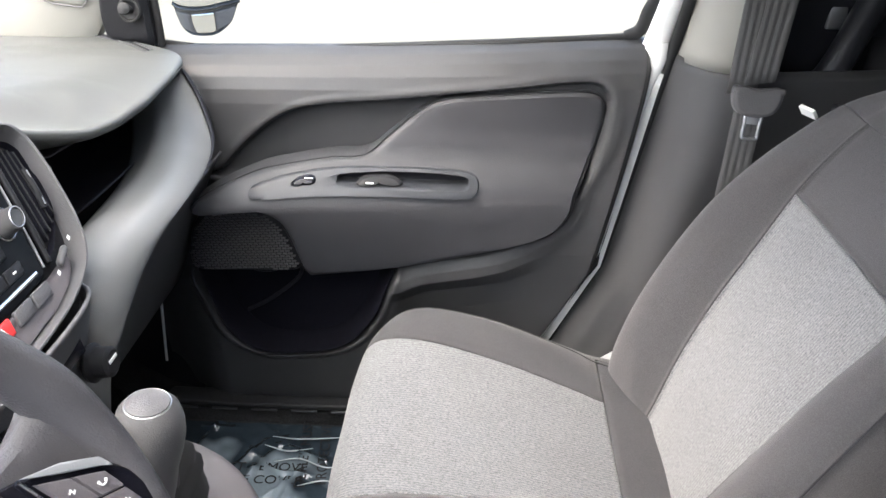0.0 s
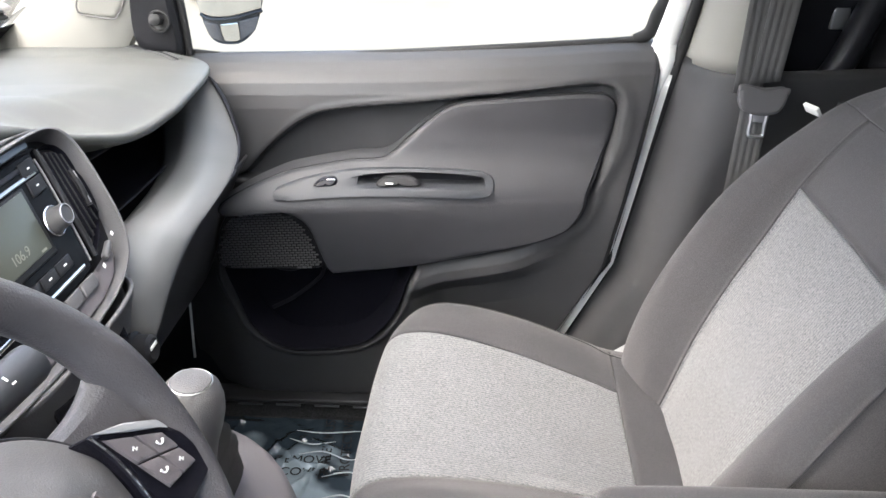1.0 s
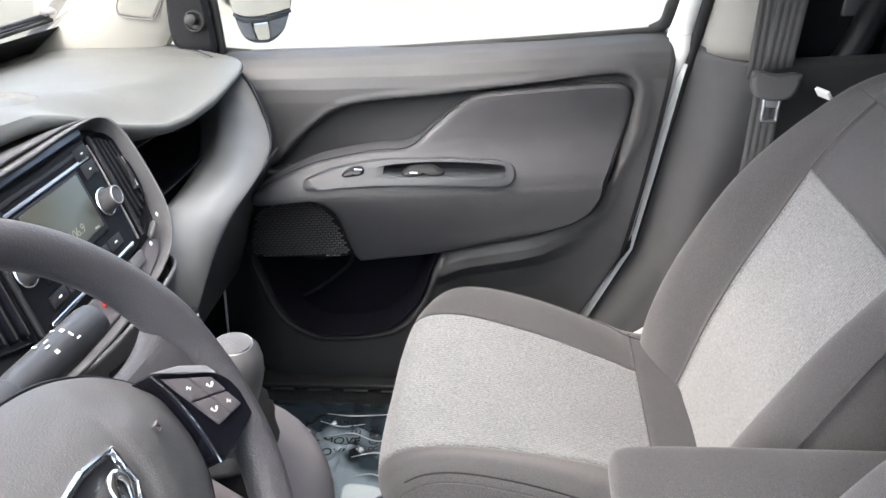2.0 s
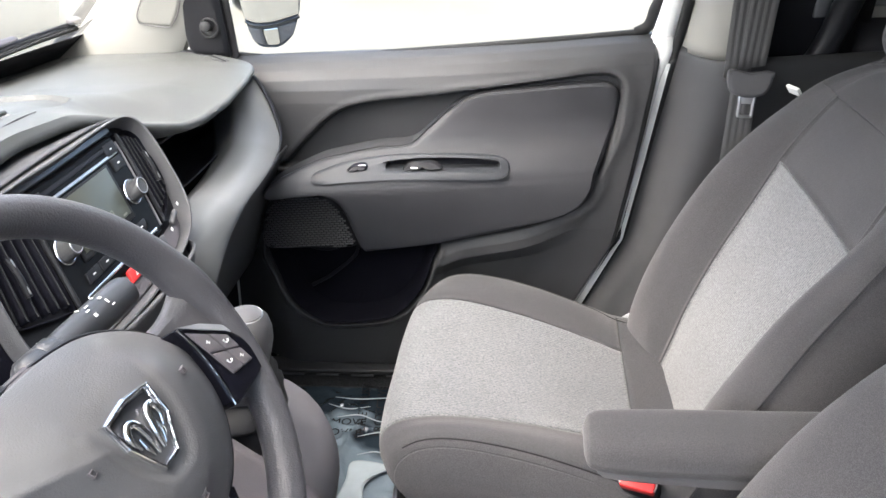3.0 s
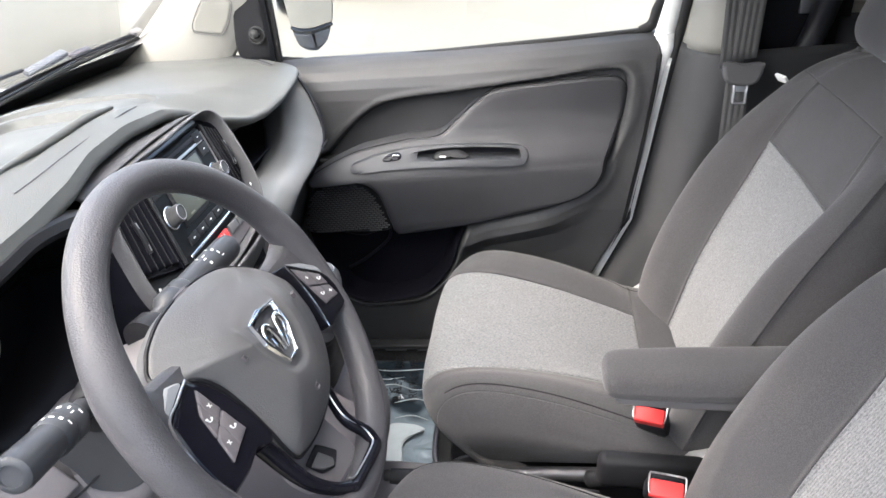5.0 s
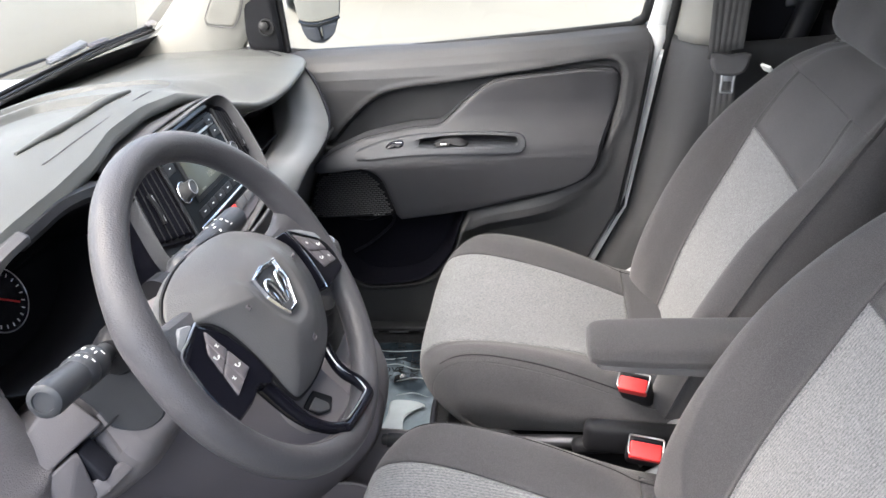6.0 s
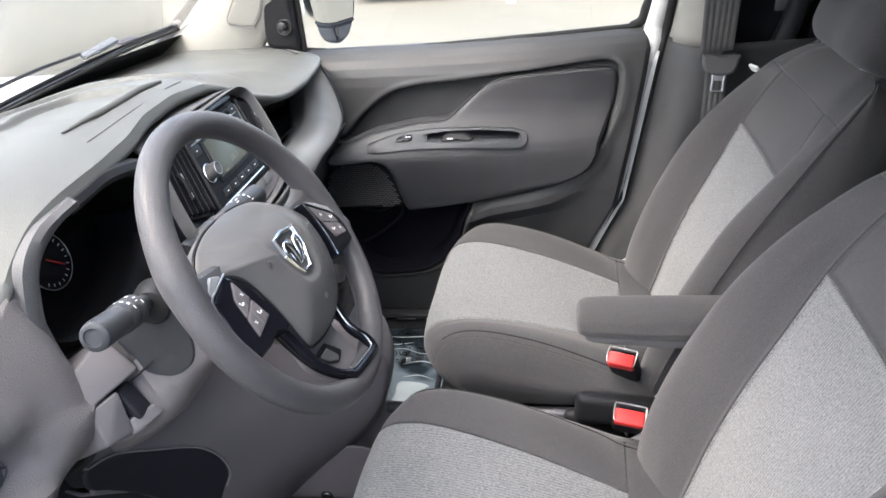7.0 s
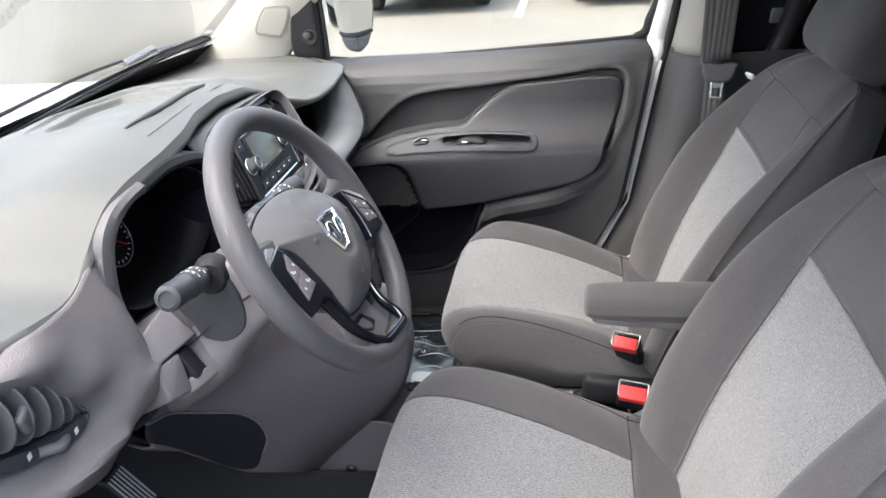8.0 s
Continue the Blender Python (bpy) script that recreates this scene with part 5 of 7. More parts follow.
for s, outline, quad, level in ((-1, PAD_L, SWITCH_L, pad_left), (1, PAD_R, SWITCH_R, pad_right)):
    secs = []
    for x, y0, y1, z, h in ((0.06, -0.055, 0.035, -0.022, 0.010), (0.10, -0.052, 0.036, -0.019, 0.010), (0.135, -0.058, 0.040, -0.014, 0.010), (0.158, -0.072, 0.052, -0.008, 0.010), (0.170, -0.082, 0.064, -0.004, 0.007)):
        ring = [(x, y0, z), (x, y0 + 0.006, z + h), (x, (y0 + y1) / 2, z + h * 1.15), (x, y1 - 0.006, z + h), (x, y1, z), (x, y1 - 0.006, z - h), (x, y0 + 0.006, z - h)]
        secs.append([(s * min(px, math.sqrt((R - 0.003) ** 2 - py * py)), py, pz) for px, py, pz in ring])
    sheet("spoke", loft(secs, 24, 30, True), RIM, wheel, "charcoal side spoke", closed=True, caps=True, local=True)
    bez = filled("switch_bezel", cornered(outline, 0.004), lambda a, b, d: np.array((a, b, -0.014 if d < 0 else level(a, b) - 0.003 * (1 - float(ease(np.array(d), 0, 0.003))))), GLOSS, wheel, "glossy black switch bezel", n=130, back=(0, 0, 0), local=True)
    mids = [tuple((np.array(quad[k]) + np.array(quad[(k + 1) % 4])) / 2) for k in range(4)]
    mid = tuple(np.mean(quad, axis=0))
    for k in range(4):
        q = [quad[k], mids[k], mid, mids[k - 1]]
        cx, cy = np.mean(q, axis=0)
        q = cornered([(cx + (x - cx) * 0.955, cy + (y - cy) * 0.955) for x, y in q], 0.0018)
        bt = filled("button", q, lambda a, b, d: np.array((a, b, level(a, b) - 0.002 if d < 0 else level(a, b) + 0.0005 + 0.0014 * float(ease(np.array(d), 0, 0.0012)))), KNEE, bez, n=40, back=(0, 0, 0), local=True, rings=(1.0, 0.97, 0.93, 0.88, 0.5))
        top = level(cx, cy) + 0.0022
        if k % 2:
            tube("button_mark", [(cx - 0.0030, cy + 0.0022, top), (cx - 0.0016, cy - 0.0010, top), (cx + 0.0014, cy - 0.0016, top), (cx + 0.0032, cy + 0.0002, top)], (0.0011, 0.0006, 0.0006, 0.0011), MARK, bt, n=14, seg=6, local=True)
        else:
            for dx, dy, w, h in ((-0.0012, 0.0008, 0.0030, 0.0010), (0.0010, -0.0010, 0.0026, 0.0010), (0.0, 0.0, 0.0009, 0.0040)):
                block("button_mark", (w, h, 0.0004), (cx + dx, cy + dy, top), MARK, bt, bevel=0, turn=(0, 0, s * 25), local=True)
    if s < 0:
        filled("bright_wedge", cornered([(-0.1200, 0.0300), (-0.1040, 0.0250), (-0.1075, 0.0205), (-0.1440, 0.0085), (-0.1385, 0.0190)], 0.002), lambda a, b, d: np.array((a, b, -0.005 + 0.003 * float(ease(np.array(d), 0, 0.002)))), GREYPART, bez, "pale satin wedge", n=60, local=True)
        tube("bright_edge", [(-0.1035, 0.0238, 0.0012), (-0.126, 0.0170, 0.0016), (-0.1472, 0.0090, 0.0022), (-0.1538, -0.020, 0.0045), (-0.1543, -0.044, 0.0070), (-0.1502, -0.0632, 0.0085)], 0.0011, SILVER, bez, "thin bright edge", n=60, seg=8, local=True)
    else:
        filled("bright_wedge", cornered([(0.0995, 0.0305), (0.126, 0.0200), (0.1500, 0.0045), (0.1545, -0.0060), (0.1470, 0.0000), (0.124, 0.0140)], 0.002), lambda a, b, d: np.array((a, b, 0.0160 + 0.001 * float(ease(np.array(d), 0, 0.0015)))), GREYPART, bez, "pale satin wedge", n=60, local=True)
        tube("bright_edge", [(0.1000, 0.0290, 0.0145), (0.1045, 0.011, 0.0148), (0.1060, -0.008, 0.0148), (0.1050, -0.029, 0.0148), (0.1024, -0.049, 0.0140)], 0.0010, CHROME, bez, "thin bright edge", n=50, seg=8, local=True)
# lower spoke: glossy black bow round a grey plate
bow = [(-0.078, -0.062, -0.003), (-0.0735, -0.078, -0.003), (-0.069, -0.102, -0.001), (-0.062, -0.123, 0.002), (-0.049, -0.142, 0.006), (-0.036, -0.1535, 0.010), (-0.026, -0.1585, 0.012), (0.032, -0.1625, 0.012), (0.042, -0.157, 0.0105), (0.0435, -0.146, 0.008), (0.0395, -0.132, 0.004), (0.0395, -0.120, 0.001), (0.047, -0.107, -0.003), (0.056, -0.094, -0.006)]
tube("gloss_bow", bow, (0.0085, 0.0085, 0.0078, 0.0070, 0.0064, 0.0060, 0.0058, 0.0058, 0.0064, 0.0068, 0.0068, 0.0066, 0.0062, 0.0058), GLOSS, wheel, "glossy black spoke bow", n=140, seg=14, local=True)
tube("bow_line", [(x * 0.90, y * 0.965 + 0.001, z + 0.0035) for x, y, z in bow[5:]], 0.0009, SILVER, wheel, "thin bright line inside the bow", n=90, seg=6, local=True)
plate = filled("lower_spoke", cornered([(-0.058, -0.088), (0.046, -0.090), (0.036, -0.112), (0.037, -0.130), (0.040, -0.152), (0.030, -0.158), (-0.024, -0.154), (-0.046, -0.138), (-0.058, -0.116)], 0.004), lambda a, b, d: np.array((a, b, -0.022 if d < 0 else -0.014 - 0.17 * (b + 0.12))), SHROUD, wheel, "grey lower spoke plate", n=100, back=(0, 0, 0), local=True)
# black patch laid on the plate paints in the shade of a recess
filled("plate_shade", cornered([(-0.036, -0.116), (-0.004, -0.115), (0.012, -0.137), (-0.008, -0.143), (-0.028, -0.134)], 0.003), lambda a, b, d: np.array((a, b, -0.0125 - 0.17 * (b + 0.12) + 0.001 * float(ease(np.array(d), 0, 0.001)))), BLACK, plate, "black patch standing in for a shaded recess", n=60, local=True)
filled("recess_tab", cornered([(-0.034, -0.121), (-0.012, -0.120), (-0.003, -0.136), (-0.010, -0.1405), (-0.026, -0.132)], 0.002), lambda a, b, d: np.array((a, b, -0.0105 - 0.17 * (b + 0.12) + 0.0012 * float(ease(np.array(d), 0, 0.001)))), HUB, plate, n=50, local=True)
# plain shield-shaped badge
badge = filled("badge", cornered(SHIELD, 0.0015), lambda a, b, d: np.array((a, b, 0.018 if d < 0 else 0.0222 + 0.0030 * float(ease(np.array(d), 0, 0.0014)) - 0.0036 * float(ease(np.array(d), 0.0028, 0.0044)))), CHROME, wheel, "plain chrome shield badge", n=120, local=True, back=(0, 0, 0), rings=tuple(np.concatenate([np.linspace(1, 0.72, 20), [0.6, 0.4, 0.2]])), sharp=45)
filled("badge_field", cornered([(0.002 + (x - 0.002) * 0.80, -0.004 + (y + 0.004) * 0.80) for x, y in SHIELD], 0.0015), lambda a, b, d: np.array((a, b, 0.0220)), STEEL, badge, "dark ground of the badge", n=60, local=True)
for s in (-1, 1):
    tube("badge_relief", [(0.002 + s * 0.0030, -0.021, 0.0228), (0.002 + s * 0.0045, -0.006, 0.0245), (0.002 + s * 0.0085, 0.0060, 0.0250), (0.002 + s * 0.0145, 0.0080, 0.0245), (0.002 + s * 0.0185, 0.0, 0.0240), (0.002 + s * 0.0150, -0.010, 0.0232)], (0.0016, 0.0034, 0.0036, 0.0032, 0.0028, 0.0014), CHROME, badge, n=36, seg=10, local=True)
    tube("badge_relief", [(0.002 + s * 0.0075, -0.020, 0.0226), (0.002 + s * 0.0105, -0.012, 0.0236), (0.002 + s * 0.0110, -0.004, 0.0236)], (0.0010, 0.0020, 0.0010), CHROME, badge, n=20, seg=8, local=True)
# faint moulded marks on the cover
for x, y, z, w in ((-0.0490, 0.0025, 0.0180, 0.0065), (0.0690, 0.0052, 0.0215, 0.0050), (0.0095, -0.0688, 0.0190, 0.0085)):
    for dx, dy, bw, bh in ((0, 0.0022, w, 0.0007), (0.0004, -0.0022, w * 0.8, 0.0007), (-w * 0.35, 0, 0.0007, 0.0044), (w * 0.25, 0, 0.0007, 0.0036)):
        block("moulded_mark", (bw, bh, 0.0030), (x + dx, y + dy, z - 0.0002), KNEE, hub, bevel=0, turn=(0, 0, 15), local=True)

# ---- centre stack: bezel, radio, vents ----
# the face leans back; (a, b, c) = across, up the face, out towards the cabin
LEAN_P = math.atan(0.58)
# it is also sheared sideways, so that its parts fit the camera's view
FACE = Matrix(((0, -math.sin(LEAN_P), math.cos(LEAN_P), -0.468), (1, 0.33, 0, 0.522), (0, math.cos(LEAN_P), math.sin(LEAN_P), 1.28), (0, 0, 0, 1)))


def face(a, b, c):
    return np.array(FACE @ Vector((a, b, c)))


stack = thing("centre_stack", "dark centre stack bezel round radio and vents", "dashboard centre", (-0.45, 0.522, 1.2))
POD = half([(0.0, 0.076), (0.10, 0.074), (0.150, 0.068), (0.174, 0.052), (0.185, 0.022), (0.188, -0.020), (0.186, -0.056), (0.174, -0.084), (0.148, -0.101), (0.10, -0.114), (0.0, -0.122)])
SET = FACE @ Matrix.Translation((0.016, -0.004, 0))


def on_pod(a, b, d):
    return face(a, b, -0.05 if d < 0 else 0.020 * float(ease(np.array(d), 0, 0.008)) - 0.028 * float(ease(np.array(d), 0.010, 0.015)))


filled("pod_bezel", POD, on_pod, PLASTIC, stack, "grey rounded bezel rim", n=150, rings=tuple(np.concatenate([np.linspace(1, 0.80, 26), [0.7, 0.4, 0.1]])))
# shell coloured near-black, imitating the shadowed gap beside the bezel
sheet("pod_shell", np.stack([np.array([face(a * k, b * k, c) for a, b in spline(POD, 120, True)]) for c, k in ((0.004, 1.0), (-0.02, 1.03), (-0.06, 1.05), (-0.12, 1.06))]), SHADE_BLACK, stack, "outer shell behind the bezel, near-black for its shade", closed=True)
sheet("stack_panel", loft([[(-0.43 - 0.01 * k, 0.395, z), (-0.395 - 0.012 * k, 0.42, z), (-0.385 - 0.012 * k, 0.522, z), (-0.395 - 0.012 * k, 0.625, z), (-0.44 - 0.01 * k, 0.655, z)] for k, z in enumerate((1.19, 1.15, 1.10, 1.02, 0.90))], 24, 24), PLASTIC, stack, "dark panel below the bezel", thick=0.004)

# black patch standing for the dark gap inside the rim
filled("bezel_floor", [(a * 0.945, b * 0.89) for a, b in POD], lambda a, b, d: face(a, b, -0.003), BLACK, stack, "black floor inside the bezel", n=100)
radio = thing("radio", "black car radio with screen and two knobs", "radio", tuple(face(0, 0, 0)))
filled("fascia", half([(0.0, 0.060), (0.085, 0.060), (0.097, 0.054), (0.099, 0.03), (0.098, -0.03), (0.096, -0.062), (0.085, -0.070), (0.0, -0.074)]), lambda a, b, d: face(a + 0.016, b - 0.004, -0.012 if d < 0 else 0.004 + 0.004 * float(ease(np.array(d), 0, 0.004))), FASCIA, radio, "satin black fascia", n=120, back=(0, 0, 0))
block("cd_slot", (0.15, 0.005, 0.002), (0, 0.049, 0.0085), DEEP, radio, bevel=0.001, basis=SET)
block("trim_bar", (0.176, 0.004, 0.003), (0, 0.0395, 0.0085), SILVER, radio, bevel=0.001, basis=SET)
block("screen_frame", (0.116, 0.068, 0.004), (0, 0.001, 0.0082), BLACK, radio, bevel=0.002, basis=SET)
scr = block("screen", (0.104, 0.058, 0.002), (0, 0.003, 0.0102), SCREEN, radio, "greenish grey unlit display", bevel=0.0006, basis=SET)
letters("display_text", "106.9", 0.013, SET @ pose(0.008, -0.014, 0.0114), DIM, scr)
for x, w in ((-0.030, 0.012), (0.040, 0.008)):
    block("display_bar", (w, 0.0022, 0.0003), (x, -0.023, 0.0112), DIM, scr, bevel=0, basis=SET)
block("gloss_strip", (0.205, 0.009, 0.004), (0, 0.0665, 0.004), STEEL, radio, "polished dark strip above the radio", bevel=0.0015, basis=SET)
for s in (-1, 1):
    kn = turned("knob", [(0.0128, 0.0), (0.0130, 0.004), (0.0118, 0.006), (0.0112, 0.017), (0.0104, 0.0195), (0.0086, 0.020), (0.0080, 0.0188), (0.001, 0.0188)], SET @ pose(s * 0.0765, -0.009, 0.007), DOOR, radio, "dark turning knob")
    hoop("knob_ring", 0.0142, 0.003, 0.0016, SET @ pose(s * 0.0765, -0.009, 0.006), CHROME, kn, "bright knob ring")
    hoop("knob_cap", 0.0092, 0.0194, 0.0007, SET @ pose(s * 0.0765, -0.009, 0.007), SILVER, kn, "bright cap ring")
    for k in range(2):
        b = block("radio_key", (0.026, 0.016, 0.003), (s * 0.080, 0.028 - 0.0 * k + (0.0 if k else 0.018), 0.0085), BLACK, radio, bevel=0.001, basis=SET)
        block("key_mark", (0.004, 0.0016, 0.0003), (s * 0.080, 0.028 + (0.0 if k else 0.018), 0.0102), MARK, b, bevel=0, basis=SET)
for k in range(5):
    b = block("preset_key", (0.026, 0.012, 0.003), (-0.056 + 0.028 * k, -0.047, 0.0085), BLACK, radio, bevel=0.001, basis=SET)
    block("key_mark", (0.005, 0.0016, 0.0003), (-0.056 + 0.028 * k, -0.047, 0.0102), MARK, b, bevel=0, basis=SET)
for s in (-1, 1):
    tube("side_trim", [SET @ Vector((s * 0.097, 0.050, 0.008)), SET @ Vector((s * 0.0985, 0.030, 0.008)), SET @ Vector((s * 0.0975, -0.030, 0.008)), SET @ Vector((s * 0.0955, -0.062, 0.008))], 0.0014, SILVER, radio, "thin bright strip beside the fascia", n=24, seg=6)
block("lower_trim", (0.165, 0.0045, 0.004), (0, -0.061, 0.0085), CHROME, radio, bevel=0.0015, basis=SET)

for s, near_in, count in ((-1, 0.084, 6), (1, 0.124, 5)):
    vent = thing("air_vent", "black air vent with sloping slats", "air vent", tuple(face(s * 0.14, 0, 0)), "centre air vents")
    VO = [(s * a, b) for a, b in ((near_in, 0.052), (0.152, 0.051), (0.168, 0.038), (0.175, 0.012), (0.174, -0.028), (0.166, -0.040), (near_in + 0.02, -0.061), (near_in, -0.065))]
    filled("vent_box", cornered(VO, 0.006), lambda a, b, d: face(a, b, 0.004 - 0.03 * float(ease(np.array(d), 0, 0.008))), SHADE_BLACK, vent, n=90)
    for k in range(count):
        t = (k + 0.6) / count
        top, bot = (near_in + (0.160 - near_in) * t, 0.050 - 0.014 * t * t), (near_in + (0.170 - near_in) * t, -0.063 + 0.026 * t)
        g = np.array([[face(s * (top[0] + (bot[0] - top[0]) * u) + s * 0.005 * w, top[1] + (bot[1] - top[1]) * u, 0.006 - 0.022 * w) for w in np.linspace(0, 1, 4)] for u in np.linspace(0.03, 0.97, 12)])
        sl = sheet("slat", g, SHADE_BLACK, vent, thick=0.0025)
        tube("slat_edge", [face(s * (top[0] + (bot[0] - top[0]) * u), top[1] + (bot[1] - top[1]) * u, 0.0068) for u in (0.04, 0.5, 0.96)], 0.0008, RUBBER, sl, n=14, seg=6)
    mid = 0.136 if s < 0 else 0.153
    tube("slider", [face(s * mid, 0.016, 0.010), face(s * mid, -0.004, 0.012), face(s * mid, -0.024, 0.010)], 0.0034, BLACK, vent, "small ribbed slider", n=16, seg=8)
    tube("slider_line", [face(s * mid, 0.014, 0.0136), face(s * mid, -0.022, 0.0136)], 0.0009, SILVER, vent, n=8, seg=6)
    tube("divider", [face(s * (near_in - 0.002), 0.052, 0.008), face(s * (near_in - 0.002), 0.0, 0.009), face(s * (near_in - 0.002), -0.066, 0.008)], 0.003, BLACK, stack, "dark strip beside the vent", n=20, seg=8)
    block("thumbwheel", (0.022, 0.008, 0.008), (s * 0.140, -0.070, 0.010), PLASTIC, stack, "vent thumbwheel", bevel=0.003, turn=(0, 0, s * 24), basis=FACE)
    for q in (-1, 1):
        block("vent_mark", (0.004, 0.004, 0.0006), (s * (0.140 + q * 0.019), -0.070 + q * 0.009, 0.0125), MARK, stack, bevel=0, turn=(0, 0, s * 24), basis=FACE)
filled("control_strip", cornered([(-0.105, -0.078), (0.135, -0.078), (0.150, -0.068), (0.158, -0.078), (0.14, -0.094), (0.10, -0.104), (0.0, -0.110), (-0.10, -0.104), (-0.14, -0.094), (-0.158, -0.078), (-0.150, -0.068)], 0.006), lambda a, b, d: face(a, b, -0.004 if d < 0 else 0.004 + 0.003 * float(ease(np.array(d), 0, 0.004))), KNEE, stack, "dark grey strip of switches", n=90)
hz = block("hazard_switch", (0.030, 0.015, 0.006), (0.007, -0.0785, 0.008), RED, stack, "red hazard warning switch", bevel=0.002, basis=SET)
letters("hazard_triangle", "\u25b3", 0.011, SET @ pose(0.007, -0.0785, 0.0114), MARK, hz)
for x in (-0.060, -0.030, 0.044, 0.074):
    block("stack_key", (0.027, 0.014, 0.005), (x, -0.0785, 0.008), PLASTIC, stack, bevel=0.0015, basis=SET)
# climate row below
for y in (0.44, 0.522, 0.604):
    dial = turned("climate_dial", [(0.020, 0.0), (0.021, 0.004), (0.017, 0.008), (0.016, 0.022), (0.012, 0.025), (0.001, 0.025)], pose(-0.402, y, 1.118, 0, 82, 0), BLACK, stack, "black climate dial")
    block("dial_pointer", (0.004, 0.016, 0.002), (-0.378, y, 1.125), MARK, dial, bevel=0.0005, turn=(0, 82, 0))
for y in (0.475, 0.565):
    block("climate_panel", (0.004, 0.05, 0.022), (-0.398, y, 1.155), GLOSS, stack, "glossy narrow switch panel", bevel=0.001, turn=(0, -10, 0))

# ---- outer air vent at the driver's end ----
vent = thing("side_vent", "round-ended outer air vent with grey slats", "air vent", (-0.47, -0.15, 1.2))


def vent_x(y):
    return -0.468 + 0.2 * (y + 0.075)


VENT_O = [(-0.147, 1.273), (-0.123, 1.251), (-0.099, 1.222), (-0.078, 1.193), (-0.070, 1.172), (-0.088, 1.160), (-0.119, 1.159), (-0.160, 1.173), (-0.200, 1.195), (-0.24, 1.225), (-0.25, 1.26), (-0.20, 1.285)]
filled("vent_recess", VENT_O, lambda a, b, d: np.array((vent_x(a) + 0.006 - 0.004 * float(ease(np.array(d), 0, 0.01)), a, b)), DEEP, vent, "dark vent opening", n=80)
tube("vent_rim", [(vent_x(a) + 0.007, a, b) for a, b in VENT_O], 0.003, PLASTIC, vent, n=90, seg=8, closed=True)
for k, (y, z0, z1, dep) in enumerate(((-0.100, 1.186, 1.222, 0.020), (-0.120, 1.192, 1.247, 0.030), (-0.140, 1.200, 1.264, 0.036), (-0.160, 1.206, 1.276, 0.038), (-0.180, 1.212, 1.280, 0.038), (-0.200, 1.22, 1.280, 0.034))):
    rim = []
    for t in np.linspace(0, math.pi, 22):
        rim.append((vent_x(y) + 0.003 + dep * math.sin(t) ** 0.7, (z0 + z1) / 2 - (z1 - z0) / 2 * math.cos(t)))
    v = [(x, y + w + 0.10 * (z - z0), z) for w in (-0.0016, 0.0016) for x, z in rim]
    f = [tuple(range(22)), tuple(range(43, 21, -1))] + [(i, i + 1, i + 23, i + 22) for i in range(21)] + [(21, 0, 22, 43)]
    sl = mesh("slat", v, f, PLASTIC, vent, sharp=30)
    tube("slat_edge", [(x + 0.0005, y + 0.10 * (z - z0), z) for x, z in rim[1:-1]], 0.0017, PLASTIC, sl, n=30, seg=8)
block("slider_tab", (0.010, 0.024, 0.024), (vent_x(-0.16) + 0.036, -0.160, 1.240), PLASTIC, vent, bevel=0.004, turn=(20, 0, 12))
STRIP = [(-0.074, 1.172), (-0.086, 1.162), (-0.119, 1.160), (-0.160, 1.174), (-0.200, 1.196), (-0.205, 1.212), (-0.181, 1.205), (-0.144, 1.191), (-0.105, 1.183), (-0.082, 1.182)]
filled("thumb_panel", STRIP, lambda a, b, d: np.array((vent_x(a) + 0.008 + 0.008 * float(ease(np.array(d), 0, 0.006)), a, b)), PLATE, vent, "dark thumbwheel panel", n=70)
tube("thumbwheel", [(vent_x(a) + dx, a, b) for a, b, dx in ((-0.108, 1.171, 0.013), (-0.124, 1.174, 0.021), (-0.142, 1.180, 0.013))], 0.0062, SHROUD, vent, "pale thumbwheel", n=18)
for y, z in ((-0.096, 1.172), (-0.154, 1.186)):
    block("vent_mark", (0.0008, 0.008, 0.007), (vent_x(y) + 0.0168, y, z), MARK, vent, bevel=0, turn=(0, 0, 12))

# ---- centre console, gear lever and handbrake ----
console = thing("centre_console", "grey plastic centre console with cup holder", "console", (-0.2, 0.5, 0.6))
secs = []
for x, w, zt in ((-0.42, 0.080, 0.735), (-0.34, 0.080, 0.742), (-0.24, 0.078, 0.745), (-0.16, 0.078, 0.738), (-0.05, 0.078, 0.730), (0.00, 0.078, 0.728), (0.06, 0.078, 0.722), (0.14, 0.078, 0.716), (0.22, 0.078, 0.712)):
    c = 0.510
    secs.append([(x, c - w - 0.020, 0.50), (x, c - w - 0.010, (0.5 + zt) / 2), (x, c - w, zt - 0.012), (x, c - w + 0.008, zt), (x, c - w + 0.020, zt - 0.006), (x, c, zt - 0.012), (x, c + w - 0.020, zt - 0.006), (x, c + w - 0.008, zt), (x, c + w, zt - 0.012), (x, c + w + 0.010, (0.5 + zt) / 2), (x, c + w + 0.020, 0.50)])
sheet("console_body", loft(secs[:6], 44, 60), SHROUD, console, "moulded grey console body", thick=0.004)
sheet("console_rear", loft(secs[5:], 24, 60) - np.array((0, 0, 0.003)), BLACK, console, "black console tray between the seats", thick=0.004)
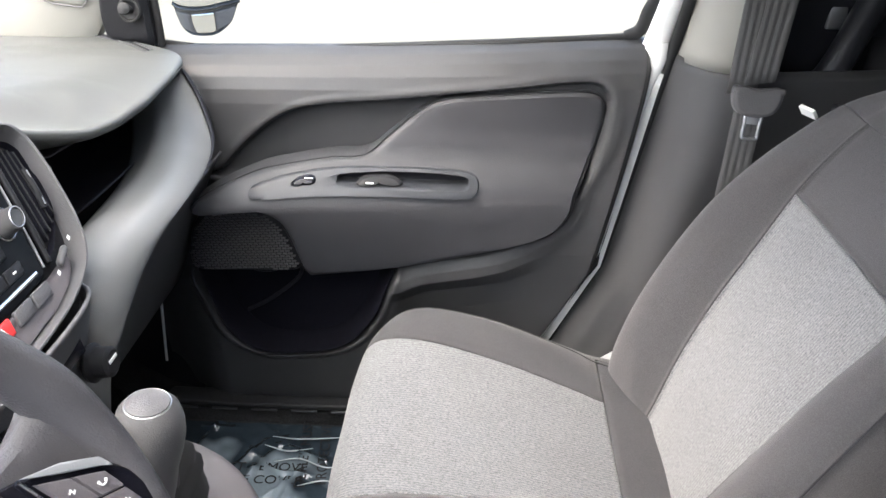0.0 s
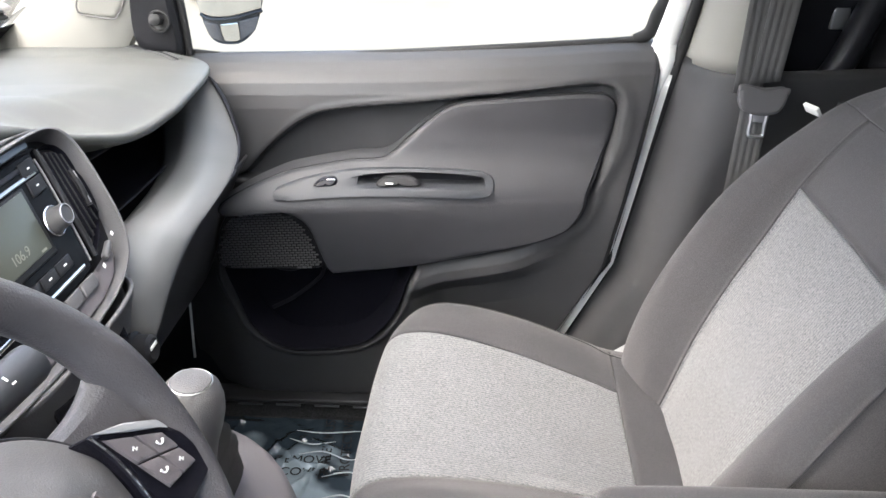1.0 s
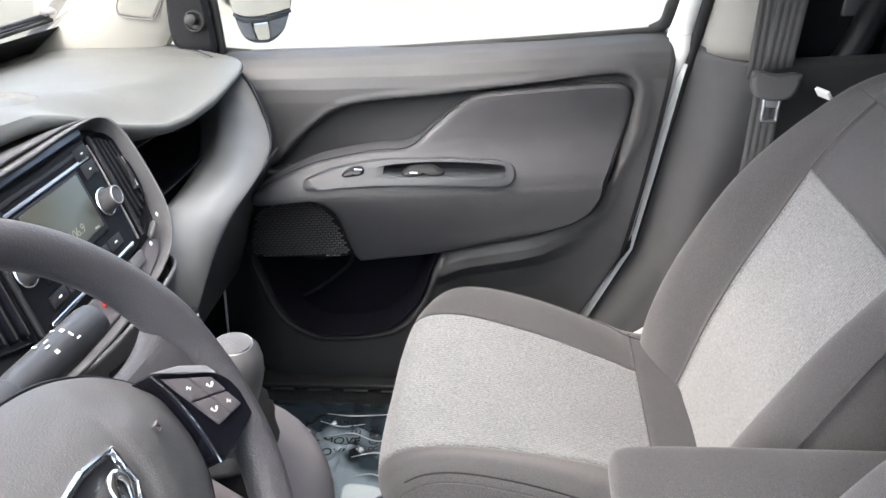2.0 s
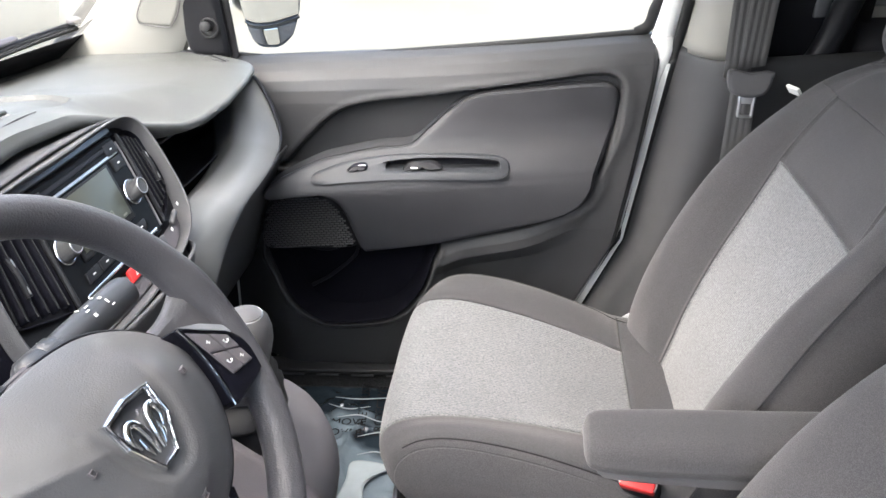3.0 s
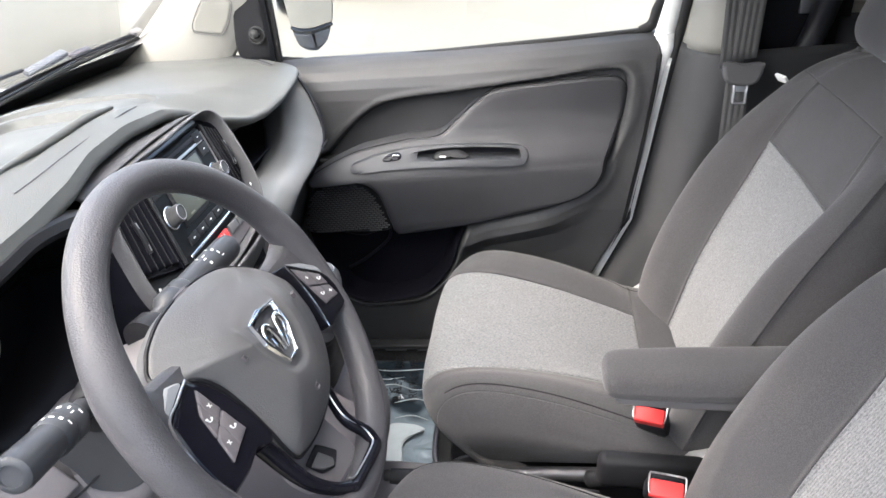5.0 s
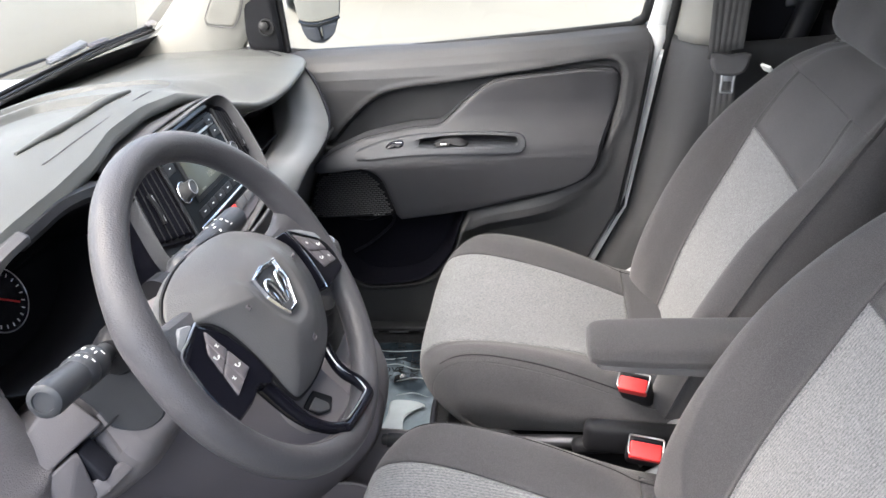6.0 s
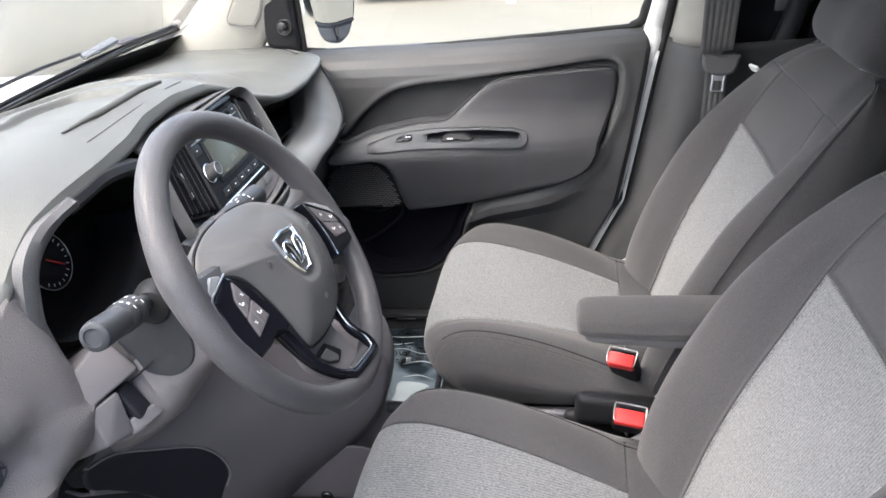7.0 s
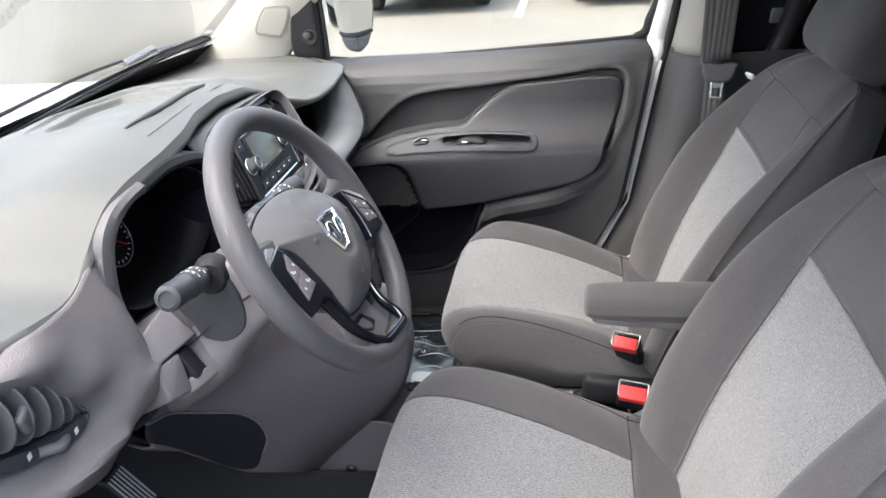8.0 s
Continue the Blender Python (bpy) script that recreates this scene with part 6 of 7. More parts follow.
# gear tower: a rounded nose below the dash
secs = []
for z, nose, w in ((0.60, -0.46, 0.105), (0.66, -0.405, 0.108), (0.70, -0.345, 0.110), (0.74, -0.290, 0.112), (0.79, -0.248, 0.113), (0.84, -0.230, 0.113), (0.88, -0.226, 0.112), (0.92, -0.238, 0.110), (0.95, -0.260, 0.108), (0.98, -0.288, 0.103), (1.005, -0.330, 0.09), (1.02, -0.37, 0.07)):
    ring = []
    for k in range(25):
        t = -math.pi / 2 + math.pi * k / 24
        ring.append((-0.52 + (nose + 0.52) * abs(math.cos(t)) ** 0.55, 0.508 + (w + (0.085 * float(ease(np.array(z), 0.62, 0.80)) * float(1 - ease(np.array(z), 0.93, 1.01)) if t > 0 else 0.0)) * math.copysign(abs(math.sin(t)) ** 0.8, math.sin(t)), z))
    secs.append(ring)
sheet("gear_tower", knots(np.array(secs), np.linspace(0, 11, 56)), SHROUD, console, "rounded grey gear lever tower", thick=0.004)
sheet("boot", loft([[(-0.345 + a * k + 0.07 * (1 - k), 0.505 + b * k, z) for a, b in ((-0.06, -0.06), (0, -0.07), (0.06, -0.06), (0.068, 0), (0.06, 0.06), (0, 0.07), (-0.06, 0.06), (-0.068, 0))] for k, z in ((1.0, 1.0), (0.85, 1.03), (0.95, 1.04), (0.6, 1.06), (0.65, 1.07), (0.3, 1.095), (0.22, 1.12))], 40, 40, True), BLACK, console, "pleated black gear lever boot", closed=True)
lever = thing("gear_lever", "grey gear lever knob with a pale cap", "gear lever", (-0.27, 0.46, 1.02))
tube("stick", [(-0.30, 0.505, 1.0), (-0.285, 0.49, 1.07), (-0.268, 0.47, 1.14)], 0.009, BLACK, lever, n=12)
kp = [(0.014, -0.080), (0.017, -0.065), (0.020, -0.042), (0.0250, -0.022), (0.0280, -0.004), (0.0275, 0.010), (0.0245, 0.021), (0.0190, 0.0275), (0.001, 0.030)]
m = pose(-0.272, 0.458, 1.168, 0, 6, 0)
turned("knob", kp, m, HUB, lever, "smooth grey knob")
turned("knob_cap", [(0.0165, 0.0255), (0.0172, 0.0290), (0.0125, 0.0315), (0.001, 0.0325)], m, PLASTIC, lever, "grey shift pattern cap")
hoop("cap_ring", 0.0180, 0.0275, 0.0009, m, SILVER, lever, "thin bright ring")
brake = thing("handbrake", "black handbrake lever lying between the seats", "handbrake", (-0.1, 0.5, 0.75))
tube("grip", [(-0.222, 0.486, 0.806), (-0.17, 0.488, 0.800), (-0.10, 0.490, 0.790), (0.0, 0.495, 0.775), (0.10, 0.50, 0.755)], (0.012, 0.016, 0.017, 0.016, 0.013), BLACK, brake, "ribbed black grip", n=40)
turned("release_button", [(0.008, -0.012), (0.0095, 0.002), (0.008, 0.006), (0.001, 0.007)], pose(-0.226, 0.486, 0.807, 0, -86, 0), RUBBER, brake, seg=18)
cup = thing("cup_holder", "round black cup holder in the console", "cup holder", (-0.12, 0.568, 0.72))
turned("cup", [(0.040, -0.06), (0.042, -0.01), (0.045, 0.006), (0.049, 0.010), (0.050, 0.004)], pose(-0.105, 0.560, 0.728), BLACK, cup)
turned("cup_ring", [(0.042, 0.008), (0.046, 0.0125), (0.049, 0.010)], pose(-0.105, 0.560, 0.7285), STEEL, cup, "dull metal ring")
COVER = [(-0.423, 0.644), (-0.368, 0.703), (-0.328, 0.752), (-0.303, 0.772), (-0.269, 0.775), (-0.235, 0.768), (-0.16, 0.76), (-0.16, 0.62), (-0.30, 0.60), (-0.41, 0.60)]
cov = filled("side_cover", COVER, lambda a, b, d: np.array((a, 0.420 - 0.005 * float(ease(np.array(d), 0, 0.004)), b)), KNEE, console, "dark removable side cover", n=80)
tube("cover_edge", [(a, 0.4165, b) for a, b in COVER[:7]], 0.0022, SHROUD, cov, n=50, seg=8)
turned("cover_screw", [(0.004, 0.003), (0.008, 0.004), (0.011, 0.001), (0.012, -0.003)], pose(-0.346, 0.414, 0.656, 90, 0, 0), STEEL, console, seg=20)
rest = thing("foot_rest", "ribbed black rubber foot pedal", "pedal", (-0.73, 0.25, 0.6))
PM = pose(-0.650, 0.182, 0.800, 0, 52, 0)
block("plate", (0.085, 0.046, 0.010), (0, 0, 0), RUBBER, rest, bevel=0.006, basis=PM)
for k in range(6):
    block("rib", (0.080, 0.0028, 0.004), (0, -0.019 + 0.0075 * k, 0.006), GREYPART, rest, bevel=0.002, basis=PM)
tube("pedal_arm", [(-0.665, 0.185, 0.80), (-0.76, 0.185, 0.84), (-0.86, 0.185, 1.0)], 0.009, BLACK, rest, n=14)

# ---- protective film on the passenger floor ----
def film_material():
    m = bpy.data.materials.new("protective_film")
    m.use_nodes = True
    nodes, links = m.node_tree.nodes, m.node_tree.links
    b = nodes["Principled BSDF"]
    b.inputs["Base Color"].default_value = (0.14, 0.19, 0.24, 1)
    b.inputs["Roughness"].default_value = 0.10
    b.inputs["Specular IOR Level"].default_value = 0.7
    co = nodes.new("ShaderNodeTexCoord")
    n1 = nodes.new("ShaderNodeTexNoise")
    n1.inputs["Scale"].default_value, n1.inputs["Detail"].default_value = 4.0, 3
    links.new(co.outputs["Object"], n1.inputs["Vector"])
    # pale patches in the ramp stand in for sky reflected on the film
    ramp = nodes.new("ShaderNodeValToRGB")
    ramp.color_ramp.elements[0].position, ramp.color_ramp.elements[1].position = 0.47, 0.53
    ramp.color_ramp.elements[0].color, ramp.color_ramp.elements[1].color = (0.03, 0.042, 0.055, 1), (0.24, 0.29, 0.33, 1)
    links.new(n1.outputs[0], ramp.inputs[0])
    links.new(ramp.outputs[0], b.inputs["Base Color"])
    n2 = nodes.new("ShaderNodeTexNoise")
    n2.inputs["Scale"].default_value, n2.inputs["Detail"].default_value, n2.inputs["Distortion"].default_value = 14.0, 4, 1.2
    links.new(co.outputs["Object"], n2.inputs["Vector"])
    bump = nodes.new("ShaderNodeBump")
    bump.inputs["Strength"].default_value, bump.inputs["Distance"].default_value = 0.5, 0.01
    links.new(n2.outputs[0], bump.inputs["Height"])
    links.new(bump.outputs[0], b.inputs["Normal"])
    return m


FILM = film_material()
film = thing("floor_film", "clear crinkled protective film with printed warning on the floor", "protective film", (-0.4, 0.95, 0.5))
fx, fy = np.meshgrid(np.linspace(-0.66, -0.225, 120), np.linspace(0.64, 1.205, 120))
fz = np.zeros_like(fx)
rng = np.random.RandomState(4)
for k in range(46):
    cx, cy, a, ln, h = rng.uniform(-0.66, -0.1), rng.uniform(0.64, 1.2), rng.uniform(0, 3.14), rng.uniform(0.03, 0.10), rng.uniform(0.003, 0.009)
    du, dv = (fx - cx) * math.cos(a) + (fy - cy) * math.sin(a), -(fx - cx) * math.sin(a) + (fy - cy) * math.cos(a)
    fz += h * np.exp(-(du / ln) ** 2) * np.maximum(0, 1 - np.abs(dv) / 0.012)
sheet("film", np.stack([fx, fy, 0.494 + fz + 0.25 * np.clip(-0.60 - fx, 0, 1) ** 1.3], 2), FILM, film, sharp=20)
MILKY = material("milky_patch_and_glint", (0.55, 0.60, 0.62), 0.12, var=0.10, var_size=20)
filled("film_patch", [(-0.338, 0.901), (-0.336, 0.952), (-0.286, 0.954), (-0.257, 0.942), (-0.255, 0.930), (-0.274, 0.918), (-0.296, 0.887), (-0.291, 0.822), (-0.344, 0.819)], lambda a, b, d: np.array((a, b, 0.5035 + 0.004 * float(ease(np.array(d), 0, 0.006)))), MILKY, film, "milky white patch on the film", n=60)
# creases coloured milky, with the highlights along them put into the colour
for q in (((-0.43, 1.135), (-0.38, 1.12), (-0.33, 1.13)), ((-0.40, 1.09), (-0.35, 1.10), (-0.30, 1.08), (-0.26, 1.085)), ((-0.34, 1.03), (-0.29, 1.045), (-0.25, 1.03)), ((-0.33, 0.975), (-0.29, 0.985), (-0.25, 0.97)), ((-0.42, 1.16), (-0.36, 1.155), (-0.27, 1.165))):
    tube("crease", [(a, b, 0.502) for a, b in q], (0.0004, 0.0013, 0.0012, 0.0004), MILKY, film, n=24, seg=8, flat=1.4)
INK = material("black_ink", (0.01, 0.01, 0.012), 0.5)
letters("print", "MUST REMOVE", 0.030, pose(-0.43, 1.075, 0.5005, 0, 0, 2), INK, film, "black printed words")
letters("print", "PROTECTIVE COVER", 0.030, pose(-0.47, 1.040, 0.5005, 0, 0, 2), INK, film, "black printed words")
letters("print", "DEALER MUST", 0.030, pose(-0.345, 1.12, 0.5005, 0, 0, 96), INK, film, "black printed words")
letters("print", "PROTECTIVE", 0.030, pose(-0.305, 1.12, 0.5005, 0, 0, 96), INK, film, "black printed words")

# ---- seats ----
def grooved(p, r0, r1, c0, c1, m, sewn, groove=0.003):
    """Part of a smooth knot surface, its sewn borders pressed in as a seam."""
    def steps(a, b):
        t = np.linspace(a, b, (b - a) * m + 1)
        return np.sort(np.concatenate([t, [a + 0.045, b - 0.045]]))
    tr, tc = steps(r0, r1), steps(c0, c1)
    g = knots(p, tr)
    g = np.stack([knots(g[i], tc) for i in range(len(tr))])
    du, dv = np.gradient(g, axis=0), np.gradient(g, axis=1)
    nrm = np.cross(du, dv)
    nrm /= np.linalg.norm(nrm, axis=2, keepdims=True) + 1e-9
    hit = np.zeros(g.shape[:2])
    hit[0] = np.maximum(hit[0], "a" in sewn)
    hit[-1] = np.maximum(hit[-1], "b" in sewn)
    hit[:, 0] = np.maximum(hit[:, 0], "c" in sewn)
    hit[:, -1] = np.maximum(hit[:, -1], "d" in sewn)
    return g, nrm, hit * groove


def seat_part(name, p, r0, r1, c0, c1, mat, seat, sign, label="", m=6, sewn="abcd"):
    g, nrm, cut = grooved(p, r0, r1, c0, c1, m, sewn)
    return sheet(name, g - sign * nrm * cut[..., None], mat, seat, label, thick=0.004, sharp=60)


def seam(p, rows, col, seat, lift=0.0):
    """A dark sewn line along a column of the knot surface."""
    tube("seam", [knots(knots(p, [r])[0], [col])[0] + np.array((0, 0, lift)) for r in np.linspace(*rows, 14)], 0.0013, SEAM, seat, "dark sewn seam", n=60, seg=6)


def make_seat(name, label, y0):
    seat = thing(name, label, "van seat", (0.05, y0, 0.49), "front seats")
    # cushion: rows from the underside of the nose to the rear, columns across
    xs = [-0.060, -0.125, -0.196, -0.176, -0.100, 0.030, 0.150, 0.200, 0.285, 0.360]
    zs = [0.712, 0.750, 0.818, 0.866, 0.872, 0.845, 0.812, 0.800, 0.782, 0.765]
    bol = [0.000, 0.000, 0.000, 0.010, 0.028, 0.034, 0.020, 0.006, 0.000, 0.000]
    us = [-0.240, -0.262, -0.238, -0.206, -0.168, -0.09, 0.0, 0.09, 0.168, 0.206, 0.238, 0.262, 0.240]
    grid = []
    for x, z, b in zip(xs, zs, bol):
        row = []
        for u in us:
            k = abs(u)
            i = us.index(u) if us.index(u) < 7 else 12 - us.index(u)
            lift = (None, None, 0.85, 1.0, 0.45, 0.12, 0.0)[i]
            setback = (0.06, 0.055, 0.040, 0.018, 0.006, 0.0, 0.0)[i] * float(np.interp(x, [-0.2, 0.0], [1, 0]))
            tuck = float(np.interp(len(grid), [0, 1, 2, 3, 5], [0.06, 0.06, 0.065, 0.04, 0.0]))
            if i == 0:
                row.append((x + setback + tuck, y0 + u, min(z, 0.745)))
            elif i == 1:
                row.append((x + setback + 0.5 * tuck, y0 + u, min(z - 0.012, 0.5 * (z + 0.765))))
            else:
                pull = float(np.interp(x, [-0.15, 0.2], [0.0, (0.0, 0.0, 0.004, 0.022, 0.046, 0.02, 0.0)[i]]))
                row.append((x + setback, y0 + math.copysign(k - pull, u), z + b * lift - (0.004 if i == 2 else 0)))
        grid.append(row)
    grid = np.array(grid)
    seat_part("cushion_insert", grid, 0, 7, 4, 8, INSERT, seat, 1, "light grey heathered cushion panel")
    seat_part("cushion_bolster", grid, 0, 7, 2, 4, CLOTH, seat, 1, sewn="abd")
    seat_part("cushion_bolster", grid, 0, 7, 8, 10, CLOTH, seat, 1, sewn="abc")
    seat_part("cushion_side", grid, 0, 9, 0, 2, CLOTH, seat, 1, sewn="")
    seat_part("cushion_side", grid, 0, 9, 10, 12, CLOTH, seat, 1, sewn="")
    seat_part("cushion_rear", grid, 7, 9, 2, 10, CLOTH, seat, 1)
    for col in (2.3, 9.7):
        seam(grid, (3.1, 8.0), col, seat)
    # backrest: rows up the back, columns round the section
    rec = radians(23.5)
    up, out = np.array((math.sin(rec), 0, math.cos(rec))), np.array((-math.cos(rec), 0, math.sin(rec)))
    foot = np.array((0.268, y0, 0.775))
    ss = [-0.02, 0.045, 0.13, 0.23, 0.33, 0.415, 0.48, 0.54, 0.585, 0.612]
    hh = [0.045, 0.062, 0.070, 0.070, 0.062, 0.040, 0.014, -0.014, -0.040, -0.062]
    kk = [0.93, 0.97, 1.00, 1.00, 0.98, 0.95, 0.90, 0.82, 0.70, 0.56]
    mid = [0.0, 0.004, 0.010, 0.010, 0.004, 0.0, -0.004, -0.012, -0.028, -0.050]
    cols = [(-0.16, -0.130), (-0.245, -0.105), (-0.276, -0.045), (-0.262, 0.55), (-0.232, 1.0), (-0.198, 0.62), (-0.166, 0.0), (-0.085, -0.004), (0.0, -0.006), (0.085, -0.004), (0.166, 0.0), (0.198, 0.62), (0.232, 1.0), (0.262, 0.55), (0.276, -0.045), (0.245, -0.105), (0.16, -0.130)]
    grid = []
    for s, h, k, c in zip(ss, hh, kk, mid):
        row = []
        for j, (u, w) in enumerate(cols):
            depth = w if j in (0, 1, 2, 14, 15, 16) else (c + w if 6 <= j <= 10 else c * (1 - w) + h * w)
            pull = float(np.interp(s, [0.0, 0.42], [(0, 0, 0, 0.0, 0.012, 0.032, 0.052, 0.024, 0.0)[j if j < 9 else 16 - j], 0]))
            row.append(foot + up * s + out * depth + np.array((0, math.copysign(abs(u) - pull, u) * k, 0)))
        grid.append(row)
    grid = np.array(grid)
    seat_part("back_insert", grid, 0, 5, 6, 10, INSERT, seat, -1, "light grey heathered back panel")
    seat_part("back_upper", grid, 5, 7, 6, 10, CLOTH, seat, -1, sewn="acd")
    seat_part("back_bolster", grid, 0, 7, 3, 6, CLOTH, seat, -1, sewn="cd")
    seat_part("back_bolster", grid, 0, 7, 10, 13, CLOTH, seat, -1, sewn="cd")
    seat_part("back_crown", grid, 7, 9, 3, 13, CLOTH, seat, -1, sewn="cd")
    for col in (3, 13):
        seam(grid, (0.3, 8.4), col, seat)
    seat_part("back_side", grid, 0, 9, 0, 3, CLOTH, seat, -1)
    seat_part("back_side", grid, 0, 9, 13, 16, CLOTH, seat, -1)
    top = grid[-1]
    cap = [top, top * 0.5 + top.mean(0) * 0.5 + up * 0.012, top * 0.1 + top.mean(0) * 0.9 + up * 0.014]
    sheet("back_top", knots(np.array(cap), np.linspace(0, 2, 8)), CLOTH, seat, thick=0.003)
    rear = np.array([[q[0] + np.array((0, 0.02, 0)), (q[0] + q[-1]) / 2 - out * 0.01, q[-1] - np.array((0, 0.02, 0))] for q in grid])
    sheet("back_shell", np.stack([spline(q, 10) for q in rear]), PLASTIC, seat, "plastic seat back shell", thick=0.004)
    # headrest on two posts
    base = foot + up * 0.578 + out * -0.055
    secs = []
    for s, w, a, b in ((0.040, 0.10, 0.025, -0.02), (0.046, 0.125, 0.045, -0.042), (0.075, 0.142, 0.060, -0.052), (0.14, 0.145, 0.060, -0.052), (0.20, 0.13, 0.045, -0.044), (0.225, 0.10, 0.024, -0.030), (0.232, 0.06, 0.006, -0.014)):
        ring = []
        for u, d in ((-w, 0.0), (-w * 0.96, a * 0.75), (-w * 0.6, a), (0, a * 0.92), (w * 0.6, a), (w * 0.96, a * 0.75), (w, 0.0), (w * 0.94, b * 0.8), (w * 0.5, b), (-w * 0.5, b), (-w * 0.94, b * 0.8)):
            ring.append(base + up * s + out * d + np.array((0, u, 0)))
        secs.append(ring)
    head = sheet("headrest", loft(secs, 36, 60, True), CLOTH, seat, "charcoal cloth headrest", closed=True, caps=True, sharp=60)
    for u in (-0.065, 0.065):
        tube("post", [base + up * -0.03 + (0, u, 0), base + up * 0.06 + (0, u, 0)], 0.006, CHROME, head, "chrome headrest post", n=8)
        turned("post_sleeve", [(0.007, 0.0), (0.014, 0.001), (0.013, 0.008), (0.008, 0.009)], Matrix.Translation(tuple(base + up * 0.010 + (0, u, 0))) @ Euler((0, rec, 0)).to_matrix().to_4x4(), BLACK, seat, seg=18)
    # underframe and runners
    block("seat_pan", (0.40, 0.40, 0.05), (0.05, y0, 0.70), BLACK, seat, bevel=0.015)
    for u in (-0.20, 0.20):
        block("runner", (0.50, 0.035, 0.035), (0.06, y0 + u, 0.585), STEEL, seat, bevel=0.006)
        block("riser", (0.40, 0.03, 0.11), (0.07, y0 + u, 0.645), BLACK, seat, bevel=0.01)
    block("plinth", (0.46, 0.36, 0.075), (0.06, y0, 0.53), BLACK, seat, bevel=0.01)
    tube("adjust_bar", [(-0.02, y0 - 0.20, 0.64), (-0.14, y0 - 0.19, 0.645), (-0.185, y0 - 0.15, 0.66), (-0.19, y0, 0.665), (-0.185, y0 + 0.15, 0.66), (-0.14, y0 + 0.19, 0.645)], 0.006, STEEL, seat, "steel sliding bar", n=50, seg=10)
    tube("hinge_cover", [(0.20, y0 - 0.265, 0.735), (0.26, y0 - 0.268, 0.765), (0.32, y0 - 0.262, 0.80)], (0.020, 0.030, 0.022), METALWALL, seat, "pale recliner hinge", n=16)
    tube("hinge_cover", [(0.215, y0 + 0.262, 0.775), (0.255, y0 + 0.268, 0.790), (0.30, y0 + 0.262, 0.80)], (0.008, 0.013, 0.009), METALWALL, seat, "pale recliner hinge", n=16)
    return seat


passenger = make_seat("passenger_seat", "charcoal cloth passenger seat with grey insert and armrest", 0.828)
driver = copy_thing(passenger, pose(0.05 - 0.022, 0.828 - 0.655, 0.49 + 0.020))
driver.name = "driver_seat"
tagged(driver, "charcoal cloth driver's seat with light grey insert")
for at, size, turn in (((0.195, 0.545, 0.772), (0.19, 0.034, 0.060), (0, 4, 0)), ((0.125, 0.550, 0.752), (0.09, 0.030, 0.030), (0, -6, 0))):
    block("rail_cover", size, at, BLACK, passenger, "black plastic rail cover", bevel=0.014, turn=turn, seg=4)
tube("seat_rail", [(-0.06, 0.560, 0.742), (0.03, 0.562, 0.744), (0.13, 0.560, 0.748)], 0.012, STEEL, passenger, "bare steel seat rail", n=20)
# folding armrest on the inboard side of the passenger seat
secs = []
for x, zc, h, w in ((0.100, 1.000, 0.008, 0.022), (0.103, 1.000, 0.014, 0.033), (0.110, 1.001, 0.019, 0.040), (0.130, 1.001, 0.022, 0.044), (0.20, 1.001, 0.024, 0.047), (0.30, 1.002, 0.025, 0.047), (0.40, 1.004, 0.025, 0.046), (0.44, 1.006, 0.022, 0.04)):
    c = 0.497
    secs.append([(x, c + u * w, zc + v * h) for u, v in ((-0.84, -0.72), (-0.96, -0.30), (-1.0, -0.12), (-0.97, 0.12), (-0.86, 0.62), (-0.60, 0.94), (0, 1.06), (0.60, 0.94), (0.86, 0.62), (0.97, 0.12), (1.0, -0.12), (0.96, -0.30), (0.84, -0.72), (0, -0.78))])
arm = sheet("armrest", loft(secs, 60, 80, True), CLOTH, passenger, "padded cloth armrest, folded down", closed=True, caps=True, sharp=60)
secs = []
for x, h, w in ((0.115, 0.004, 0.034), (0.13, 0.008, 0.040), (0.20, 0.012, 0.042), (0.30, 0.016, 0.043), (0.42, 0.018, 0.042)):
    secs.append([(x, 0.497 - w, 0.988), (x, 0.497 - w, 0.984), (x, 0.497 - w * 0.92, 0.984 - h), (x, 0.497, 0.982 - h * 1.1), (x, 0.497 + w * 0.92, 0.984 - h), (x, 0.497 + w, 0.984), (x, 0.497 + w, 0.988)])
sheet("armrest_base", loft(secs, 24, 24), PLASTIC, arm, "hard lower half of the armrest", thick=0.003)
block("seat_tag", (0.006, 0.030, 0.016), (0.474, 1.108, 1.235), MARK, passenger, "small white sewn tag", bevel=0.001, turn=(0, -35, 20))

# ---- belt buckles ----
def buckle(at, turn, label):
    ob = thing("belt_buckle", label, "belt buckle", at, "belt buckles")
    m = pose(*at, *turn)
    block("body", (0.030, 0.052, 0.085), (0, 0, -0.045), BLACK, ob, "black buckle body", bevel=0.008, basis=m)
    block("button", (0.024, 0.046, 0.022), (-0.006, 0, -0.008), RED, ob, "red release button", bevel=0.003, basis=m)
    block("slot", (0.004, 0.036, 0.004), (0.007, 0, -0.002), GLOSS, ob, bevel=0.001, basis=m)
    tube("surround", [tuple(m @ Vector(q)) for q in ((-0.013, -0.019, 0.001), (-0.013, -0.024, 0.001), (0.010, -0.025, 0.001), (0.014, -0.022, 0.001), (0.014, 0.022, 0.001), (0.010, 0.025, 0.001), (-0.013, 0.024, 0.001), (-0.013, 0.019, 0.001))], 0.0014, SILVER, ob, n=30, seg=8, closed=True)
    tube("strap", [tuple(m @ Vector(q)) for q in ((0, 0, -0.08), (0.006, 0, -0.14), (0.02, 0, -0.20))], 0.016, WEBBING, ob, n=14, flat=0.25, up=(1, 0, 0))
    return ob


buckle((0.182, 0.573, 0.870), (0, -34, 72), "black belt buckle with red button beside the passenger seat")
buckle((0.186, 0.420, 0.868), (6, -38, 78), "black belt buckle with red button beside the driver's seat")

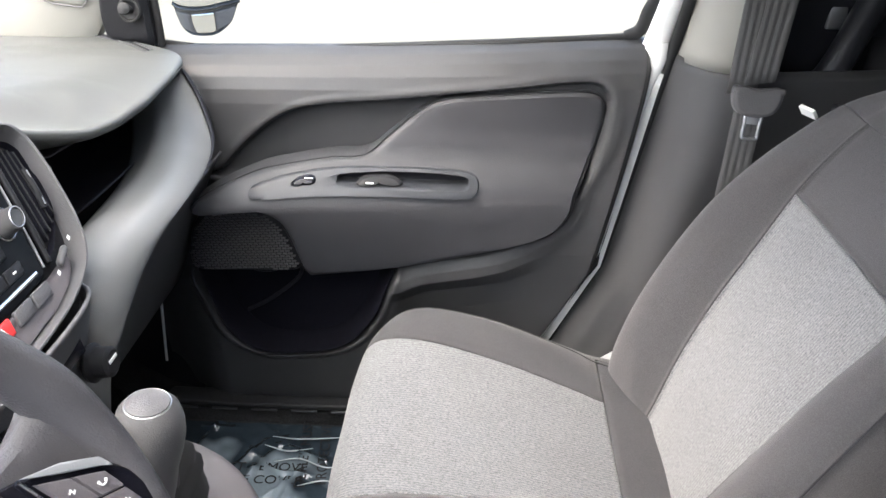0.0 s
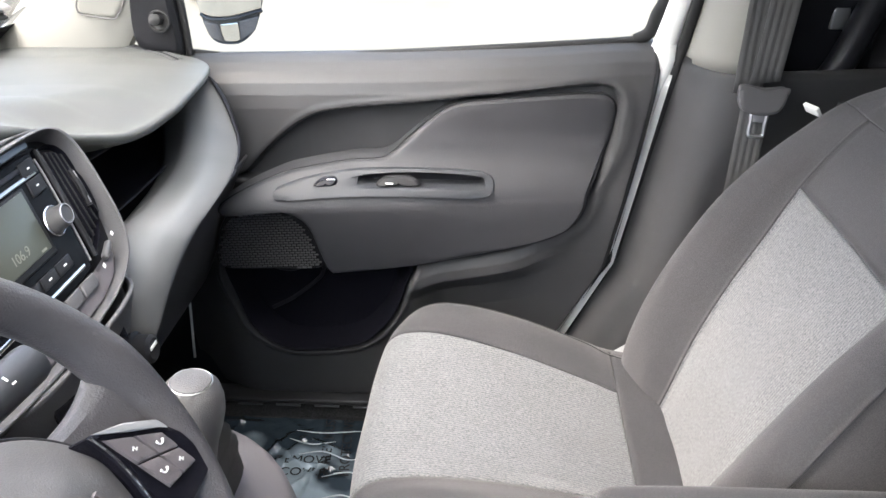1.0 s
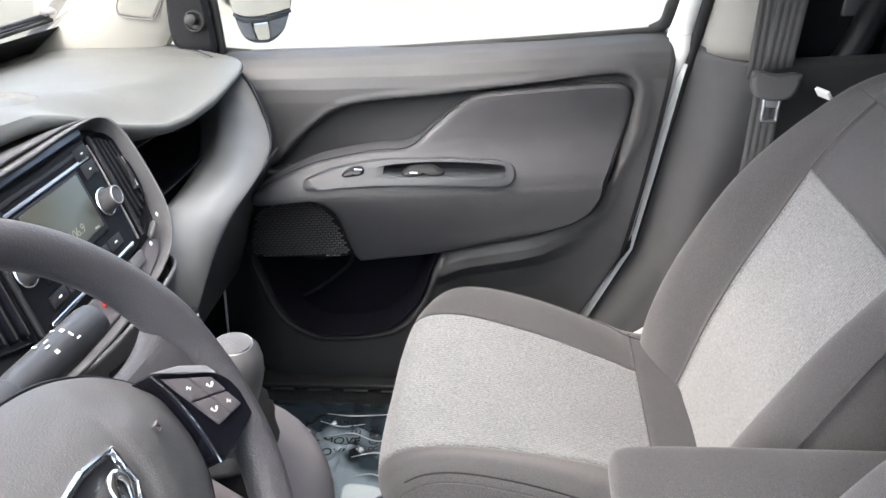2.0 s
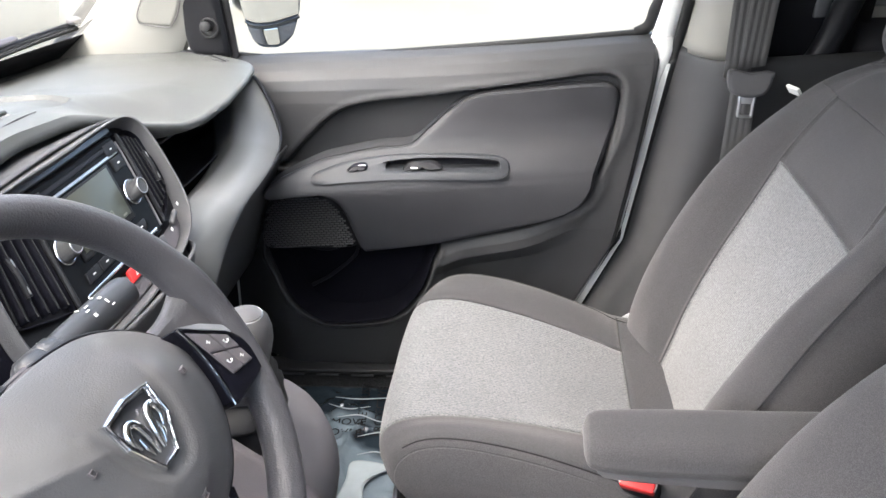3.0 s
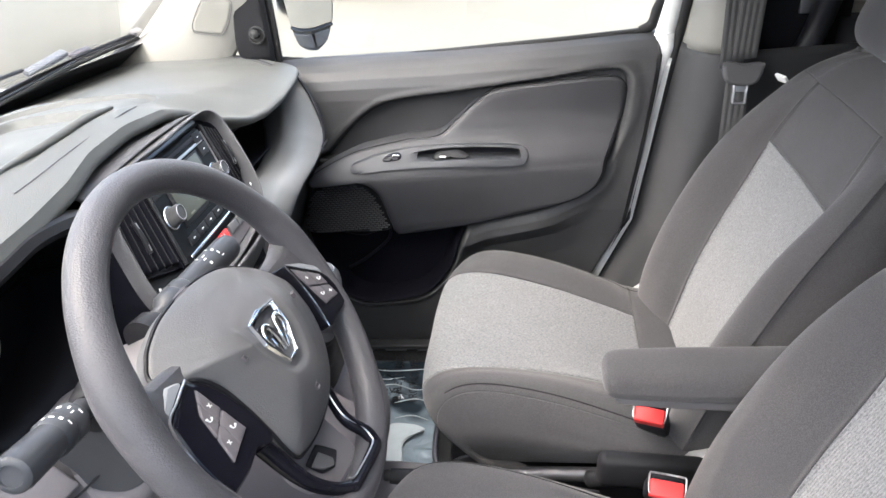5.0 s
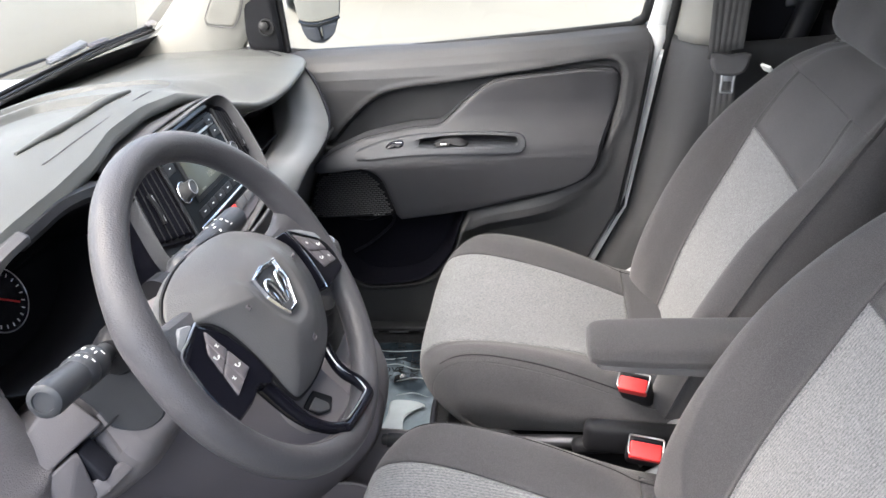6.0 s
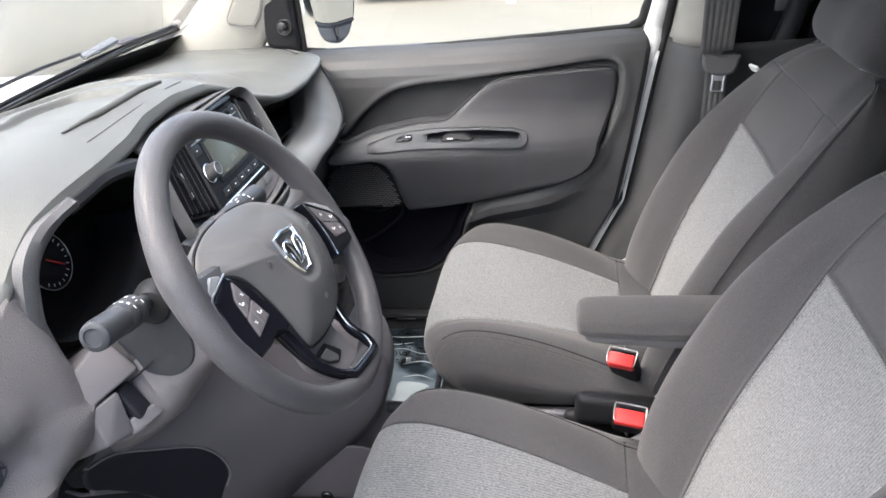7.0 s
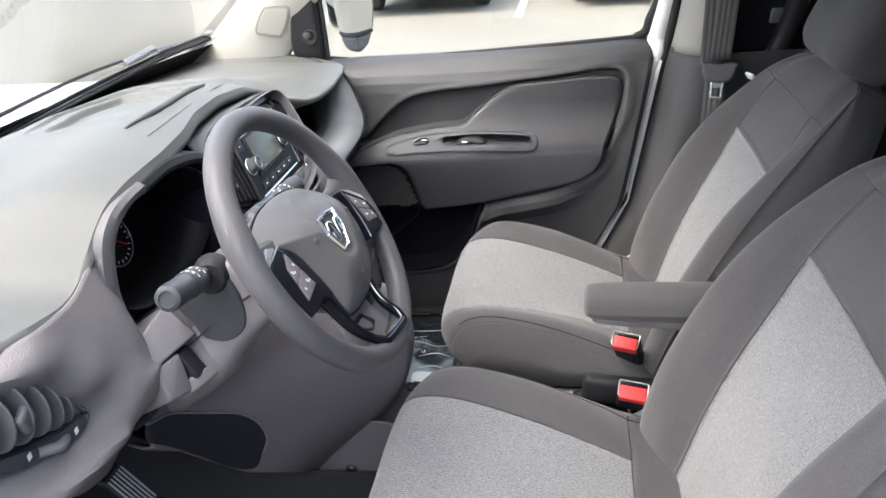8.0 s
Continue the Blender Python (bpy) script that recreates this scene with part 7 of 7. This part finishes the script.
# ---- passenger seat belt ----
belt = thing("seat_belt", "grey seat belt hanging on the door pillar", "seat belt", (0.42, 1.17, 1.2))


def strap(name, a, b, w0, w1, mat, bow=0.0):
    a, b, w0, w1 = (np.array(v, float) for v in (a, b, w0, w1))
    g = np.array([[a + (b - a) * t + (w0 * (1 - t) + w1 * t) * u + np.array((0, -bow * math.sin(math.pi * t) + 0.0005 * math.cos(u * 25), 0)) for u in np.linspace(-0.5, 0.5, 40)] for t in np.linspace(0, 1, 20)])
    return sheet(name, g, mat, belt, thick=0.0015, sharp=60)


strap("webbing", (0.413, 1.158, 1.262), (0.432, 1.13, 1.72), (0.047, 0.004, 0.004), (0.047, 0.004, 0), WEBBING)
strap("webbing", (0.395, 1.178, 1.24), (0.397, 1.16, 1.72), (0.047, 0.004, 0.0), (0.047, 0.004, 0), WEBBING)
strap("webbing", (0.408, 1.165, 1.24), (0.395, 1.175, 0.55), (0.047, 0.004, 0.004), (0.047, 0.004, 0), WEBBING, 0.0)
TM = pose(0.411, 1.153, 1.232, 80, 4, 0)
filled("tongue_guide", half([(0.0, 0.022), (0.030, 0.026), (0.038, 0.020), (0.036, 0.0), (0.028, -0.014), (0.012, -0.020), (0.0, -0.021)]), lambda a, b, d: np.array(TM @ Vector((a, b, -0.006 if d < 0 else 0.006 + 0.003 * float(ease(np.array(d), 0, 0.005))))), PLASTIC, belt, "grey plastic belt guide", n=60, back=(0, 0, 0))
tube("tongue", [tuple(TM @ Vector(q)) for q in ((-0.0105, -0.018, 0.003), (-0.0115, -0.034, 0.003), (-0.0115, -0.0515, 0.003), (-0.0085, -0.054, 0.003), (0.0085, -0.054, 0.003), (0.0115, -0.0515, 0.003), (0.0115, -0.034, 0.003), (0.0105, -0.018, 0.003))], 0.0030, SILVER, belt, "bright latch tongue", n=70, seg=8, closed=True)
block("tongue_bridge", (0.022, 0.012, 0.003), (0, -0.026, 0.003), SILVER, belt, bevel=0.001, basis=TM)
for u in (-1, 1):
    block("guide_wing", (0.016, 0.010, 0.008), (u * 0.032, 0.020, 0.005), PLASTIC, belt, bevel=0.003, basis=TM)

# ---- behind the seats: bent tube of the cargo guard ----
guard = thing("cargo_guard", "black bent steel tube behind the seats", "cargo guard", (0.55, 1.2, 1.2))
tube("tube", [(0.485, 1.262, 1.222), (0.515, 1.258, 1.222), (0.545, 1.255, 1.236), (0.562, 1.25, 1.27), (0.580, 1.24, 1.34), (0.610, 1.20, 1.50), (0.64, 1.15, 1.75)], 0.024, material("black_gloss_paint", (0.016, 0.016, 0.019), 0.3, spec=0.6), guard, n=60)
block("bracket", (0.03, 0.02, 0.05), (0.552, 1.275, 1.345), SILVER, guard, "dull steel bracket", bevel=0.004)
# near-black sheet standing for the darkness behind the pillar
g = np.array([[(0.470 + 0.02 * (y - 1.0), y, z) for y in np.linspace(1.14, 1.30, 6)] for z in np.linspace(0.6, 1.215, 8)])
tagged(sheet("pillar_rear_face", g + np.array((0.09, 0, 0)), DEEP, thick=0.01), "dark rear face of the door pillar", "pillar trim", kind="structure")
